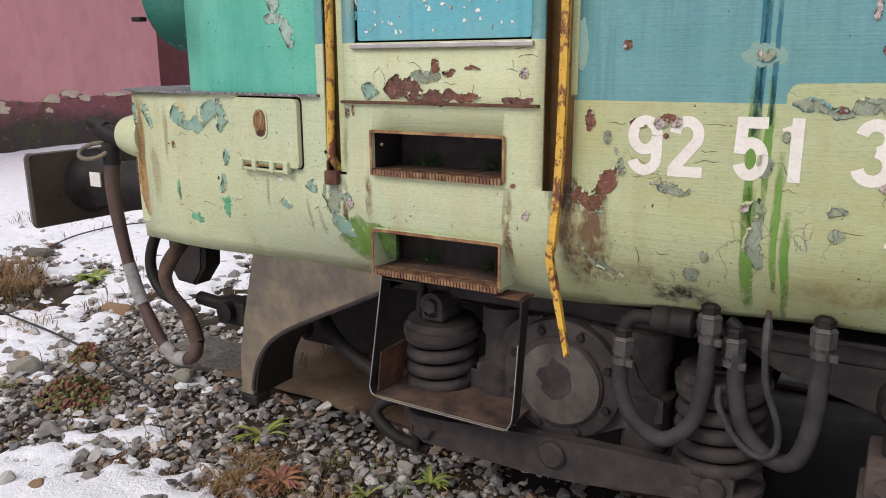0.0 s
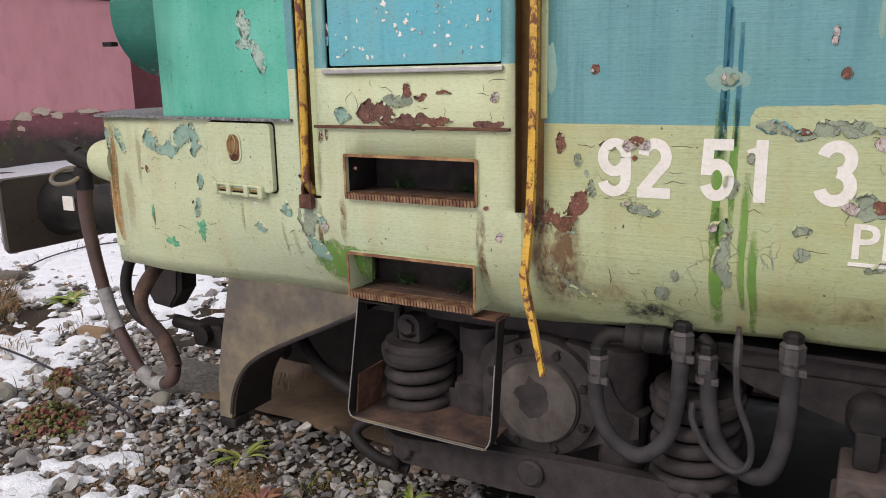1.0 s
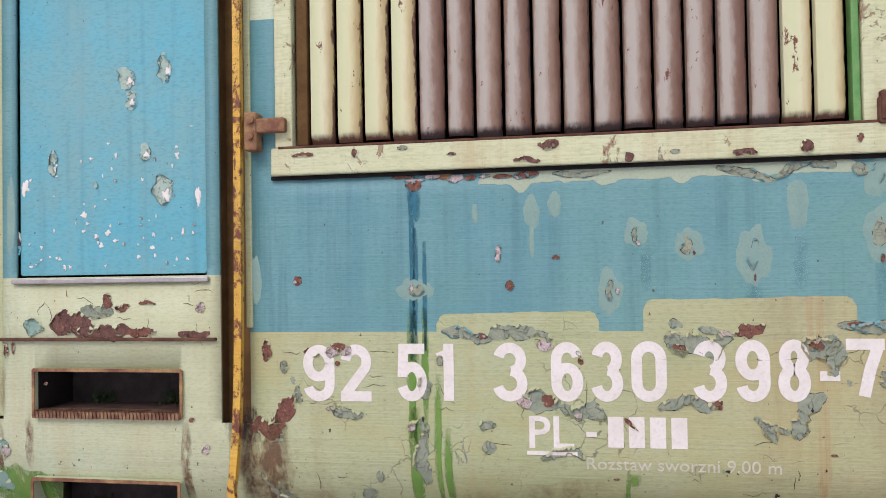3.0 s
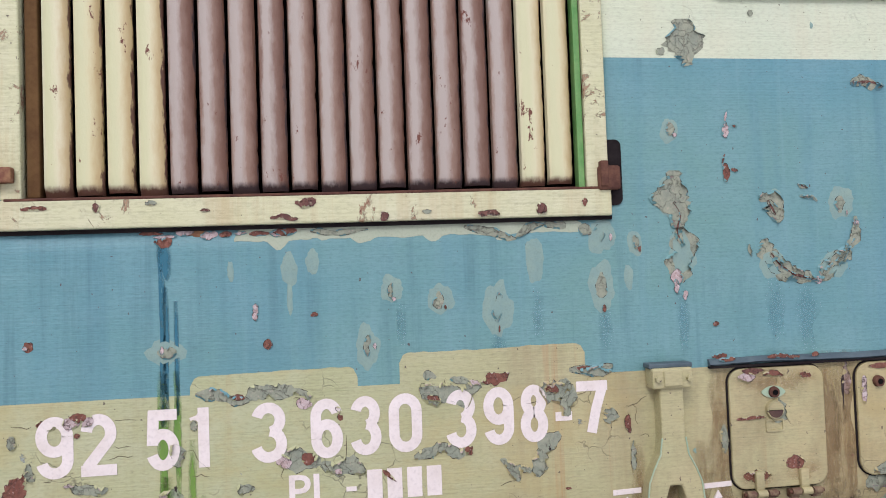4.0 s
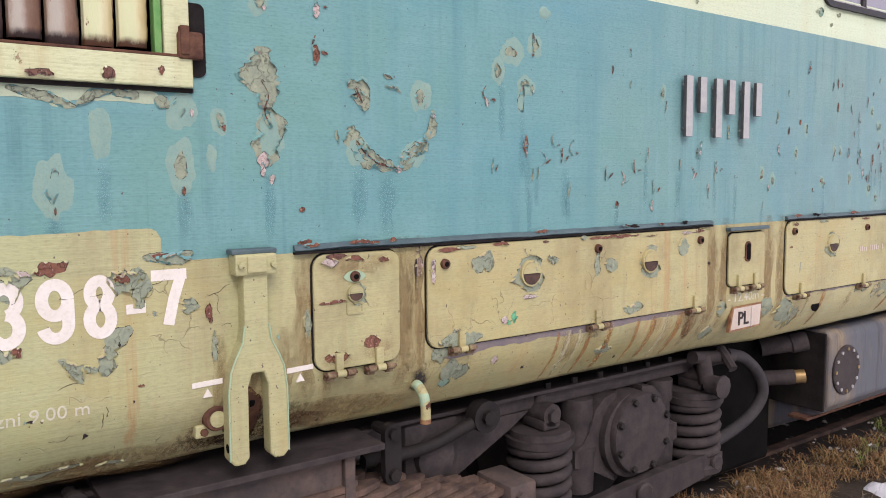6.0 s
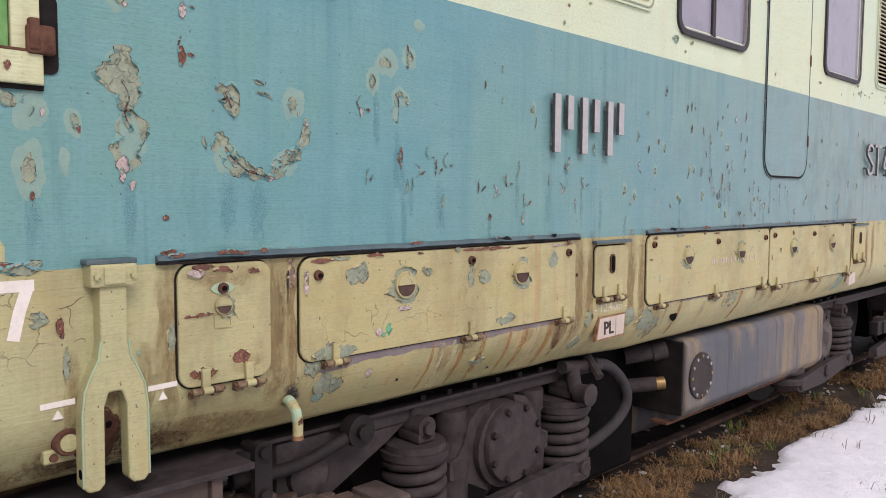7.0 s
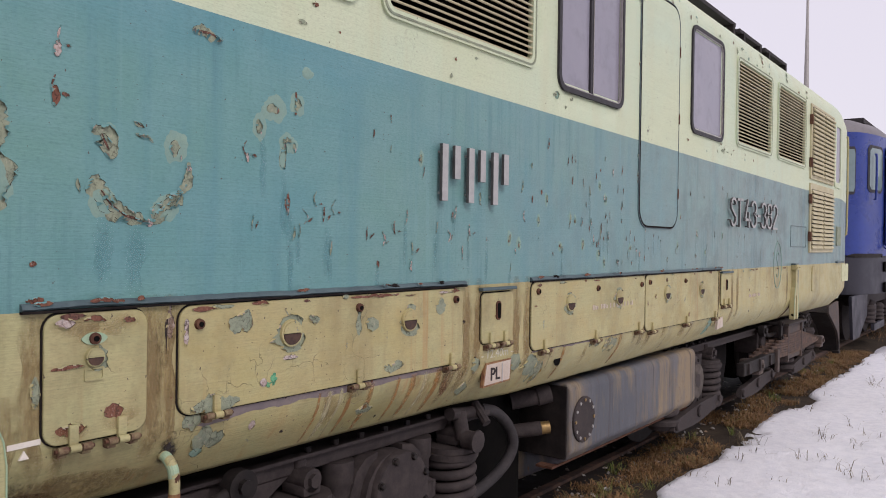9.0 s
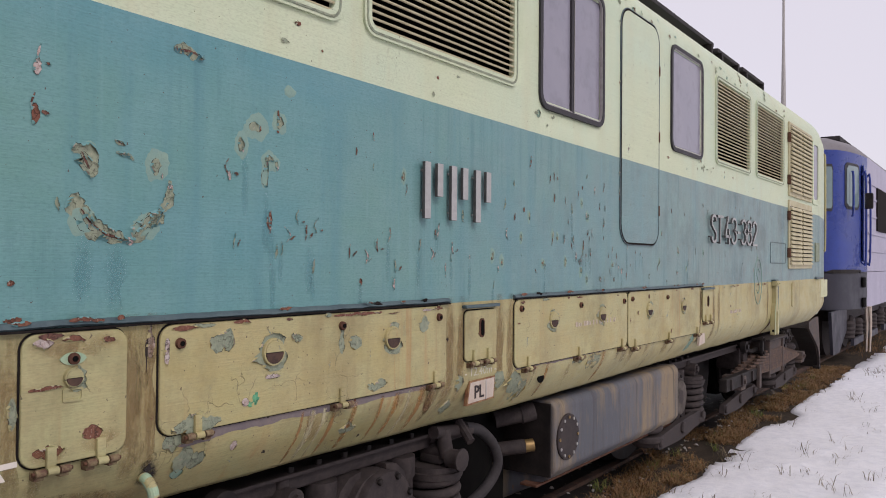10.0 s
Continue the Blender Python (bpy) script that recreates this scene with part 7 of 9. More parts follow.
def build_bogie(axles, mid, leaf, between=()):
    """axles: the sprung axle centres; mid: the bolster; leaf: half the length of its leaf springs; between: axles of which the bar alone shows."""
    first, last = axles[0], axles[-1]
    bm = bmesh.new()
    x0, x1 = first - 0.85, last + 0.85
    box(bm, x0, x1, 0.27, 0.40, 0.80, 0.875, 0.01)
    box(bm, x0, x1, 0.235, 0.29, 0.868, 0.885, 0.004)
    if not between:
        plate(bm, [(first + 0.60, 0.80), (mid - 0.55, 0.80), (mid - 0.55, 0.60), (mid - 0.95, 0.60), (first + 0.7, 0.74)][::-1], 0.27, 0.33)
        plate(bm, [(last - 0.60, 0.80), (mid + 0.55, 0.80), (mid + 0.55, 0.60), (mid + 0.95, 0.60), (last - 0.7, 0.74)], 0.27, 0.33)
    frame_ob = part("bogie", bm, DARK, loco, "sooty steel bogie frame under the body")
    spring_mesh = None
    for x in (first, last):
        for s in (-0.54, 0.54):
            if spring_mesh is None:
                sp = part("coil_spring", coil_spring(), DARK, frame_ob, "stout sooty coil spring", True)
                spring_mesh = sp.data
            else:
                sp = new("coil_spring", spring_mesh)
                sp.parent = frame_ob
            sp.location = (x + s, 0.27, 0.335)
        part("axle_box", axle_box(x, 0.93 if x == last else 1.0), DARK, frame_ob, "round axle box with a bolted flange", True)
        if x == last:
            part("axle_cover", lathe(bmesh.new(), [(0.165, 0.012), (0.188, 0.008), (0.195, -0.004), (0.195, -0.03)], (x + 0.01, 0.155, 0.605), "Y", 40), DARK, frame_ob, "flat sooty axle cover", True)
            around, hub = 0.172, (x + 0.01, 0.148, 0.605)
        else:
            part("axle_cover", lathe(bmesh.new(), [(0.135, 0.014), (0.150, 0.010), (0.155, -0.01)], (x + 0.008, 0.160, 0.590), "Y", 36), DUSTY, frame_ob, "dusty round axle cover", True)
            wet = [(x + 0.062 * math.cos(a * 0.3) * (1 + 0.5 * noise.noise((math.cos(a * 0.3) * 2 + x, math.sin(a * 0.3) * 2, 1))), 0.60 + 0.066 * math.sin(a * 0.3) * (1 + 0.6 * noise.noise((math.cos(a * 0.3) * 2, math.sin(a * 0.3) * 2, x)))) for a in range(21)]
            part("wet_patch", plate(bmesh.new(), wet, 0.1445, 0.15), DARK, frame_ob, "dark wet patch")
            around, hub = 0.19, (x, 0.185, 0.592)
        for i in range(8):
            a = radians(22 + 45 * i)
            bx, bz = hub[0] + around * math.cos(a), hub[2] + around * math.sin(a)
            bm = lathe(bmesh.new(), [(0.012, 0.022), (0.016, 0.018), (0.016, 0.0)], (bx, hub[1], bz), "Y", 6)
            lathe(bm, [(0.022, 0.004), (0.022, 0.0)], (bx, hub[1], bz), "Y", 12)
            part("bolt", bm, GREASE, frame_ob)
        for s in (-0.285, 0.285):
            bm = lathe(bmesh.new(), [(0.05, 0.34), (0.085, 0.36), (0.09, 0.52), (0.095, 0.545), (0.095, 0.57), (0.07, 0.58), (0.068, 0.68), (0.08, 0.70), (0.08, 0.80)], (x + s, 0.30, 0.0), "Z", 20)
            part("guide_pillar", bm, DARK, frame_ob, "", True)
        # flange bolts along the frame
        for i in range(7):
            bx = x - 0.5 + i / 6
            part("bolt", rod(bmesh.new(), (bx, 0.262, 0.885), (bx, 0.262, 0.91), 0.016, 6), GREASE, frame_ob)
    for x in (*axles, *between):
        out = [(-0.60, 0.255), (-0.55, 0.228), (-0.10, 0.222), (0.10, 0.235), (0.55, 0.295), (0.62, 0.325), (0.62, 0.39), (0.58, 0.41), (0.50, 0.405), (0.10, 0.392), (-0.10, 0.378), (-0.50, 0.338), (-0.58, 0.332)]
        bar = part("equalizer_bar", plate(bmesh.new(), [(x + a, b) for a, b in out], 0.135, 0.185), DARK, frame_ob, "long flat equalizer bar")
        for dx, z, r in ((-0.545, 0.29, 0.04), (0.0, 0.325, 0.05), (0.555, 0.35, 0.042)):
            part("pin", lathe(bmesh.new(), [(r * 0.8, 0.02), (r, 0.012), (r, -0.01)], (x + dx, 0.13, z), "Y", 20), DARK, bar, "", True)
    for x in (first, *(between or (mid,)), last):
        bm = lathe(bmesh.new(), [(0.10, -0.12), (0.12, -0.10), (0.12, -0.02), (0.40, 0.0), (0.52, 0.03), (0.60, 0.04), (0.60, -0.08), (0.63, -0.10), (0.63, -0.13), (0.1, -0.13)], (x, 0.70, 0.57), "Y", 40)
        part("wheel", bm, GREASE, frame_ob, "", True)
    # Black blocks in the motors' place, added to stop light passing underneath.
    for x in (first, *(between or (mid,)), last):
        part("motor_light_block", box(bmesh.new(), x - 0.55, x + 0.55, 0.80, 2.15, 0.08, 0.80, 0.06), BLACK, frame_ob, "black block in the motor's place, added to stop light underneath")
    # bolster with leaf springs under the lifting fork
    top = part("bolster_plate", box(bmesh.new(), mid - 0.45, mid + 0.45, 0.02, 0.55, 0.882, 0.905, 0.003), DARK, frame_ob, "bolster top plate")
    bm = bmesh.new()
    box(bm, mid - 0.31, mid + 0.31, 0.07, 0.4, 0.47, 0.881, 0.006)
    box(bm, mid - 0.35, mid - 0.31, 0.05, 0.4, 0.45, 0.881, 0.004)
    box(bm, mid + 0.31, mid + 0.35, 0.05, 0.4, 0.45, 0.881, 0.004)
    part("bolster_hanger", bm, HANGER, frame_ob, "rust-brown bolster hanger")
    for i in (-1, 0, 1):
        part("hanger_hole", plate(bmesh.new(), rounded(mid + 0.085 * i - 0.022, mid + 0.085 * i + 0.022, 0.60, 0.72, 0.021), 0.066, 0.075), BLACK, frame_ob)
    for y in (0.10, 0.205):
        for i in range(9):
            half = leaf - (leaf - 0.376) / 8 * i
            bm = bmesh.new()
            rows = []
            for j in range(13):
                u = -1 + j / 6
                z = 0.525 + 0.0275 * i + 0.03 * min(1.2, (u * half) ** 2)
                chop = 0.03 if j in (0, 12) else 0.0
                rows.append([bm.verts.new((mid + u * half, y + a, z + b)) for a, b in ((-0.045 + chop, 0), (0.045 - chop, 0), (0.045 - chop, 0.023), (-0.045 + chop, 0.023))])
            for p, q in zip(rows, rows[1:]):
                for j in range(4):
                    k = (j + 1) % 4
                    bm.faces.new((p[j], p[k], q[k], q[j]))
            bm.faces.new(rows[0])
            bm.faces.new(rows[-1][::-1])
            part("leaf", bm, LEAF_STEEL, frame_ob, "" if i else "bottom leaf of the leaf spring")
    # Plain block on the far side, added to keep light out.
    part("far_light_block", box(bmesh.new(), first - 0.85, last + 0.85, 2.55, 2.7, 0.2, 0.9, 0.03), BLACK, frame_ob, "plain black block at the far side, added to keep light out")
    # shackles that hold the ends of the leaf springs
    for s in (-1, 1):
        lx = mid + s * (leaf + 0.02)
        bm = box(bmesh.new(), lx - 0.07, lx + 0.07, 0.035, 0.26, 0.49, 0.60, 0.014)
        box(bm, lx - 0.085, lx + 0.085, 0.05, 0.25, 0.45, 0.49, 0.008)
        rod(bm, (lx - 0.02, 0.015, 0.545), (lx - 0.02, 0.05, 0.545), 0.026, 6)
        part("spring_shackle", bm, HANGER, frame_ob, "rust-brown spring shackle", True)
        bm = box(bmesh.new(), lx - 0.035, lx + 0.035, 0.10, 0.20, 0.60, 0.72, 0.012)
        lathe(bm, [(0.030, 0.03), (0.05, 0.03), (0.065, 0.01), (0.065, -0.06)], (lx, 0.14, 0.745), "Y", 24)
        if s < 0 and not between:
            part("shackle_hanger", bm, GREASE, frame_ob, "round-headed hanger bracket", True)
        else:
            bm.free()
    # swing link and anti-roll arm
    for s in (-1, 1):
        lx = mid + s * 0.52
        bm = plate(bmesh.new(), rounded(lx - 0.034, lx + 0.034, 0.72, 0.945, 0.033), 0.08, 0.11)
        for z in (0.758, 0.908):
            rod(bm, (lx, 0.062, z), (lx, 0.2, z), 0.021, 10)
        part("swing_link", bm, GREASE, frame_ob)
        bm = tube(bmesh.new(), [(mid + s * 0.45, 0.18, 0.79), (mid + s * 0.72, 0.18, 0.785), (mid + s * 0.95, 0.17, 0.845)], 0.026, 10, 5)
        lathe(bm, [(0.035, 0.03), (0.065, 0.03), (0.065, -0.03), (0.035, -0.03)], (mid + s * 1.0, 0.17, 0.863), "Y", 20)
        rod(bm, (mid + s, 0.12, 0.863), (mid + s, 0.25, 0.863), 0.03, 8)
        part("anti_roll_arm", bm, GREASE, frame_ob, "", True)
        box_x = mid + s * 0.80
        bm = box(bmesh.new(), box_x - 0.13, box_x + 0.13, 0.24, 0.5, 0.59, 0.86, 0.02)
        lathe(bm, [(0.05, 0.03), (0.085, 0.02), (0.09, -0.02)], (box_x, 0.23, 0.72), "Y", 24)
        part("brake_cylinder", bm, DARK, frame_ob, "", True)


build_bogie((-0.80, 3.28), 1.345, 1.08)
build_bogie((7.36, 11.30), 10.50, 1.45, (9.22,))
beam = part("brake_beam", box(bmesh.new(), 8.42, 9.62, 0.05, 0.13, 0.50, 0.63, 0.01), GREASE, loco, "sooty steel brake beam")
for x in (8.55, 8.95, 9.35):
    part("beam_rib", box(bmesh.new(), x - 0.012, x + 0.012, 0.03, 0.05, 0.51, 0.62, 0.003), DARK, beam)
part("safety_strap", box(bmesh.new(), 9.58, 9.66, 0.02, 0.06, 0.40, 0.66, 0.008), HANGER, beam)


def hoses():
    def hose(name, pts, r, m, label, seg=12):
        return part(name, tube(bmesh.new(), pts, r, seg, 7), m, loco, label, True)

    def nut(x, y, z, r=0.03, h=0.05, m=GREASE):
        bm = lathe(bmesh.new(), [(r * 0.8, -h * 0.9), (r * 0.85, -h * 0.5), (r, -h * 0.5), (r, h * 0.4), (r * 1.05, h * 0.5), (r * 0.7, h * 0.8)], (x, y, z), "Z", 6)
        part("hose_nut", bm, m, loco)

    hose("air_hose", [(-0.555, 0.10, 0.79), (-0.55, 0.09, 0.66), (-0.50, 0.08, 0.56), (-0.40, 0.07, 0.515), (-0.32, 0.08, 0.58), (-0.290, 0.09, 0.70), (-0.285, 0.10, 0.88)], 0.026, RUBBER, "looped grey rubber air hose")
    hose("air_hose", [(-0.205, 0.13, 0.83), (-0.195, 0.12, 0.70), (-0.16, 0.11, 0.59), (-0.08, 0.10, 0.52), (-0.01, 0.09, 0.535), (0.025, 0.09, 0.66), (0.035, 0.10, 0.90)], 0.027, RUBBER, "looped grey rubber air hose")
    hose("thin_hose", [(-0.120, 0.10, 0.88), (-0.11, 0.09, 0.76), (-0.065, 0.08, 0.64), (-0.065, 0.075, 0.56), (-0.11, 0.07, 0.53), (-0.18, 0.075, 0.57), (-0.235, 0.08, 0.66), (-0.245, 0.1, 0.72)], 0.0105, RUBBER, "thin looped control hose", 8)
    hose("pipe_elbow", [(-0.555, 0.10, 0.80), (-0.552, 0.105, 0.86), (-0.52, 0.115, 0.895), (-0.46, 0.12, 0.90), (-0.27, 0.13, 0.905)], 0.024, GREASE, "dark pipe elbow")
    hose("pipe_elbow", [(-0.205, 0.14, 0.83), (-0.205, 0.15, 0.89), (-0.24, 0.16, 0.92)], 0.02, GREASE, "")
    part("pipe_coupling", lathe(bmesh.new(), [(0.03, -0.47), (0.042, -0.46), (0.042, -0.42), (0.036, -0.41), (0.044, -0.40), (0.044, -0.34), (0.03, -0.33)], (0, 0.12, 0.90), "X", 16), GREASE, loco, "", True)
    for x, y, z in ((-0.552, 0.10, 0.795), (-0.285, 0.10, 0.915), (-0.215, 0.135, 0.84), (0.030, 0.10, 0.925)):
        nut(x, y, z, 0.036, 0.05, NUT)
        nut(x, y, z + 0.042, 0.029, 0.03, GREASE)
        bm = lathe(bmesh.new(), [(0.026, -0.012), (0.032, -0.011), (0.032, 0.011), (0.026, 0.012)], (x, y, z - 0.047), "Z", 16)
        box(bm, x + 0.022, x + 0.045, y - 0.035, y - 0.015, z - 0.058, z - 0.036, 0.003)
        part("hose_clamp", bm, NUT, loco, "grey worm clamp on the hose end")
    nut(-0.120, 0.10, 0.90, 0.013, 0.075, NUT)
    nut(-0.121, 0.10, 0.945, 0.009, 0.05, DARK)
    # brake pipes behind the plough
    hose("brake_pipe", [(-2.25, 0.55, 0.62), (-2.02, 0.40, 0.50), (-1.8, 0.32, 0.42), (-1.45, 0.28, 0.33)], 0.030, GREASE, "dark brake pipe")
    hose("brake_pipe", [(-1.40, 0.25, 0.13), (-1.55, 0.22, 0.17), (-1.66, 0.24, 0.24), (-1.60, 0.28, 0.30), (-1.45, 0.3, 0.32)], 0.026, GREASE, "")
    hose("brake_pipe", [(-1.43, 0.2, 0.15), (-1.43, 0.22, 0.5), (-1.42, 0.25, 0.88)], 0.018, GREASE, "")
    # hose and valves in front of the tank
    hose("air_hose", [(4.0, 0.20, 0.88), (4.15, 0.20, 0.84), (4.29, 0.20, 0.74), (4.35, 0.20, 0.61), (4.26, 0.22, 0.49), (4.04, 0.25, 0.40), (3.80, 0.28, 0.36)], 0.032, RUBBER, "thick black hose before the tank")
    bm = bmesh.new()
    rod(bm, (3.72, 0.2, 0.90), (4.05, 0.2, 0.86), 0.035, 10)
    rod(bm, (3.80, 0.2, 0.90), (3.80, 0.17, 0.76), 0.04, 12)
    lathe(bm, [(0.03, -0.04), (0.05, -0.035), (0.05, 0.03), (0.06, 0.035), (0.06, 0.05), (0.03, 0.055)], (3.80, 0.12, 0.76), "Y", 10)
    rod(bm, (3.95, 0.2, 0.92), (3.92, 0.1, 0.83), 0.025, 8)
    part("air_valve", bm, DARK, loco, "grey air valve with a hose coupling", True)


hoses()


def stirrup():
    """A step hung in one bent flat bar, with a dished tread."""
    path = [(-1.440, 0.935), (-1.475, 0.70), (-1.503, 0.52), (-1.507, 0.475), (-1.485, 0.45), (-1.40, 0.444), (-0.98, 0.440), (-0.925, 0.446), (-0.905, 0.475), (-0.895, 0.55), (-0.872, 0.935)]
    line = smooth_line([(x, 0, z) for x, z in path], 5)
    bm = bmesh.new()
    rows = []
    for i, p in enumerate(line):
        d = (line[min(i + 1, len(line) - 1)] - line[max(i - 1, 0)]).normalized()
        n = Vector((-d.z, 0, d.x)) * 0.004
        rows.append([bm.verts.new((p.x + s * n.x, y, p.z + s * n.z)) for s, y in ((1, 0.0), (-1, 0.0), (-1, 0.055), (1, 0.055))])
    for p, q in zip(rows, rows[1:]):
        for j in range(4):
            k = (j + 1) % 4
            bm.faces.new((p[j], p[k], q[k], q[j]))
    bm.faces.new(rows[0])
    bm.faces.new(rows[-1][::-1])
    g = part("stirrup_step", bm, GREASE, loco, "hanging rusty stirrup step in a bent bar", True)
    part("tread", box(bmesh.new(), -1.485, -0.915, 0.006, 0.25, 0.448, 0.456, 0.002), STEP_WORN, g, "worn rusty tread")
    part("back_lip", box(bmesh.new(), -1.485, -0.90, 0.245, 0.255, 0.45, 0.535, 0.002), DARK, g)
    part("side_gusset", plate(bmesh.new(), [(-1.497, 0.45), (-1.49, 0.45), (-1.47, 0.62), (-1.478, 0.62)], 0.03, 0.20), RUSTY, g)
    part("front_edge", tube(bmesh.new(), [(-1.49, -0.002, 0.452), (-1.2, -0.002, 0.449), (-0.915, -0.002, 0.446)], 0.004, 6, 3), PLOUGH, g)
    for y in (-0.0008, 0.0555):
        part("worn_edge", tube(bmesh.new(), [(p.x, y, p.z) for p in line[::3]], 0.0022, 6, 1), STEEL if y < 0 else RUSTY, g)
    part("foot_bracket", box(bmesh.new(), -1.44, -1.30, 0.0, 0.14, 0.922, 0.93, 0.003), GREASE, g)
    part("foot_bracket", box(bmesh.new(), -0.97, -0.865, 0.0, 0.09, 0.922, 0.93, 0.003), RUSTY, g)


stirrup()


def plough(near, s, coat=None):
    """Folded rail guard plate; near: its outer end, s: direction towards the loco's middle."""
    curve = smooth_line([(0.835, 0, 0.83), (0.60, 0, 0.715), (0.35, 0, 0.595), (0.21, 0, 0.505), (0.125, 0, 0.40), (0.085, 0, 0.30), (0.070, 0, 0.20)], 5)
    low = [(p.x, p.z) for p in curve]
    out = [(0.15, 0.985), (0.50, 0.975), (0.84, 0.94)] + low + [(0.0, 0.19), (0.01, 0.40), (0.05, 0.60)]
    pts = [(near + s * a, b) for a, b in out]
    g = part("rail_guard", plate(bmesh.new(), pts if s < 0 else pts[::-1], 0.15, 0.175), coat or PLOUGH, loco, "folded brown-grey rail guard plate")
    bm = bmesh.new()
    rows = []
    for a, b in low:
        rows.append([bm.verts.new((near + s * a, y, b)) for y in (0.176, 0.42)] + [bm.verts.new((near + s * (a - 0.012), y, b + 0.012)) for y in (0.42, 0.176)])
    for p, q in zip(rows, rows[1:]):
        for j in range(4):
            k = (j + 1) % 4
            bm.faces.new((p[j], p[k], q[k], q[j]))
    part("fold", bm, GREASE, g, "", True)
    part("edge", tube(bmesh.new(), [(near + s * a, 0.15, b) for a, b in low[::4]], 0.010, 6, 3), DARK, g)
    part("shoe", box(bmesh.new(), min(near, near + s * 0.10), max(near, near + s * 0.10), 0.14, 0.24, 0.17, 0.215, 0.010), GREASE, g)


plough(-2.36, 1)
# The far guard's darker coat paints the shade it stands in.
plough(13.75, -1, HANGER)
# Black box added where the gap before the tank lies in shade.
part("void_block", box(bmesh.new(), 4.12, 4.86, 0.46, 2.4, 0.05, 0.93, 0.03), BLACK, loco, "black box added for the shade before the tank")
# Dark block added behind the rail guard to shut out bright ground.
part("brake_beam", box(bmesh.new(), -2.93, -1.45, 1.2, 2.3, 0.03, 0.93, 0.03), GREASE, loco, "black block added to darken the space behind the rail guard")


def fuel_tank():
    bm = bmesh.new()
    prof = [(0.14, 0.905), (0.11, 0.865), (0.11, 0.46), (0.16, 0.40), (0.5, 0.22), (2.4, 0.22), (2.8, 0.46), (2.8, 0.905)]
    ends = [[bm.verts.new((x, y, z)) for y, z in prof] for x in (4.89, 7.19)]
    bm.faces.new(ends[0])
    bm.faces.new(ends[1][::-1])
    for i in range(len(prof)):
        j = (i + 1) % len(prof)
        bm.faces.new((ends[0][i], ends[0][j], ends[1][j], ends[1][i]))
    part("tank_end", box(bmesh.new(), 4.872, 4.887, 0.13, 2.7, 0.42, 0.89, 0.006), GREASE, loco, "sooty end plate of the tank")
    t = part("fuel_tank", bm, TANK, loco, "grey steel fuel tank with rusty run-down streaks")
    bev = t.modifiers.new("edge", "BEVEL")
    bev.width, bev.segments = 0.02, 3
    bm = lathe(bmesh.new(), [(0.145, 0.012), (0.15, 0.008), (0.15, -0.01)], (5.062, 0.108, 0.655), "Y", 32)
    d = part("manhole_cover", bm, DARK, t, "round bolted cover", True)
    for i in range(12):
        a = radians(30 * i)
        part("bolt", lathe(bmesh.new(), [(0.011, 0.018), (0.011, 0.0)], (5.062 + 0.128 * math.cos(a), 0.108, 0.655 + 0.128 * math.sin(a)), "Y", 6), STEEL if i % 3 else BRASS, d)
    bm = rod(bmesh.new(), (4.66, 0.42, 0.79), (4.81, 0.27, 0.83), 0.055, 18)
    rod(bm, (4.78, 0.30, 0.82), (4.845, 0.24, 0.842), 0.062, 18)
    part("filler_neck", bm, DARK, t, "capped filler neck", True)
    bm = rod(bmesh.new(), (4.68, 0.40, 0.60), (4.79, 0.27, 0.62), 0.045, 18)
    part("filler_union", bm, DARK, t, "", True)
    part("union_ring", rod(bmesh.new(), (4.79, 0.27, 0.62), (4.83, 0.23, 0.626), 0.04, 18), BRASS, t, "brass union", True)
    part("bottom_flange", box(bmesh.new(), 4.82, 7.25, 0.20, 0.32, 0.36, 0.375), RUSTY, t)


fuel_tank()
# Black beam added along the middle to block light from the far side.
part("centre_light_block", box(bmesh.new(), -1.9, 13.2, 0.95, 2.0, 0.55, 0.93, 0.02), BLACK, loco, "black beam added to stop light passing underneath")


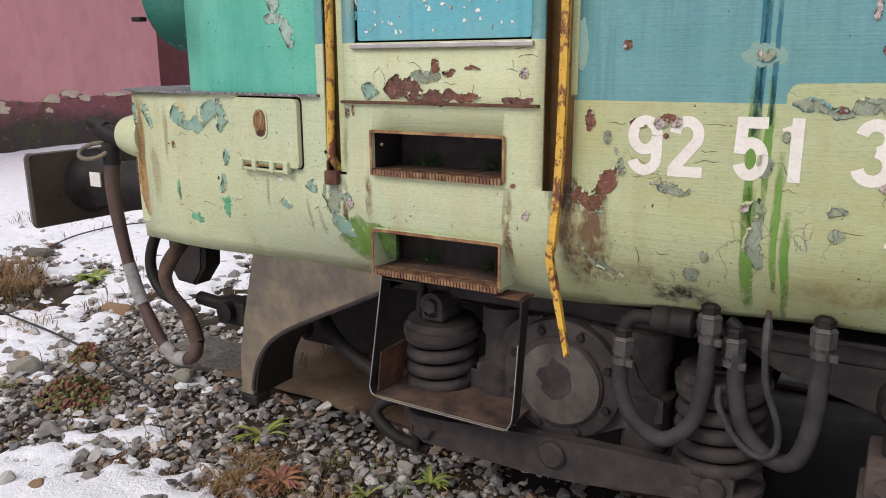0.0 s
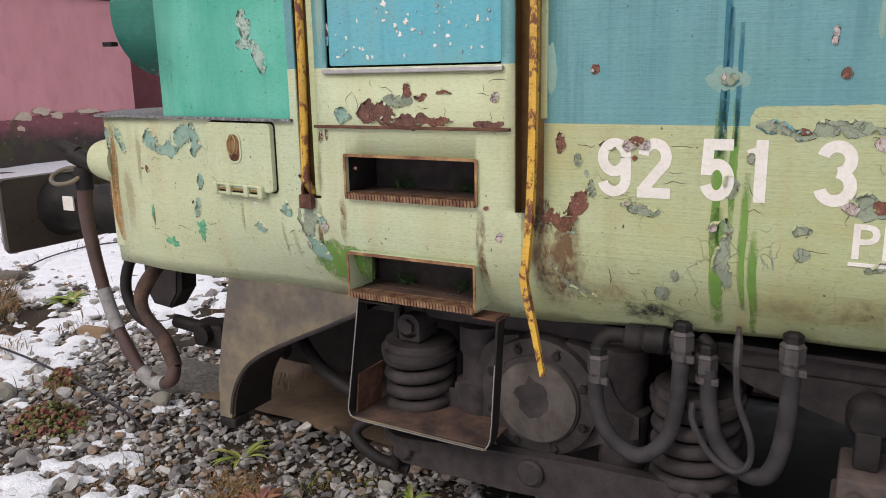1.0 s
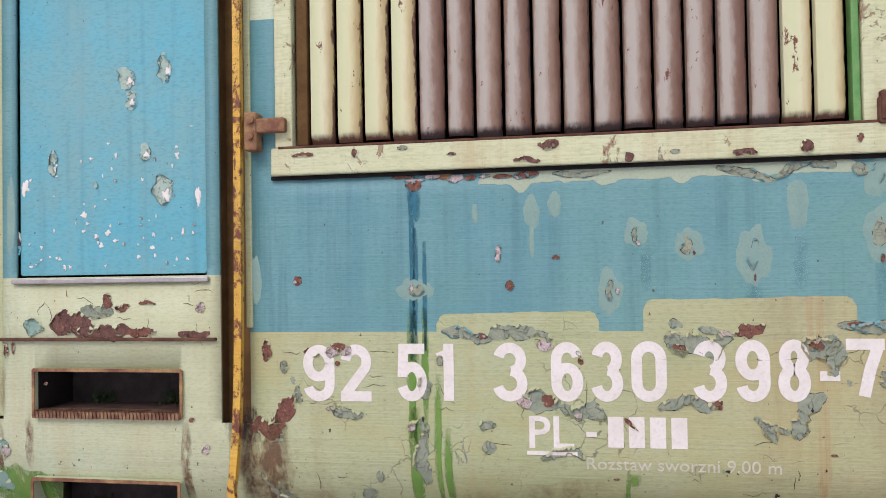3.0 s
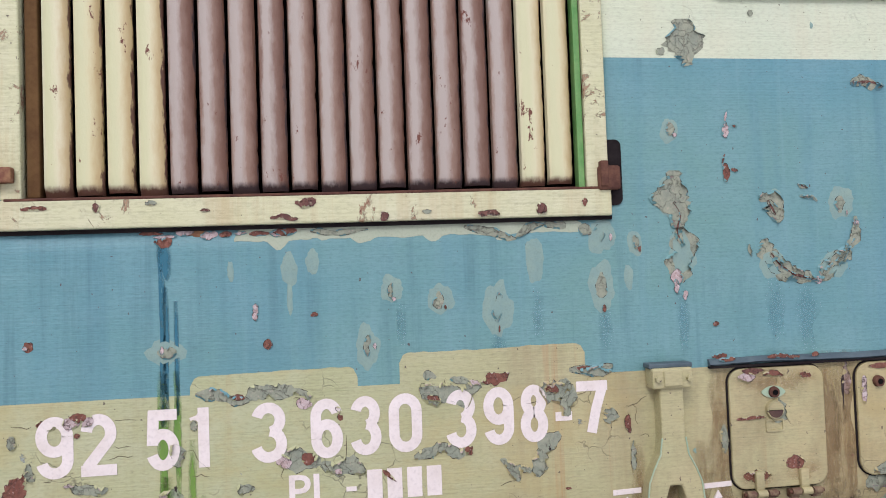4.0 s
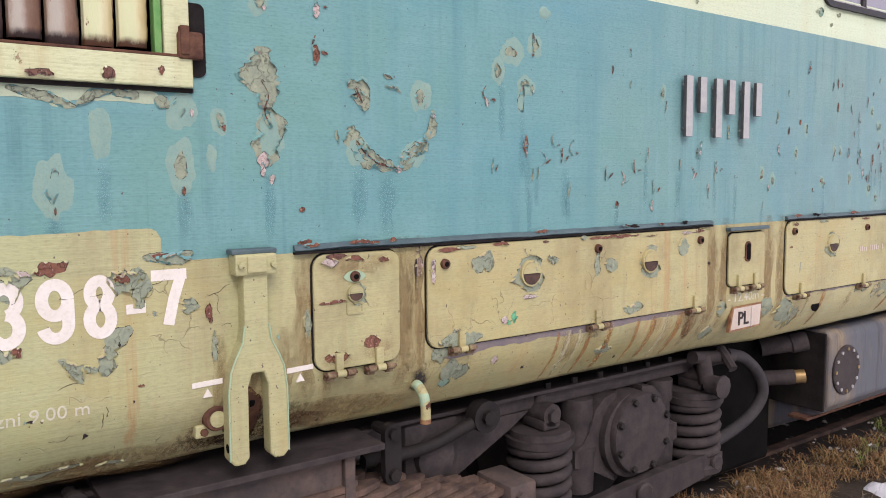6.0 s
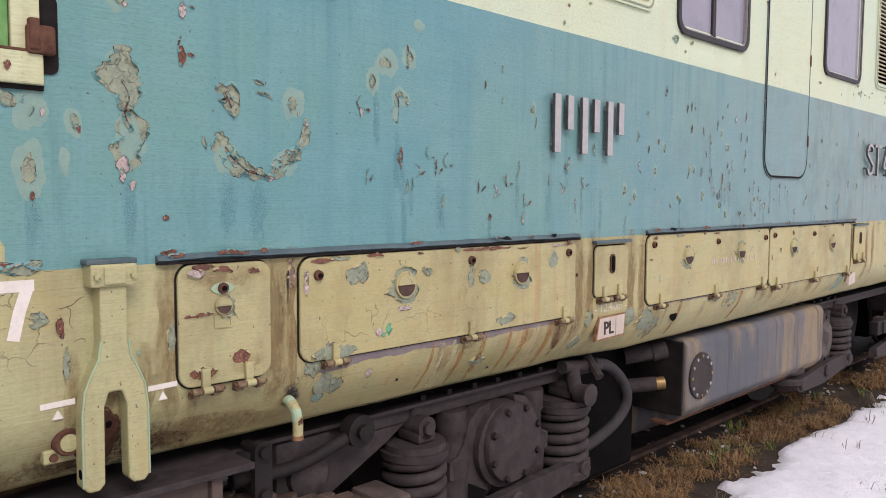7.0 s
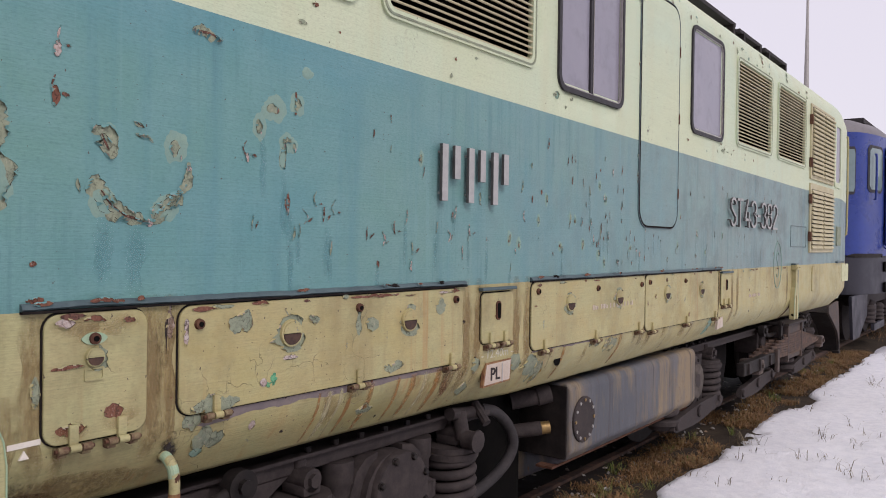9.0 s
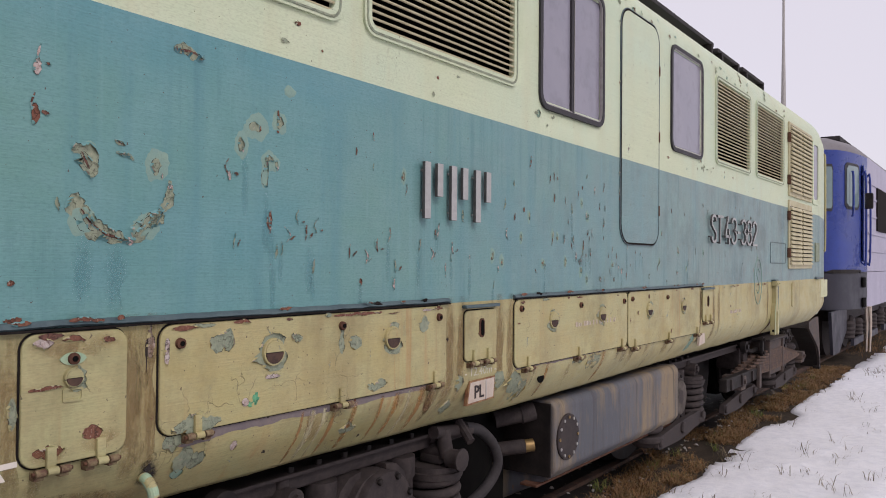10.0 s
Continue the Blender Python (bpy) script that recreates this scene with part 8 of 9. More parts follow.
# -- front end: buffer, hoses, coupling --
def front_gear():
    bm = bmesh.new()
    rows = []
    for x, g in ((-4.02, 1.0), (-3.985, 1.03), (-3.97, 1.0)):
        rows.append([bm.verts.new((x, 0.62 + g * (a - 0.62), 1.0 + g * (b - 1.0))) for a, b in rounded(0.24, 1.0, 0.81, 1.22, 0.03, 3)])
    for p, q in zip(rows, rows[1:]):
        for i in range(len(p)):
            j = (i + 1) % len(p)
            bm.faces.new((p[i], p[j], q[j], q[i]))
    bm.faces.new(rows[0])
    bm.faces.new(rows[-1][::-1])
    b = part("buffer", bm, BUFFER, loco, "greasy brown rectangular buffer head")
    bm = lathe(bmesh.new(), [(0.185, -3.97), (0.15, -3.93), (0.135, -3.86), (0.13, -3.62), (0.142, -3.61), (0.142, -3.58), (0.135, -3.57), (0.135, -3.30), (0.17, -3.28), (0.17, -3.1)], (0, 0.62, 1.03), "X", 32)
    part("buffer_stem", bm, GREASE, b, "dark greased buffer stem", True)
    bm = bmesh.new()
    part("stencil", box(bmesh.new(), -3.80, -3.71, 0.482, 0.490, 1.03, 1.11), WHITE, b, "white stencil patch")
    # end cock, ring and hanging brake hose
    bm = lathe(bmesh.new(), [(0.03, -3.03), (0.070, -3.03), (0.080, -3.105), (0.088, -3.112), (0.092, -3.10), (0.104, -3.04), (0.114, -2.98), (0.116, -2.93)], (0, 0.25, 1.365), "X", 28)
    part("hose_socket", bm, CREAM_CAB, loco, "yellowed flared hose socket", True)
    bm = rod(bmesh.new(), (-3.26, 0.20, 1.39), (-3.10, 0.22, 1.33), 0.045, 14)
    rod(bm, (-3.32, 0.19, 1.43), (-3.22, 0.2, 1.40), 0.03, 12)
    rod(bm, (-3.20, 0.2, 1.33), (-3.20, 0.2, 1.22), 0.042, 14)
    part("end_cock", bm, GREASE, loco, "dark end cock", True)
    ringpts = [(-3.29 + 0.10 * math.cos(a * math.pi / 8), 0.17 + 0.05 * math.sin(a * math.pi / 8), 1.285 + 0.035 * math.sin(a * math.pi / 8)) for a in range(17)]
    part("cock_ring", tube(bmesh.new(), ringpts, 0.011, 8, 2), PLOUGH, loco, "steel ring handle", True)
    a = [(-3.20, 0.2, 1.25), (-3.215, 0.2, 1.10), (-3.19, 0.2, 0.90), (-3.15, 0.2, 0.72)]
    b2 = [(-3.15, 0.2, 0.72), (-3.11, 0.2, 0.60), (-3.07, 0.2, 0.52)]
    c = [(-3.07, 0.2, 0.52), (-3.0, 0.2, 0.40), (-2.92, 0.2, 0.31), (-2.82, 0.2, 0.275), (-2.73, 0.2, 0.30), (-2.71, 0.22, 0.38)]
    d = [(-2.71, 0.22, 0.37), (-2.755, 0.23, 0.44), (-2.81, 0.24, 0.51), (-2.90, 0.24, 0.59), (-2.945, 0.25, 0.667), (-2.94, 0.28, 0.74), (-2.93, 0.36, 0.82), (-2.96, 0.48, 0.86)]
    part("brake_hose", tube(bmesh.new(), d, lambda t: 0.034 + 0.004 * math.sin(t * 11), 14, 6), STEP_WORN, loco, "dark half of the hanging hose", True)
    part("brake_hose", tube(bmesh.new(), a, lambda t: 0.037 - 0.006 * t, 14, 6), HOSE_WORN, loco, "worn brown brake hose hanging in a loop", True)
    part("hose_wrap", tube(bmesh.new(), b2, 0.034, 14, 6), TAPE, loco, "", True)
    part("brake_hose", tube(bmesh.new(), c, lambda t: 0.029 + 0.006 * math.sin(t * 9) ** 2, 14, 6), HOSE_WORN, loco, "", True)
    part("hose_wrap", tube(bmesh.new(), [(-2.93, 0.197, 0.315), (-2.85, 0.197, 0.275), (-2.77, 0.197, 0.28)], 0.037, 14, 6), TAPE, loco, "", True)
    part("air_hose", tube(bmesh.new(), [(-3.19, 0.55, 0.95), (-3.25, 0.5, 0.86), (-3.31, 0.47, 0.72), (-3.30, 0.45, 0.60), (-3.20, 0.43, 0.50), (-3.05, 0.42, 0.46)], 0.03, 10, 6), GREASE, loco, "", True)
    outline = [(-3.20, 0.97), (-3.20, 0.64), (-3.15, 0.56), (-3.02, 0.55), (-2.93, 0.66), (-2.90, 0.97)]
    gearbox = part("coupling_box", plate(bmesh.new(), outline, 0.50, 0.60), GREASE, loco, "dark gear box hanging behind the hoses")
    part("cover_plate", plate(bmesh.new(), [(-3.19, 0.80), (-3.19, 0.64), (-3.145, 0.57), (-3.03, 0.56), (-2.97, 0.64), (-2.95, 0.80)], 0.492, 0.51), DARK, gearbox, "greyer flat cover plate")
    part("bolt", rod(bmesh.new(), (-2.93, 0.47, 0.86), (-2.93, 0.52, 0.86), 0.03, 10), GREASE, gearbox)
    bm = rod(bmesh.new(), (-2.9, 0.42, 0.52), (-2.2, 0.46, 0.45), 0.035, 10)
    box(bm, -2.75, -2.55, 0.38, 0.5, 0.42, 0.55, 0.02)
    rod(bm, (-2.65, 0.34, 0.5), (-2.65, 0.5, 0.5), 0.05, 12)
    part("guard_stay", bm, GREASE, loco, "bolted stay of the rail guard")


front_gear()


# -- roof walkways --
for x0, x1, z in ((4.6, 9.35, 4.22), (9.5, 10.4, 4.20), (10.55, 11.6, 4.20)):
    w = part("roof_walkway", box(bmesh.new(), x0, x1, 0.47, 0.72, z + 0.03, z + 0.075, 0.006), RUBBER, loco, "dark roof walkway on brackets")
    for x in (x0 + 0.12, x1 - 0.12):
        part("bracket", box(bmesh.new(), x - 0.03, x + 0.03, 0.45, 0.7, z - 0.25, z + 0.03), GREASE, w)
part("lifting_eye", ring(bmesh.new(), rounded(11.62, 11.78, 4.12, 4.28, 0.07), rounded(11.66, 11.74, 4.16, 4.24, 0.038), 0.55, 0.58), GREASE, loco)
part("handrail", tube(bmesh.new(), [(13.0, -0.03, 2.0), (13.0, -0.05, 2.1), (13.0, -0.05, 3.3), (13.0, -0.03, 3.4)], 0.014, 8, 4), CREAM, loco, "", True)
part("corner_hatch", plate(bmesh.new(), rounded(13.2, 13.7, 1.30, 1.56, 0.03), 0.04, 0.13), FRAME_CREAM, loco)


# ---- snow, stones, grass and weeds ----
def fade(v, a, b):
    return min(1.0, max(0.0, (v - a) / (b - a)))


def snow_cover(x, y):
    """Above nought: snow lies; below: it has melted."""
    n = 0.55 * noise.noise((x * 0.9, y * 0.9, 2.0)) + 0.5 * noise.noise((x * 2.6, y * 2.6, 7.0)) + 0.42 * noise.noise((x * 7.5, y * 7.5, 1.0)) + 0.25 * noise.noise((x * 19, y * 19, 4.0))
    bare = -1.05 * fade(-x, -5.4, -2.2)
    right = (bare + 0.04 + 0.28 * noise.noise((x * 0.8, 0, 9)) - y) * (4 * fade(x, 1.0, 3.0) + 1.6 * fade(-x, -3.0, -1.0)) + 1.0 * n
    field = 0.42 * fade(-x, 6.0, 10.0) + 0.75 * fade(-y, 0.15, 0.6) * fade(x, -3.6, -3.0) + 0.36 * fade(y, 1.2, 2.4)
    n += 0.30 * noise.noise((x * 11, y * 11, 13.0)) + 0.2 * noise.noise((x * 27, y * 27, 6.0))
    left = field - 0.10 - 1.2 * fade(x, -2.3, -1.7) * fade(y, -1.6, -0.4) + n
    left -= 0.12 * fade(x, -6.5, -5.5) * fade(-x, 2.6, 3.2) * fade(y, 0.1, 0.4) * fade(-y, -1.9, -1.3)
    # Second term bares unseen ground, to cut light bounced onto the running gear.
    far = 0.5 * fade(-y, 2.0, 5.0) - 2.2 * fade(x, -1.2, 0.0) * fade(-x, -5.0, -3.6) * fade(y, -3.6, -2.6)
    c = left + (right - left) * fade(x, -1.9, -0.9) + far
    under = fade(x, -3.0, -2.6) * fade(y, 0.05, 0.25) * fade(-y, -3.3, -3.0)
    return c - 2.5 * under


def build_snow():
    verts, faces = [], []
    for x0, x1, y0, y1, step in ((-9.0, -1.4, -2.0, 6.0, 0.045), (-1.4, 2.0, -6.0, 0.3, 0.06), (2.0, 16.0, -6.0, 0.7, 0.055), (-16.2, -9.0, -6.0, 16.0, 0.2), (-9.0, -1.4, -6.0, -2.0, 0.1), (-1.4, 60.0, -40.0, -6.0, 0.8), (16.0, 60.0, -6.0, 0.3, 0.25), (-9.0, -3.0, 6.0, 30.0, 0.4), (-60, -1.4, -40.0, -6.0, 0.8), (-60, -16.2, -6.0, -2.0, 0.8)):
        nx, ny = int((x1 - x0) / step), int((y1 - y0) / step)
        at = {}
        vals = {}
        for i in range(nx + 1):
            for j in range(ny + 1):
                vals[i, j] = snow_cover(x0 + (x1 - x0) * i / nx, y0 + (y1 - y0) * j / ny)
        for i in range(nx):
            for j in range(ny):
                cell = ((i, j), (i + 1, j), (i + 1, j + 1), (i, j + 1))
                if max(vals[q] for q in cell) < -0.02:
                    continue
                ids = []
                for q in cell:
                    if q not in at:
                        x, y = x0 + (x1 - x0) * q[0] / nx, y0 + (y1 - y0) * q[1] / ny
                        c = vals[q]
                        lift = 0.012 + 0.030 * math.sqrt(min(1, c * 1.6)) if c > 0 else 0.014 + c * 0.25
                        lift += 0.012 * noise.noise((x * 3.1, y * 3.1, 8)) * fade(c, 0, 0.4)
                        at[q] = len(verts)
                        verts.append((x, y, ground_height(x, y) + lift))
                    ids.append(at[q])
                faces.append(ids)
    mesh = bpy.data.meshes.new("snow_cover")
    mesh.from_pydata(verts, [], faces)
    for p in mesh.polygons:
        p.use_smooth = True
    mesh.materials.append(SNOW)
    tagged(new("snow_cover", mesh), "patchy old white snow on the yard ground", "snow", "", "structure")


build_snow()


def track_bed():
    """Oily bed between and beside the rails; its black paints the shade beneath the locomotive."""
    bm = bmesh.new()
    rows = []
    for i in range(90):
        x = -1.2 + 15.4 * i / 89
        rows.append([bm.verts.new((x, y + 0.06 * noise.noise((x * 2, j, 3)), ground_height(x, y) + (0.016 if 0 < j < 5 else -0.01))) for j, y in enumerate((0.50, 0.58, 1.1, 1.7, 2.4, 2.5))])
    for p, q in zip(rows, rows[1:]):
        for j in range(5):
            bm.faces.new((p[j], p[j + 1], q[j + 1], q[j]))
    tagged(part("track_bed", bm, GREASE, None, "oily track bed, blackened for the shade under the locomotive", True), "", "track bed", "", "structure")


track_bed()

SHAPES = []
for i in range(10):
    bm = bmesh.new()
    bmesh.ops.create_icosphere(bm, subdivisions=2 if i < 3 else 1, radius=0.5)
    cut = random.Random(40 + i)
    for k in range(11):
        d = Vector((cut.gauss(0, 1), cut.gauss(0, 1), cut.gauss(0, 1))).normalized()
        lim = cut.uniform(0.17, 0.36)
        for v in bm.verts:
            over = v.co.dot(d) - lim
            if over > 0:
                v.co -= d * over
    for v in bm.verts:
        v.co *= 1 + 0.10 * noise.noise(v.co * 4 + Vector((i, 0, 0)))
        v.co.z *= 0.72
    SHAPES.append(([v.co.copy() for v in bm.verts], [[v.index for v in f.verts] for f in bm.faces]))
    bm.verts.index_update()
    SHAPES[-1] = ([v.co.copy() for v in bm.verts], [[v.index for v in f.verts] for f in bm.faces])
    bm.free()


def build_stones():
    rnd = random.Random(11)
    verts, faces, count = [], [], 0
    singles = []
    meshes = []
    for i, (v, f) in enumerate(SHAPES):
        m = bpy.data.meshes.new("ballast_stone")
        m.from_pydata(v, [], f)
        m.materials.append(STONE_ONE)
        meshes.append(m)
    spots = []
    for i in range(12000):
        x, y = rnd.uniform(-4.6, -0.2), rnd.uniform(-0.9, 1.35)
        spots.append((x, y, rnd.choice((0.02, 0.028, 0.035, 0.042, 0.05, 0.065, 0.08)) * rnd.uniform(0.7, 1.2)))
    for i in range(6500):
        x, y = rnd.uniform(-9.5, -4.0), rnd.uniform(-0.6, 4.0)
        if noise.noise((x * 1.3, y * 1.3, 3)) > -0.25:
            spots.append((x, y, rnd.uniform(0.03, 0.11)))
    for i in range(1200):
        x, y = rnd.uniform(3.0, 14.0), rnd.uniform(0.35, 1.4)
        spots.append((x, y, rnd.uniform(0.03, 0.06)))
    for i in range(5200):
        x, y = rnd.uniform(-0.3, 4.2), rnd.uniform(-1.5, 0.5)
        if y > -1.0 + 0.4 * noise.noise((x, y, 4)) + 0.25 * max(0.0, x - 1.5):
            spots.append((x, y, rnd.uniform(0.025, 0.07)))
    for x, y, s in spots:
        if -3.1 < x < -1.55 and 0.72 < y < 1.95 and rnd.random() < 0.93:
            continue
        if x < -2.2 and snow_cover(x, y) > 0.05 and rnd.random() < 0.70:
            continue
        z = ground_height(x, y) + s * rnd.uniform(-0.12, 0.36)
        m = Matrix.LocRotScale((x, y, z), Euler((rnd.uniform(-0.5, 0.5), rnd.uniform(-0.5, 0.5), rnd.uniform(0, 6.3))), (s * rnd.uniform(0.8, 1.5), s * rnd.uniform(0.8, 1.2), s * rnd.uniform(0.7, 1.1)))
        k = rnd.randrange(10)
        if -2.25 < x < -1.25 and -0.35 < y < 0.35 and len(singles) < 290:
            ob = new("ballast_stone", meshes[k])
            ob.matrix_world = m
            ob.parent = ground
            singles.append(ob)
            continue
        n = len(verts)
        verts.extend((m @ c)[:] for c in SHAPES[k][0])
        faces.extend([n + q for q in f] for f in SHAPES[k][1])
    mesh = bpy.data.meshes.new("ballast")
    mesh.from_pydata(verts, [], faces)
    mesh.materials.append(STONE)
    tagged(new("ballast", mesh), "broken grey and brown ballast stones on the ground", "ballast", "", "stuff")


def rock(x, y, w, d, h, turn, material, seed, label):
    bm = bmesh.new()
    bmesh.ops.create_icosphere(bm, subdivisions=3, radius=0.5)
    cut = random.Random(seed)
    for k in range(9):
        q = Vector((cut.gauss(0, 1), cut.gauss(0, 1), cut.gauss(0, 1))).normalized()
        lim = cut.uniform(0.28, 0.42)
        for v in bm.verts:
            over = v.co.dot(q) - lim
            if over > 0:
                v.co -= q * over
    for v in bm.verts:
        v.co *= 1 + 0.05 * noise.noise(v.co * 6 + Vector((seed, 0, 0)))
    ob = part("rock", bm, material, None, label, False)
    ob.matrix_world = Matrix.LocRotScale((x, y, ground_height(x, y) + h * 0.28), Euler((0, 0, turn)), (w, d, h))
    tagged(ob, label, "rock", "loose rocks")


def blades(name, label, spots, material, parent=None):
    """Grass: spots of x, y, spread, height, count, lean."""
    rnd = random.Random(len(name) + len(spots))
    verts, faces = [], []
    for x, y, spread, height, count, lean in spots:
        for i in range(count):
            a, r = rnd.uniform(0, 6.283), spread * math.sqrt(rnd.random())
            bx, by = x + r * math.cos(a), y + r * math.sin(a)
            bz = ground_height(bx, by) - 0.005
            h = height * rnd.uniform(0.4, 1.1)
            d = rnd.uniform(0, 6.283)
            lx, ly = math.cos(d) * lean * h * rnd.uniform(0.3, 1.4), math.sin(d) * lean * h * rnd.uniform(0.3, 1.4)
            w = 0.0028 * rnd.uniform(0.6, 1.5)
            px, py = -math.sin(d) * w, math.cos(d) * w
            n = len(verts)
            verts += [(bx - px, by - py, bz), (bx + px, by + py, bz), (bx + lx * 0.45 + px * 0.8, by + ly * 0.45 + py * 0.8, bz + h * 0.62), (bx + lx * 0.45 - px * 0.8, by + ly * 0.45 - py * 0.8, bz + h * 0.62), (bx + lx, by + ly, bz + h * (1.0 - 0.35 * lean))]
            faces += [(n, n + 1, n + 2, n + 3), (n + 3, n + 2, n + 4)]
    mesh = bpy.data.meshes.new(name)
    mesh.from_pydata(verts, [], faces)
    mesh.materials.append(material)
    return tagged(new(name, mesh), label, "grass", "", "stuff")


def build_grass():
    rnd = random.Random(5)
    strip = []
    for i in range(900):
        x = 3.4 + 13 * rnd.random() ** 1.15
        y = rnd.uniform(0.05, 0.62)
        n = noise.noise((x * 1.5, y * 2, 6)) + 0.6 * noise.noise((x * 4.5, y * 5, 2))
        if n > -0.12:
            strip.append((x, y, 0.07, 0.045 + 0.16 * max(0.0, n) * rnd.random() + 0.03 * rnd.random(), 30, 1.2))
    for i in range(60):
        x = rnd.uniform(18, 40)
        strip.append((x, rnd.uniform(-0.1, 0.5), 0.5, 0.15, 40, 0.7))
    blades("dry_grass", "matted dry brown and green grass beside the rail", strip, GRASS_MIX)
    tufts = [(rnd.uniform(3.5, 15), rnd.uniform(0.1, 0.55), 0.05, rnd.uniform(0.09, 0.16), 24, 0.9) for i in range(18)]
    blades("green_grass", "fresh green grass tufts beside the rail", tufts, GRASS_GREEN)
    stalks = [(x, y, 0.10, rnd.uniform(0.10, 0.22), 9, 0.8) for x, y in [(rnd.uniform(4.5, 17), rnd.uniform(-2.2, 0.15)) for i in range(110)]]
    stalks += [(x, y, 0.12, rnd.uniform(0.12, 0.25), 8, 0.6) for x, y in [(rnd.uniform(-9, -2.4), rnd.uniform(-0.7, 3.5)) for i in range(60)]]
    blades("dry_stalks", "thin dry stalks poking through snow", stalks, STALK)
    clumps = [(rnd.uniform(3.8, 16), rnd.uniform(0.05, 0.5), 0.09, rnd.uniform(0.06, 0.13), 60, 1.3) for i in range(70)]
    near = clumps + [(-6.4, 1.45, 0.22, 0.30, 260, 1.1), (-5.9, 1.15, 0.22, 0.26, 240, 1.1), (-6.0, 1.0, 0.15, 0.22, 100, 1.1), (-2.15, -0.02, 0.11, 0.10, 150, 1.2), (-2.25, 0.08, 0.08, 0.09, 70, 1.2), (-5.0, 0.7, 0.15, 0.12, 90, 1.0), (-4.9, 1.2, 0.14, 0.12, 60, 1.0), (-1.75, -0.02, 0.10, 0.10, 60, 1.1)]
    blades("orange_grass", "rust-orange dried grass clumps", near, GRASS_ORANGE)
    litter = [(rnd.uniform(-4.6, -0.9), rnd.uniform(-0.75, 0.4), 0.09, 0.035, 12, 2.2) for i in range(210)]
    litter += [(rnd.gauss(-2.1, 0.16), rnd.gauss(-0.03, 0.1), 0.06, 0.07, 26, 1.5) for i in range(24)] + [(rnd.uniform(-8, -4), rnd.uniform(-0.3, 3.5), 0.14, 0.07, 16, 1.8) for i in range(110)]
    blades("dead_grass", "dead brown grass and litter among the stones", litter, GRASS_MIX)
    low = [(rnd.uniform(-2.0, -0.9), rnd.uniform(-0.1, 0.35), 0.07, 0.06, 14, 1.1) for i in range(26)] + [(-5.75, 1.75, 0.25, 0.07, 90, 1.0), (-4.1, -0.02, 0.1, 0.1, 50, 1.0)]
    blades("low_weeds", "small green and yellow weeds among the stones", low, GRASS_GREEN)


def leaf_plant(x, y, count, length, wide, up, material, name, label, seed):
    rnd = random.Random(seed)
    plant = thing(name, label, "plant", "weeds by the track")
    plant.location = (x, y, ground_height(x, y))
    for i in range(count):
        a = rnd.uniform(0, 6.283)
        le = length * rnd.uniform(0.55, 1.1)
        rise = up * rnd.uniform(0.5, 1.2)
        bm = bmesh.new()
        rows = []
        for k in range(6):
            t = k / 5
            w = wide * math.sin(math.pi * (0.1 + 0.86 * t)) * 0.5
            r = le * t
            z = 0.01 + rise * math.sin(t * 2.2) * le
            cx, cy = math.cos(a), math.sin(a)
            rows.append([bm.verts.new((cx * r - cy * s * w, cy * r + cx * s * w, z + abs(s) * w * 0.4)) for s in (-1, 0, 1)])
        for p, q in zip(rows, rows[1:]):
            for j in range(2):
                bm.faces.new((p[j], p[j + 1], q[j + 1], q[j]))
        leaf = part("leaf", bm, material, plant, "", True)
    return plant


def sedum(x, y, size, seed):
    rnd = random.Random(seed)
    verts, faces = [], []
    for i in range(520):
        a, r = rnd.uniform(0, 6.283), size * math.sqrt(rnd.random())
        bx, by, bz = x + r * math.cos(a), y + r * math.sin(a) * 0.8, ground_height(x, y) + rnd.uniform(0.0, 0.12) * (1 - (r / size) ** 2) + 0.01
        s = rnd.uniform(0.010, 0.022)
        m = Matrix.LocRotScale((bx, by, bz), Euler((rnd.uniform(-1, 1), rnd.uniform(-1, 1), a)), (s, s, s))
        n = len(verts)
        verts.extend((m @ Vector(c))[:] for c in ((0, 0, 1), (1, 0, 0), (0, 1, 0), (-1, 0, 0), (0, -1, 0), (0, 0, -0.6)))
        faces.extend([n + q for q in f] for f in ((0, 1, 2), (0, 2, 3), (0, 3, 4), (0, 4, 1), (5, 2, 1), (5, 3, 2), (5, 4, 3), (5, 1, 4)))
    mesh = bpy.data.meshes.new("sedum_clump")
    mesh.from_pydata(verts, [], faces)
    mesh.materials.append(SEDUM)
    tagged(new("sedum_clump", mesh), "low reddish-green succulent clump among stones", "plant", "weeds by the track", "stuff")


build_grass()
leaf_plant(-2.38, 0.28, 22, 0.15, 0.026, 0.35, LEAF, "weed_rosette", "bright green weed rosette in the ballast", 1)
leaf_plant(-1.44, 0.33, 16, 0.10, 0.02, 0.4, LEAF, "weed_rosette", "small green weed in the ballast", 2)
leaf_plant(-2.02, 0.0, 26, 0.13, 0.03, 0.25, LEAF_RED, "dried_weed", "red-brown dried weed in the ballast", 3)
leaf_plant(-5.7, 1.75, 30, 0.20, 0.05, 0.2, LEAF, "weed_rosette", "low dark green weed in the snow", 4)
leaf_plant(-1.62, 0.1, 12, 0.09, 0.016, 0.5, LEAF, "weed_rosette", "small green weed in the ballast", 6)
sedum(-3.62, 0.12, 0.23, 8)
sedum(-4.05, 0.5, 0.12, 9)
rock(-3.30, 0.86, 0.62, 0.42, 0.24, 0.3, ROCK, 1, "flat grey boulder under the hanging hose")
rock(-3.28, 0.58, 0.14, 0.12, 0.11, 0.9, ROCK_PALE, 2, "pale rounded stone in the ballast")
rock(-4.70, 1.22, 0.32, 0.16, 0.12, 0.1, ROCK_TAN, 3, "tan brown stone in the snow")
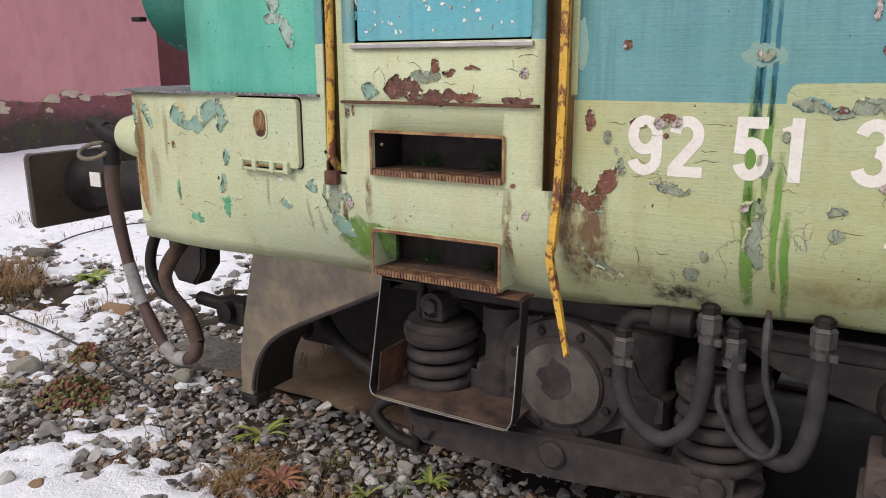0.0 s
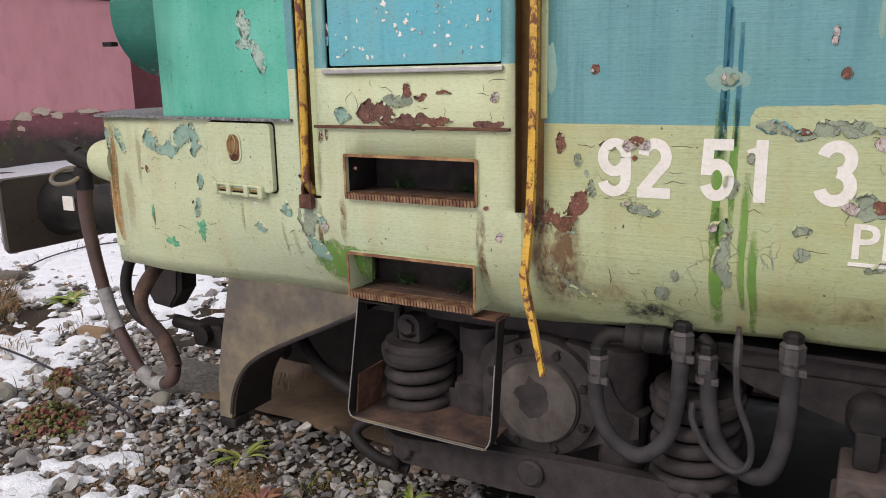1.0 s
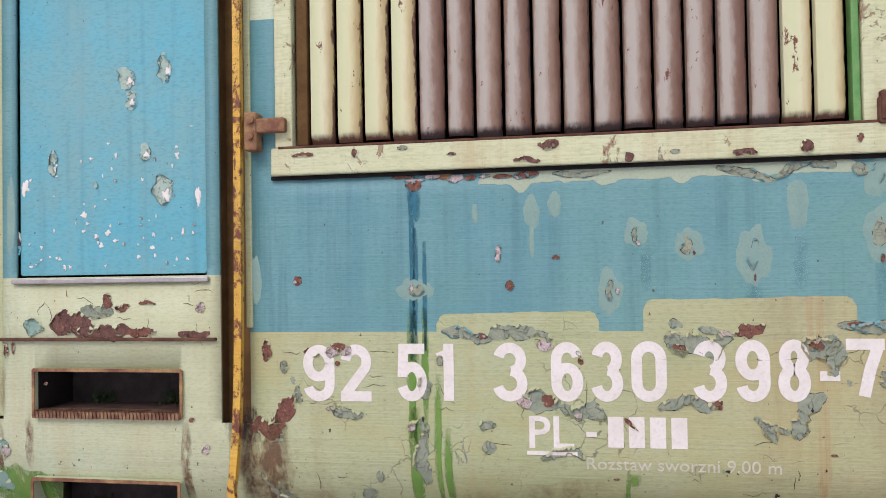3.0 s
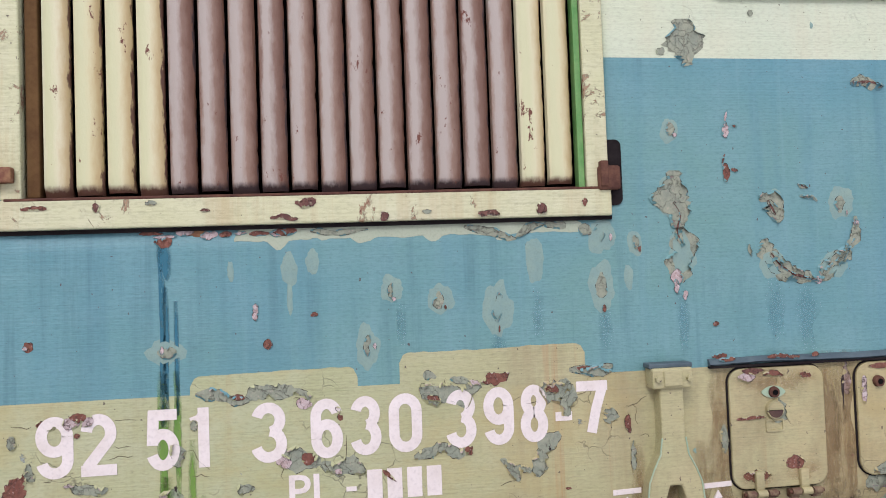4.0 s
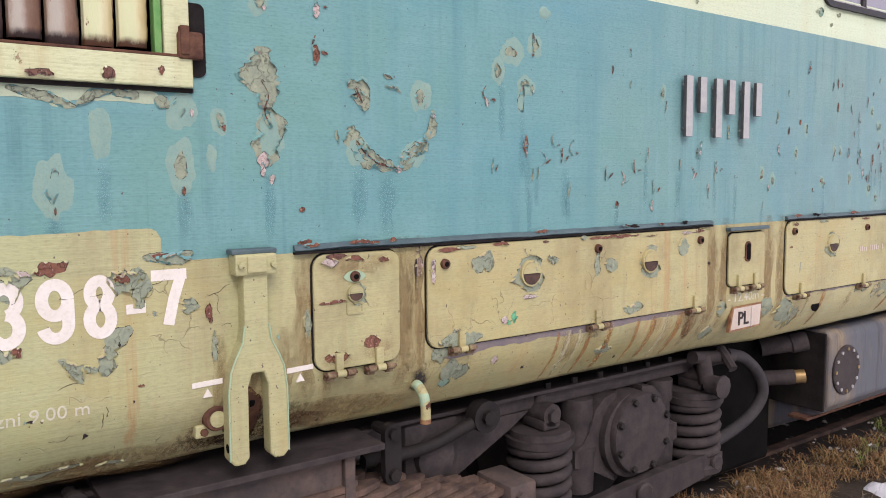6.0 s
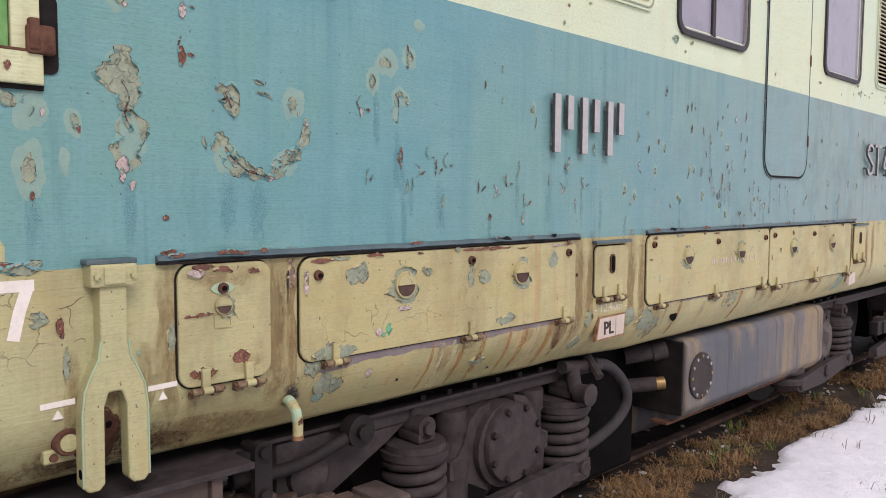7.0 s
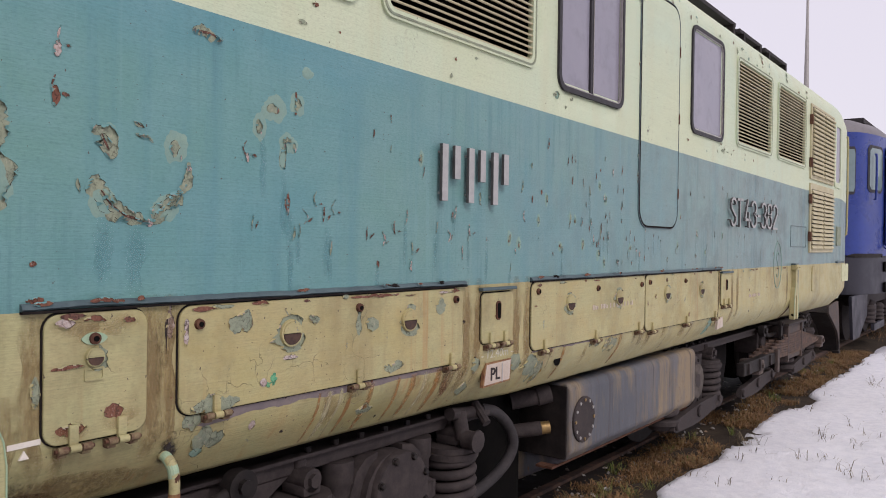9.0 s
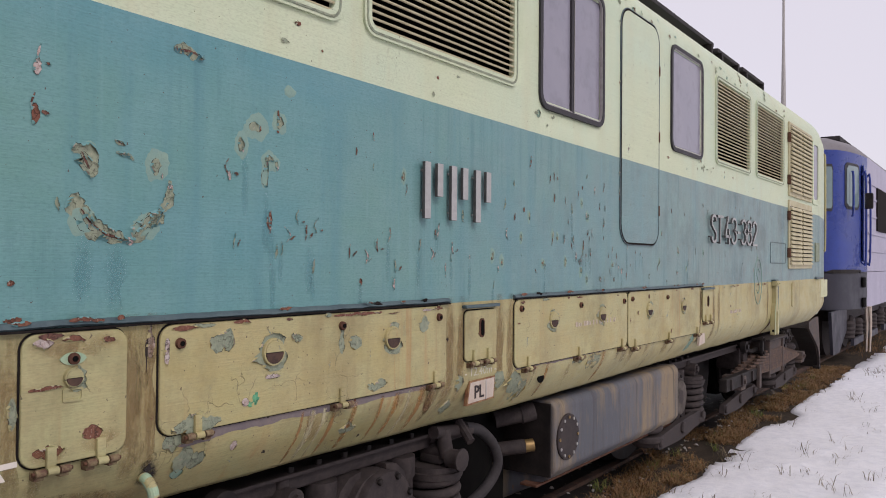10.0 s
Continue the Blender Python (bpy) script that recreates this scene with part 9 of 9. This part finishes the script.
rock(-4.22, 0.2, 0.20, 0.17, 0.16, 0.5, ROCK_PALE, 4, "pale grey stone in the ballast")
rock(-2.88, -0.56, 0.12, 0.1, 0.08, 0.5, ROCK_TAN, 5, "brown stone in the snow")
rock(-3.05, -0.60, 0.13, 0.11, 0.10, 1.5, STONE_ONE, 6, "dark grey stone in the snow")
rock(-3.35, -0.22, 0.13, 0.10, 0.09, 2.1, STONE_ONE, 7, "dark grey stone in the snow")
rock(-6.9, 2.0, 0.30, 0.22, 0.15, 0.8, ROCK, 8, "grey stone in the snow")
build_stones()


def sand_board():
    bm = bmesh.new()
    n = 22
    rows = []
    for i in range(n + 1):
        row = []
        for j in range(n + 1):
            x, y = -3.15 + 1.65 * i / n, 0.72 + 1.3 * j / n
            row.append(bm.verts.new((x + 0.05 * noise.noise((0, y * 3, 1)), y + 0.06 * noise.noise((x * 3, 0, 2)), -0.062 + 0.02 * noise.noise((x * 2, y * 2, 3)) - 0.05 * max(0, abs(i / n - 0.5) * 2 - 0.8) - 0.05 * max(0, abs(j / n - 0.5) * 2 - 0.85))))
        rows.append(row)
    for p, q in zip(rows, rows[1:]):
        for j in range(n):
            bm.faces.new((p[j], p[j + 1], q[j + 1], q[j]))
    tagged(part("sand_heap", bm, SAND, None, "flat oil-spotted heap of tan brake sand", True), "", "sand", "", "stuff")


sand_board()
for pts, label in (([(-6.2, 0.9, 0), (-5.37, 0.72, 0), (-4.4, 0.60, 0), (-3.37, 0.36, 0), (-3.1, 0.3, -0.05)], "black cable lying over the stones"), ([(-5.6, 1.0, 0), (-6.27, 1.54, 0), (-7.0, 2.2, 0), (-7.3, 2.8, 0), (-7.25, 3.4, 0), (-6.5, 4.0, 0)], "black cable lying on the snow")):
    line = [(x, y, ground_height(x, y) + 0.06 + z) for x, y, z in pts]
    tagged(part("cable", tube(bmesh.new(), line, 0.008, 8, 8), RUBBER_SEAL, None, label, True), "", "cable", "loose cables")


# ---- pink building behind the front ----
def building():
    b = thing("building", "pink rendered yard building with a damp dark plinth", "building")
    part("wall", box(bmesh.new(), -17.0, -16.2, -14.0, 11.3, -0.3, 3.62), PINK, b)
    bm = bmesh.new()
    rows = []
    for i in range(401):
        y = -14.0 + 25.3 * i / 400
        top = 1.0 + 0.10 * noise.noise((y * 0.7, 2, 1)) + 0.09 * noise.noise((y * 2.6, 5, 1)) + 0.06 * noise.noise((y * 8, 1, 7))
        rows.append([bm.verts.new(p) for p in ((-16.15, y, -0.3), (-16.15, y, top - 0.04), (-16.17, y, top), (-16.22, y, top))])
    for p, q in zip(rows, rows[1:]):
        for j in range(3):
            bm.faces.new((p[j], p[j + 1], q[j + 1], q[j]))
    part("plinth", bm, DAMP, b, "dark damp plinth with flaking plaster")
    part("upper_wall", box(bmesh.new(), -17.0, -16.2, -14.0, 6.9, 3.62, 8.0), PINK, b)
    part("dark_opening", box(bmesh.new(), -17.0, -16.6, 6.9, 11.3, 3.62, 8.0), DAMP, b, "dark opening above a ledge")
    part("ledge", box(bmesh.new(), -16.3, -16.1, 6.9, 11.35, 3.60, 3.68, 0.01), GREASE, b)
    # Faces beyond the corner wear the maroon that paints their shade.
    part("return_wall", box(bmesh.new(), -18.6, -17.8, 11.0, 30.0, -0.3, 8.0), SHADED_WALL, b, "wall set back, its shade painted in dark maroon")
    part("corner_face", box(bmesh.new(), -18.6, -17.0, 11.25, 11.3, -0.3, 8.0), SHADED_WALL, b)
    rnd = random.Random(2)
    for y, z, w, h in ((7.1, 0.85, 0.5, 0.28), (8.3, 1.0, 0.4, 0.22), (8.75, 1.1, 0.6, 0.2), (9.1, 1.0, 0.4, 0.16), (9.9, 1.05, 0.7, 0.12), (5.9, 0.95, 0.6, 0.25), (8.2, 0.75, 0.2, 0.15)):
        bm = bmesh.new()
        s = rnd.random() * 50
        row = []
        for i in range(34):
            a = 2 * math.pi * i / 34
            r = 1 + 0.6 * noise.noise((math.cos(a) * 1.6 + s, math.sin(a) * 1.6, s)) + 0.3 * noise.noise((math.cos(a) * 5 + s, math.sin(a) * 5, s))
            row.append((y + math.cos(a) * r * w * 0.38, z + math.sin(a) * r * h * 0.42))
        fr = [bm.verts.new((-16.135, p, q)) for p, q in row]
        bk = [bm.verts.new((-16.21, p, q)) for p, q in row]
        bm.faces.new(fr)
        for i in range(34):
            bm.faces.new((fr[i], fr[(i + 1) % 34], bk[(i + 1) % 34], bk[i]))
        part("bare_plaster", bm, PLASTER, b, "cream bare plaster patch")


building()


# ---- blue locomotive behind, mast ----
def blue_loco():
    b = thing("blue_locomotive", "dark blue and grey diesel locomotive standing behind on the same track", "locomotive")

    corner = [(p.x, p.y) for p in smooth_line([(15.83, 0.90, 0), (15.85, 0.62, 0), (15.95, 0.40, 0), (16.15, 0.25, 0), (16.6, 0.12, 0), (17.05, 0.04, 0)], 5)]

    def curved(name, x0, x1, z0, z1, out, m, parent, label=""):
        """A panel that follows the rounded corner of the cab."""
        line = [(x0 + (x1 - x0) * i / 8) for i in range(9)]
        pts = []
        for x in line:
            for (ax, ay), (bx, by) in zip(corner, corner[1:]):
                if ax <= x <= bx and bx > ax:
                    pts.append((x, ay + (by - ay) * (x - ax) / (bx - ax)))
                    break
        bm = bmesh.new()
        rows = []
        for i, (x, y) in enumerate(pts):
            p, q = pts[max(i - 1, 0)], pts[min(i + 1, len(pts) - 1)]
            d = Vector((q[0] - p[0], q[1] - p[1])).normalized()
            cut = 0.07 if i in (0, len(pts) - 1) else 0.0
            rows.append([bm.verts.new((x + s * d.y, y - s * d.x, z)) for s, z in ((out, z0 + cut), (out, z1 - cut), (-0.02, z1 - cut), (-0.02, z0 + cut))])
        for p, q in zip(rows, rows[1:]):
            for j in range(4):
                bm.faces.new((p[j], p[(j + 1) % 4], q[(j + 1) % 4], q[j]))
        bm.faces.new(rows[0])
        bm.faces.new(rows[-1][::-1])
        return part(name, bm, m, parent, label)

    def hull(name, z0, z1, m, grow=0.0, label="", x_end=17.6, x_from=None):
        plan = corner + [(x_end, 0.0), (x_end, 2.95), (16.6, 2.8), (15.95, 2.55), (15.82, 1.475)] if x_from is None else [(x_from, 0.0), (x_end, 0.0), (x_end, 2.95), (x_from, 2.95)]
        bm = bmesh.new()
        lo, hi = [[bm.verts.new((x, y, z)) for x, y in plan] for z in (z0, z1)]
        bm.faces.new(lo)
        bm.faces.new(hi[::-1])
        for i in range(len(plan)):
            j = (i + 1) % len(plan)
            bm.faces.new((lo[i], lo[j], hi[j], hi[i]))
        ob = part(name, bm, m, b, label, True)
        for p in ob.data.polygons:
            p.use_smooth = len(p.vertices) == 4 and x_from is None
        return ob

    hull("cab", 1.66, 3.88, LOCO_BLUE, label="glossy dark blue cab")
    hull("cab_skirt", 0.96, 1.65, LOCO_GREY)
    hull("body", 1.66, 3.90, LOCO_LILAC, x_end=32.0, x_from=17.61, label="pale lilac-grey body side")
    hull("body_skirt", 0.96, 1.65, LOCO_LILAC, x_end=32.0, x_from=17.61)
    for z in (2.05, 2.4, 2.75, 3.1, 3.4):
        part("rib", box(bmesh.new(), 17.7, 31.5, -0.02, 0.0, z, z + 0.035), LOCO_LILAC, b)
    bm = bmesh.new()
    rows = []
    for i in range(9):
        t = i / 8
        inset, z = 0.75 * (1 - math.cos(t * math.pi / 2)), 3.88 + 0.34 * math.sin(t * math.pi / 2)
        rows.append([bm.verts.new(p) for p in ((15.85 + inset * 0.9, 0.62 + inset * 0.5, z), (16.15 + inset * 0.9, 0.25 + inset * 0.8, z), (17.05 + inset * 0.3, 0.04 + inset, z), (32, inset, z), (32, 2.95 - inset, z), (17.05, 2.95 - inset, z), (15.85 + inset, 2.4 - inset * 0.4, z))])
    for p, q in zip(rows, rows[1:]):
        for i in range(7):
            j = (i + 1) % 7
            bm.faces.new((p[i], p[j], q[j], q[i]))
    bm.faces.new(rows[-1])
    part("roof", bm, LOCO_ROOF, b, "dark grey rounded roof", True)
    # cab windows, rails and mirror
    for x0, x1, z0, z1 in ((15.865, 16.0, 2.76, 3.62), (16.30, 16.96, 2.82, 3.68)):
        w = curved("cab_window", x0, x1, z0, z1, 0.010, RUBBER_SEAL, b, "rounded cab window in a black rubber seal")
        grow = (x1 - x0) * 0.09
        curved("pane", x0 + grow, x1 - grow, z0 + 0.05, z1 - 0.05, 0.018, PANE_GREEN, w, "green tinted glass")
    curved("waist_strip", 15.86, 17.0, 1.63, 1.70, 0.02, GREASE, b)
    part("door_leaf", plate(bmesh.new(), rounded(17.1, 17.5, 1.85, 3.70, 0.08), -0.012, 0.01), LOCO_BLUE, b)
    part("door_pane", plate(bmesh.new(), rounded(17.16, 17.44, 2.85, 3.60, 0.06), -0.018, 0.0), PANE_GREEN, b)
    for x in (16.42, 17.06, 17.62):
        part("handrail", tube(bmesh.new(), [(x, 0.1 if x < 17 else 0.02, 3.5), (x, -0.05 + (0.12 if x < 17 else 0), 3.45), (x, -0.05 + (0.12 if x < 17 else 0), 1.9 if x > 17 else 2.75), (x, 0.1 if x < 17 else 0.02, 1.85 if x > 17 else 2.7)], 0.02, 8, 3), LOCO_BLUE, b, "", True)
    part("mirror", box(bmesh.new(), 17.02, 17.06, -0.18, -0.04, 2.85, 3.15, 0.02), GREASE, b)
    part("louvre", box(bmesh.new(), 18.9, 20.4, -0.03, 0.0, 2.5, 3.4), SEAM, b)
    part("step_pocket", box(bmesh.new(), 17.1, 17.4, -0.006, 0.02, 1.36, 1.55), BLACK, b)
    part("step_pocket", box(bmesh.new(), 17.1, 17.4, -0.006, 0.02, 0.98, 1.16), BLACK, b)
    part("rail_guard", plate(bmesh.new(), [(15.5, 0.2), (16.1, 0.2), (16.9, 0.55), (16.9, 0.96), (15.3, 0.96)], 0.25, 0.3), LOCO_GREY, b, "grey rail guard")
    for x in (17.6, 19.7, 22.0, 28.0, 30.0):
        part("wheel", lathe(bmesh.new(), [(0.60, 0.0), (0.60, -0.12), (0.63, -0.13)], (x, 0.70, 0.57), "Y", 28), DARK, b, "", True)
        part("axle_box", lathe(bmesh.new(), [(0.17, 0.06), (0.22, 0.0), (0.22, -0.1)], (x, 0.28, 0.58), "Y", 20), DARK, b, "", True)
        part("equalizer_bar", box(bmesh.new(), x - 0.6, x + 0.6, 0.14, 0.2, 0.25, 0.38), LOCO_GREY, b)
        for s in (-0.5, 0.5):
            part("spring", lathe(bmesh.new(), [(0.12, 0.38), (0.14, 0.4), (0.12, 0.44), (0.14, 0.48), (0.12, 0.52), (0.14, 0.56), (0.12, 0.6), (0.14, 0.66), (0.1, 0.72)], (x + s, 0.27, 0), "Z", 14), DARK, b, "", True)
    part("frame_beam", box(bmesh.new(), 16.6, 31.5, 0.3, 2.6, 0.72, 0.96), DARK, b)
    for dy in (0.0, 0.06):
        part("rag", tube(bmesh.new(), [(17.6, -0.05 + dy, 0.98), (17.62, -0.06 + dy, 0.6), (17.60, -0.05 + dy, 0.1)], lambda t: 0.035 * (1 - 0.6 * t), 6, 4), PLACARD, b)
    for x0, x1 in ((17.4, 20.5), (20.7, 25)):
        part("roof_walkway", box(bmesh.new(), x0, x1, 0.45, 0.8, 4.24, 4.34, 0.01), RUBBER, b)


blue_loco()
mast = thing("mast", "tall tapered grey lighting mast far behind", "mast")
bm = lathe(bmesh.new(), [(0.15, -0.2), (0.13, 8.0), (0.09, 11.0), (0.06, 12.5), (0.045, 20.0)], (40, 6.45, 0), "Z", 14)
part("pole", bm, STEEL, mast, "", True)
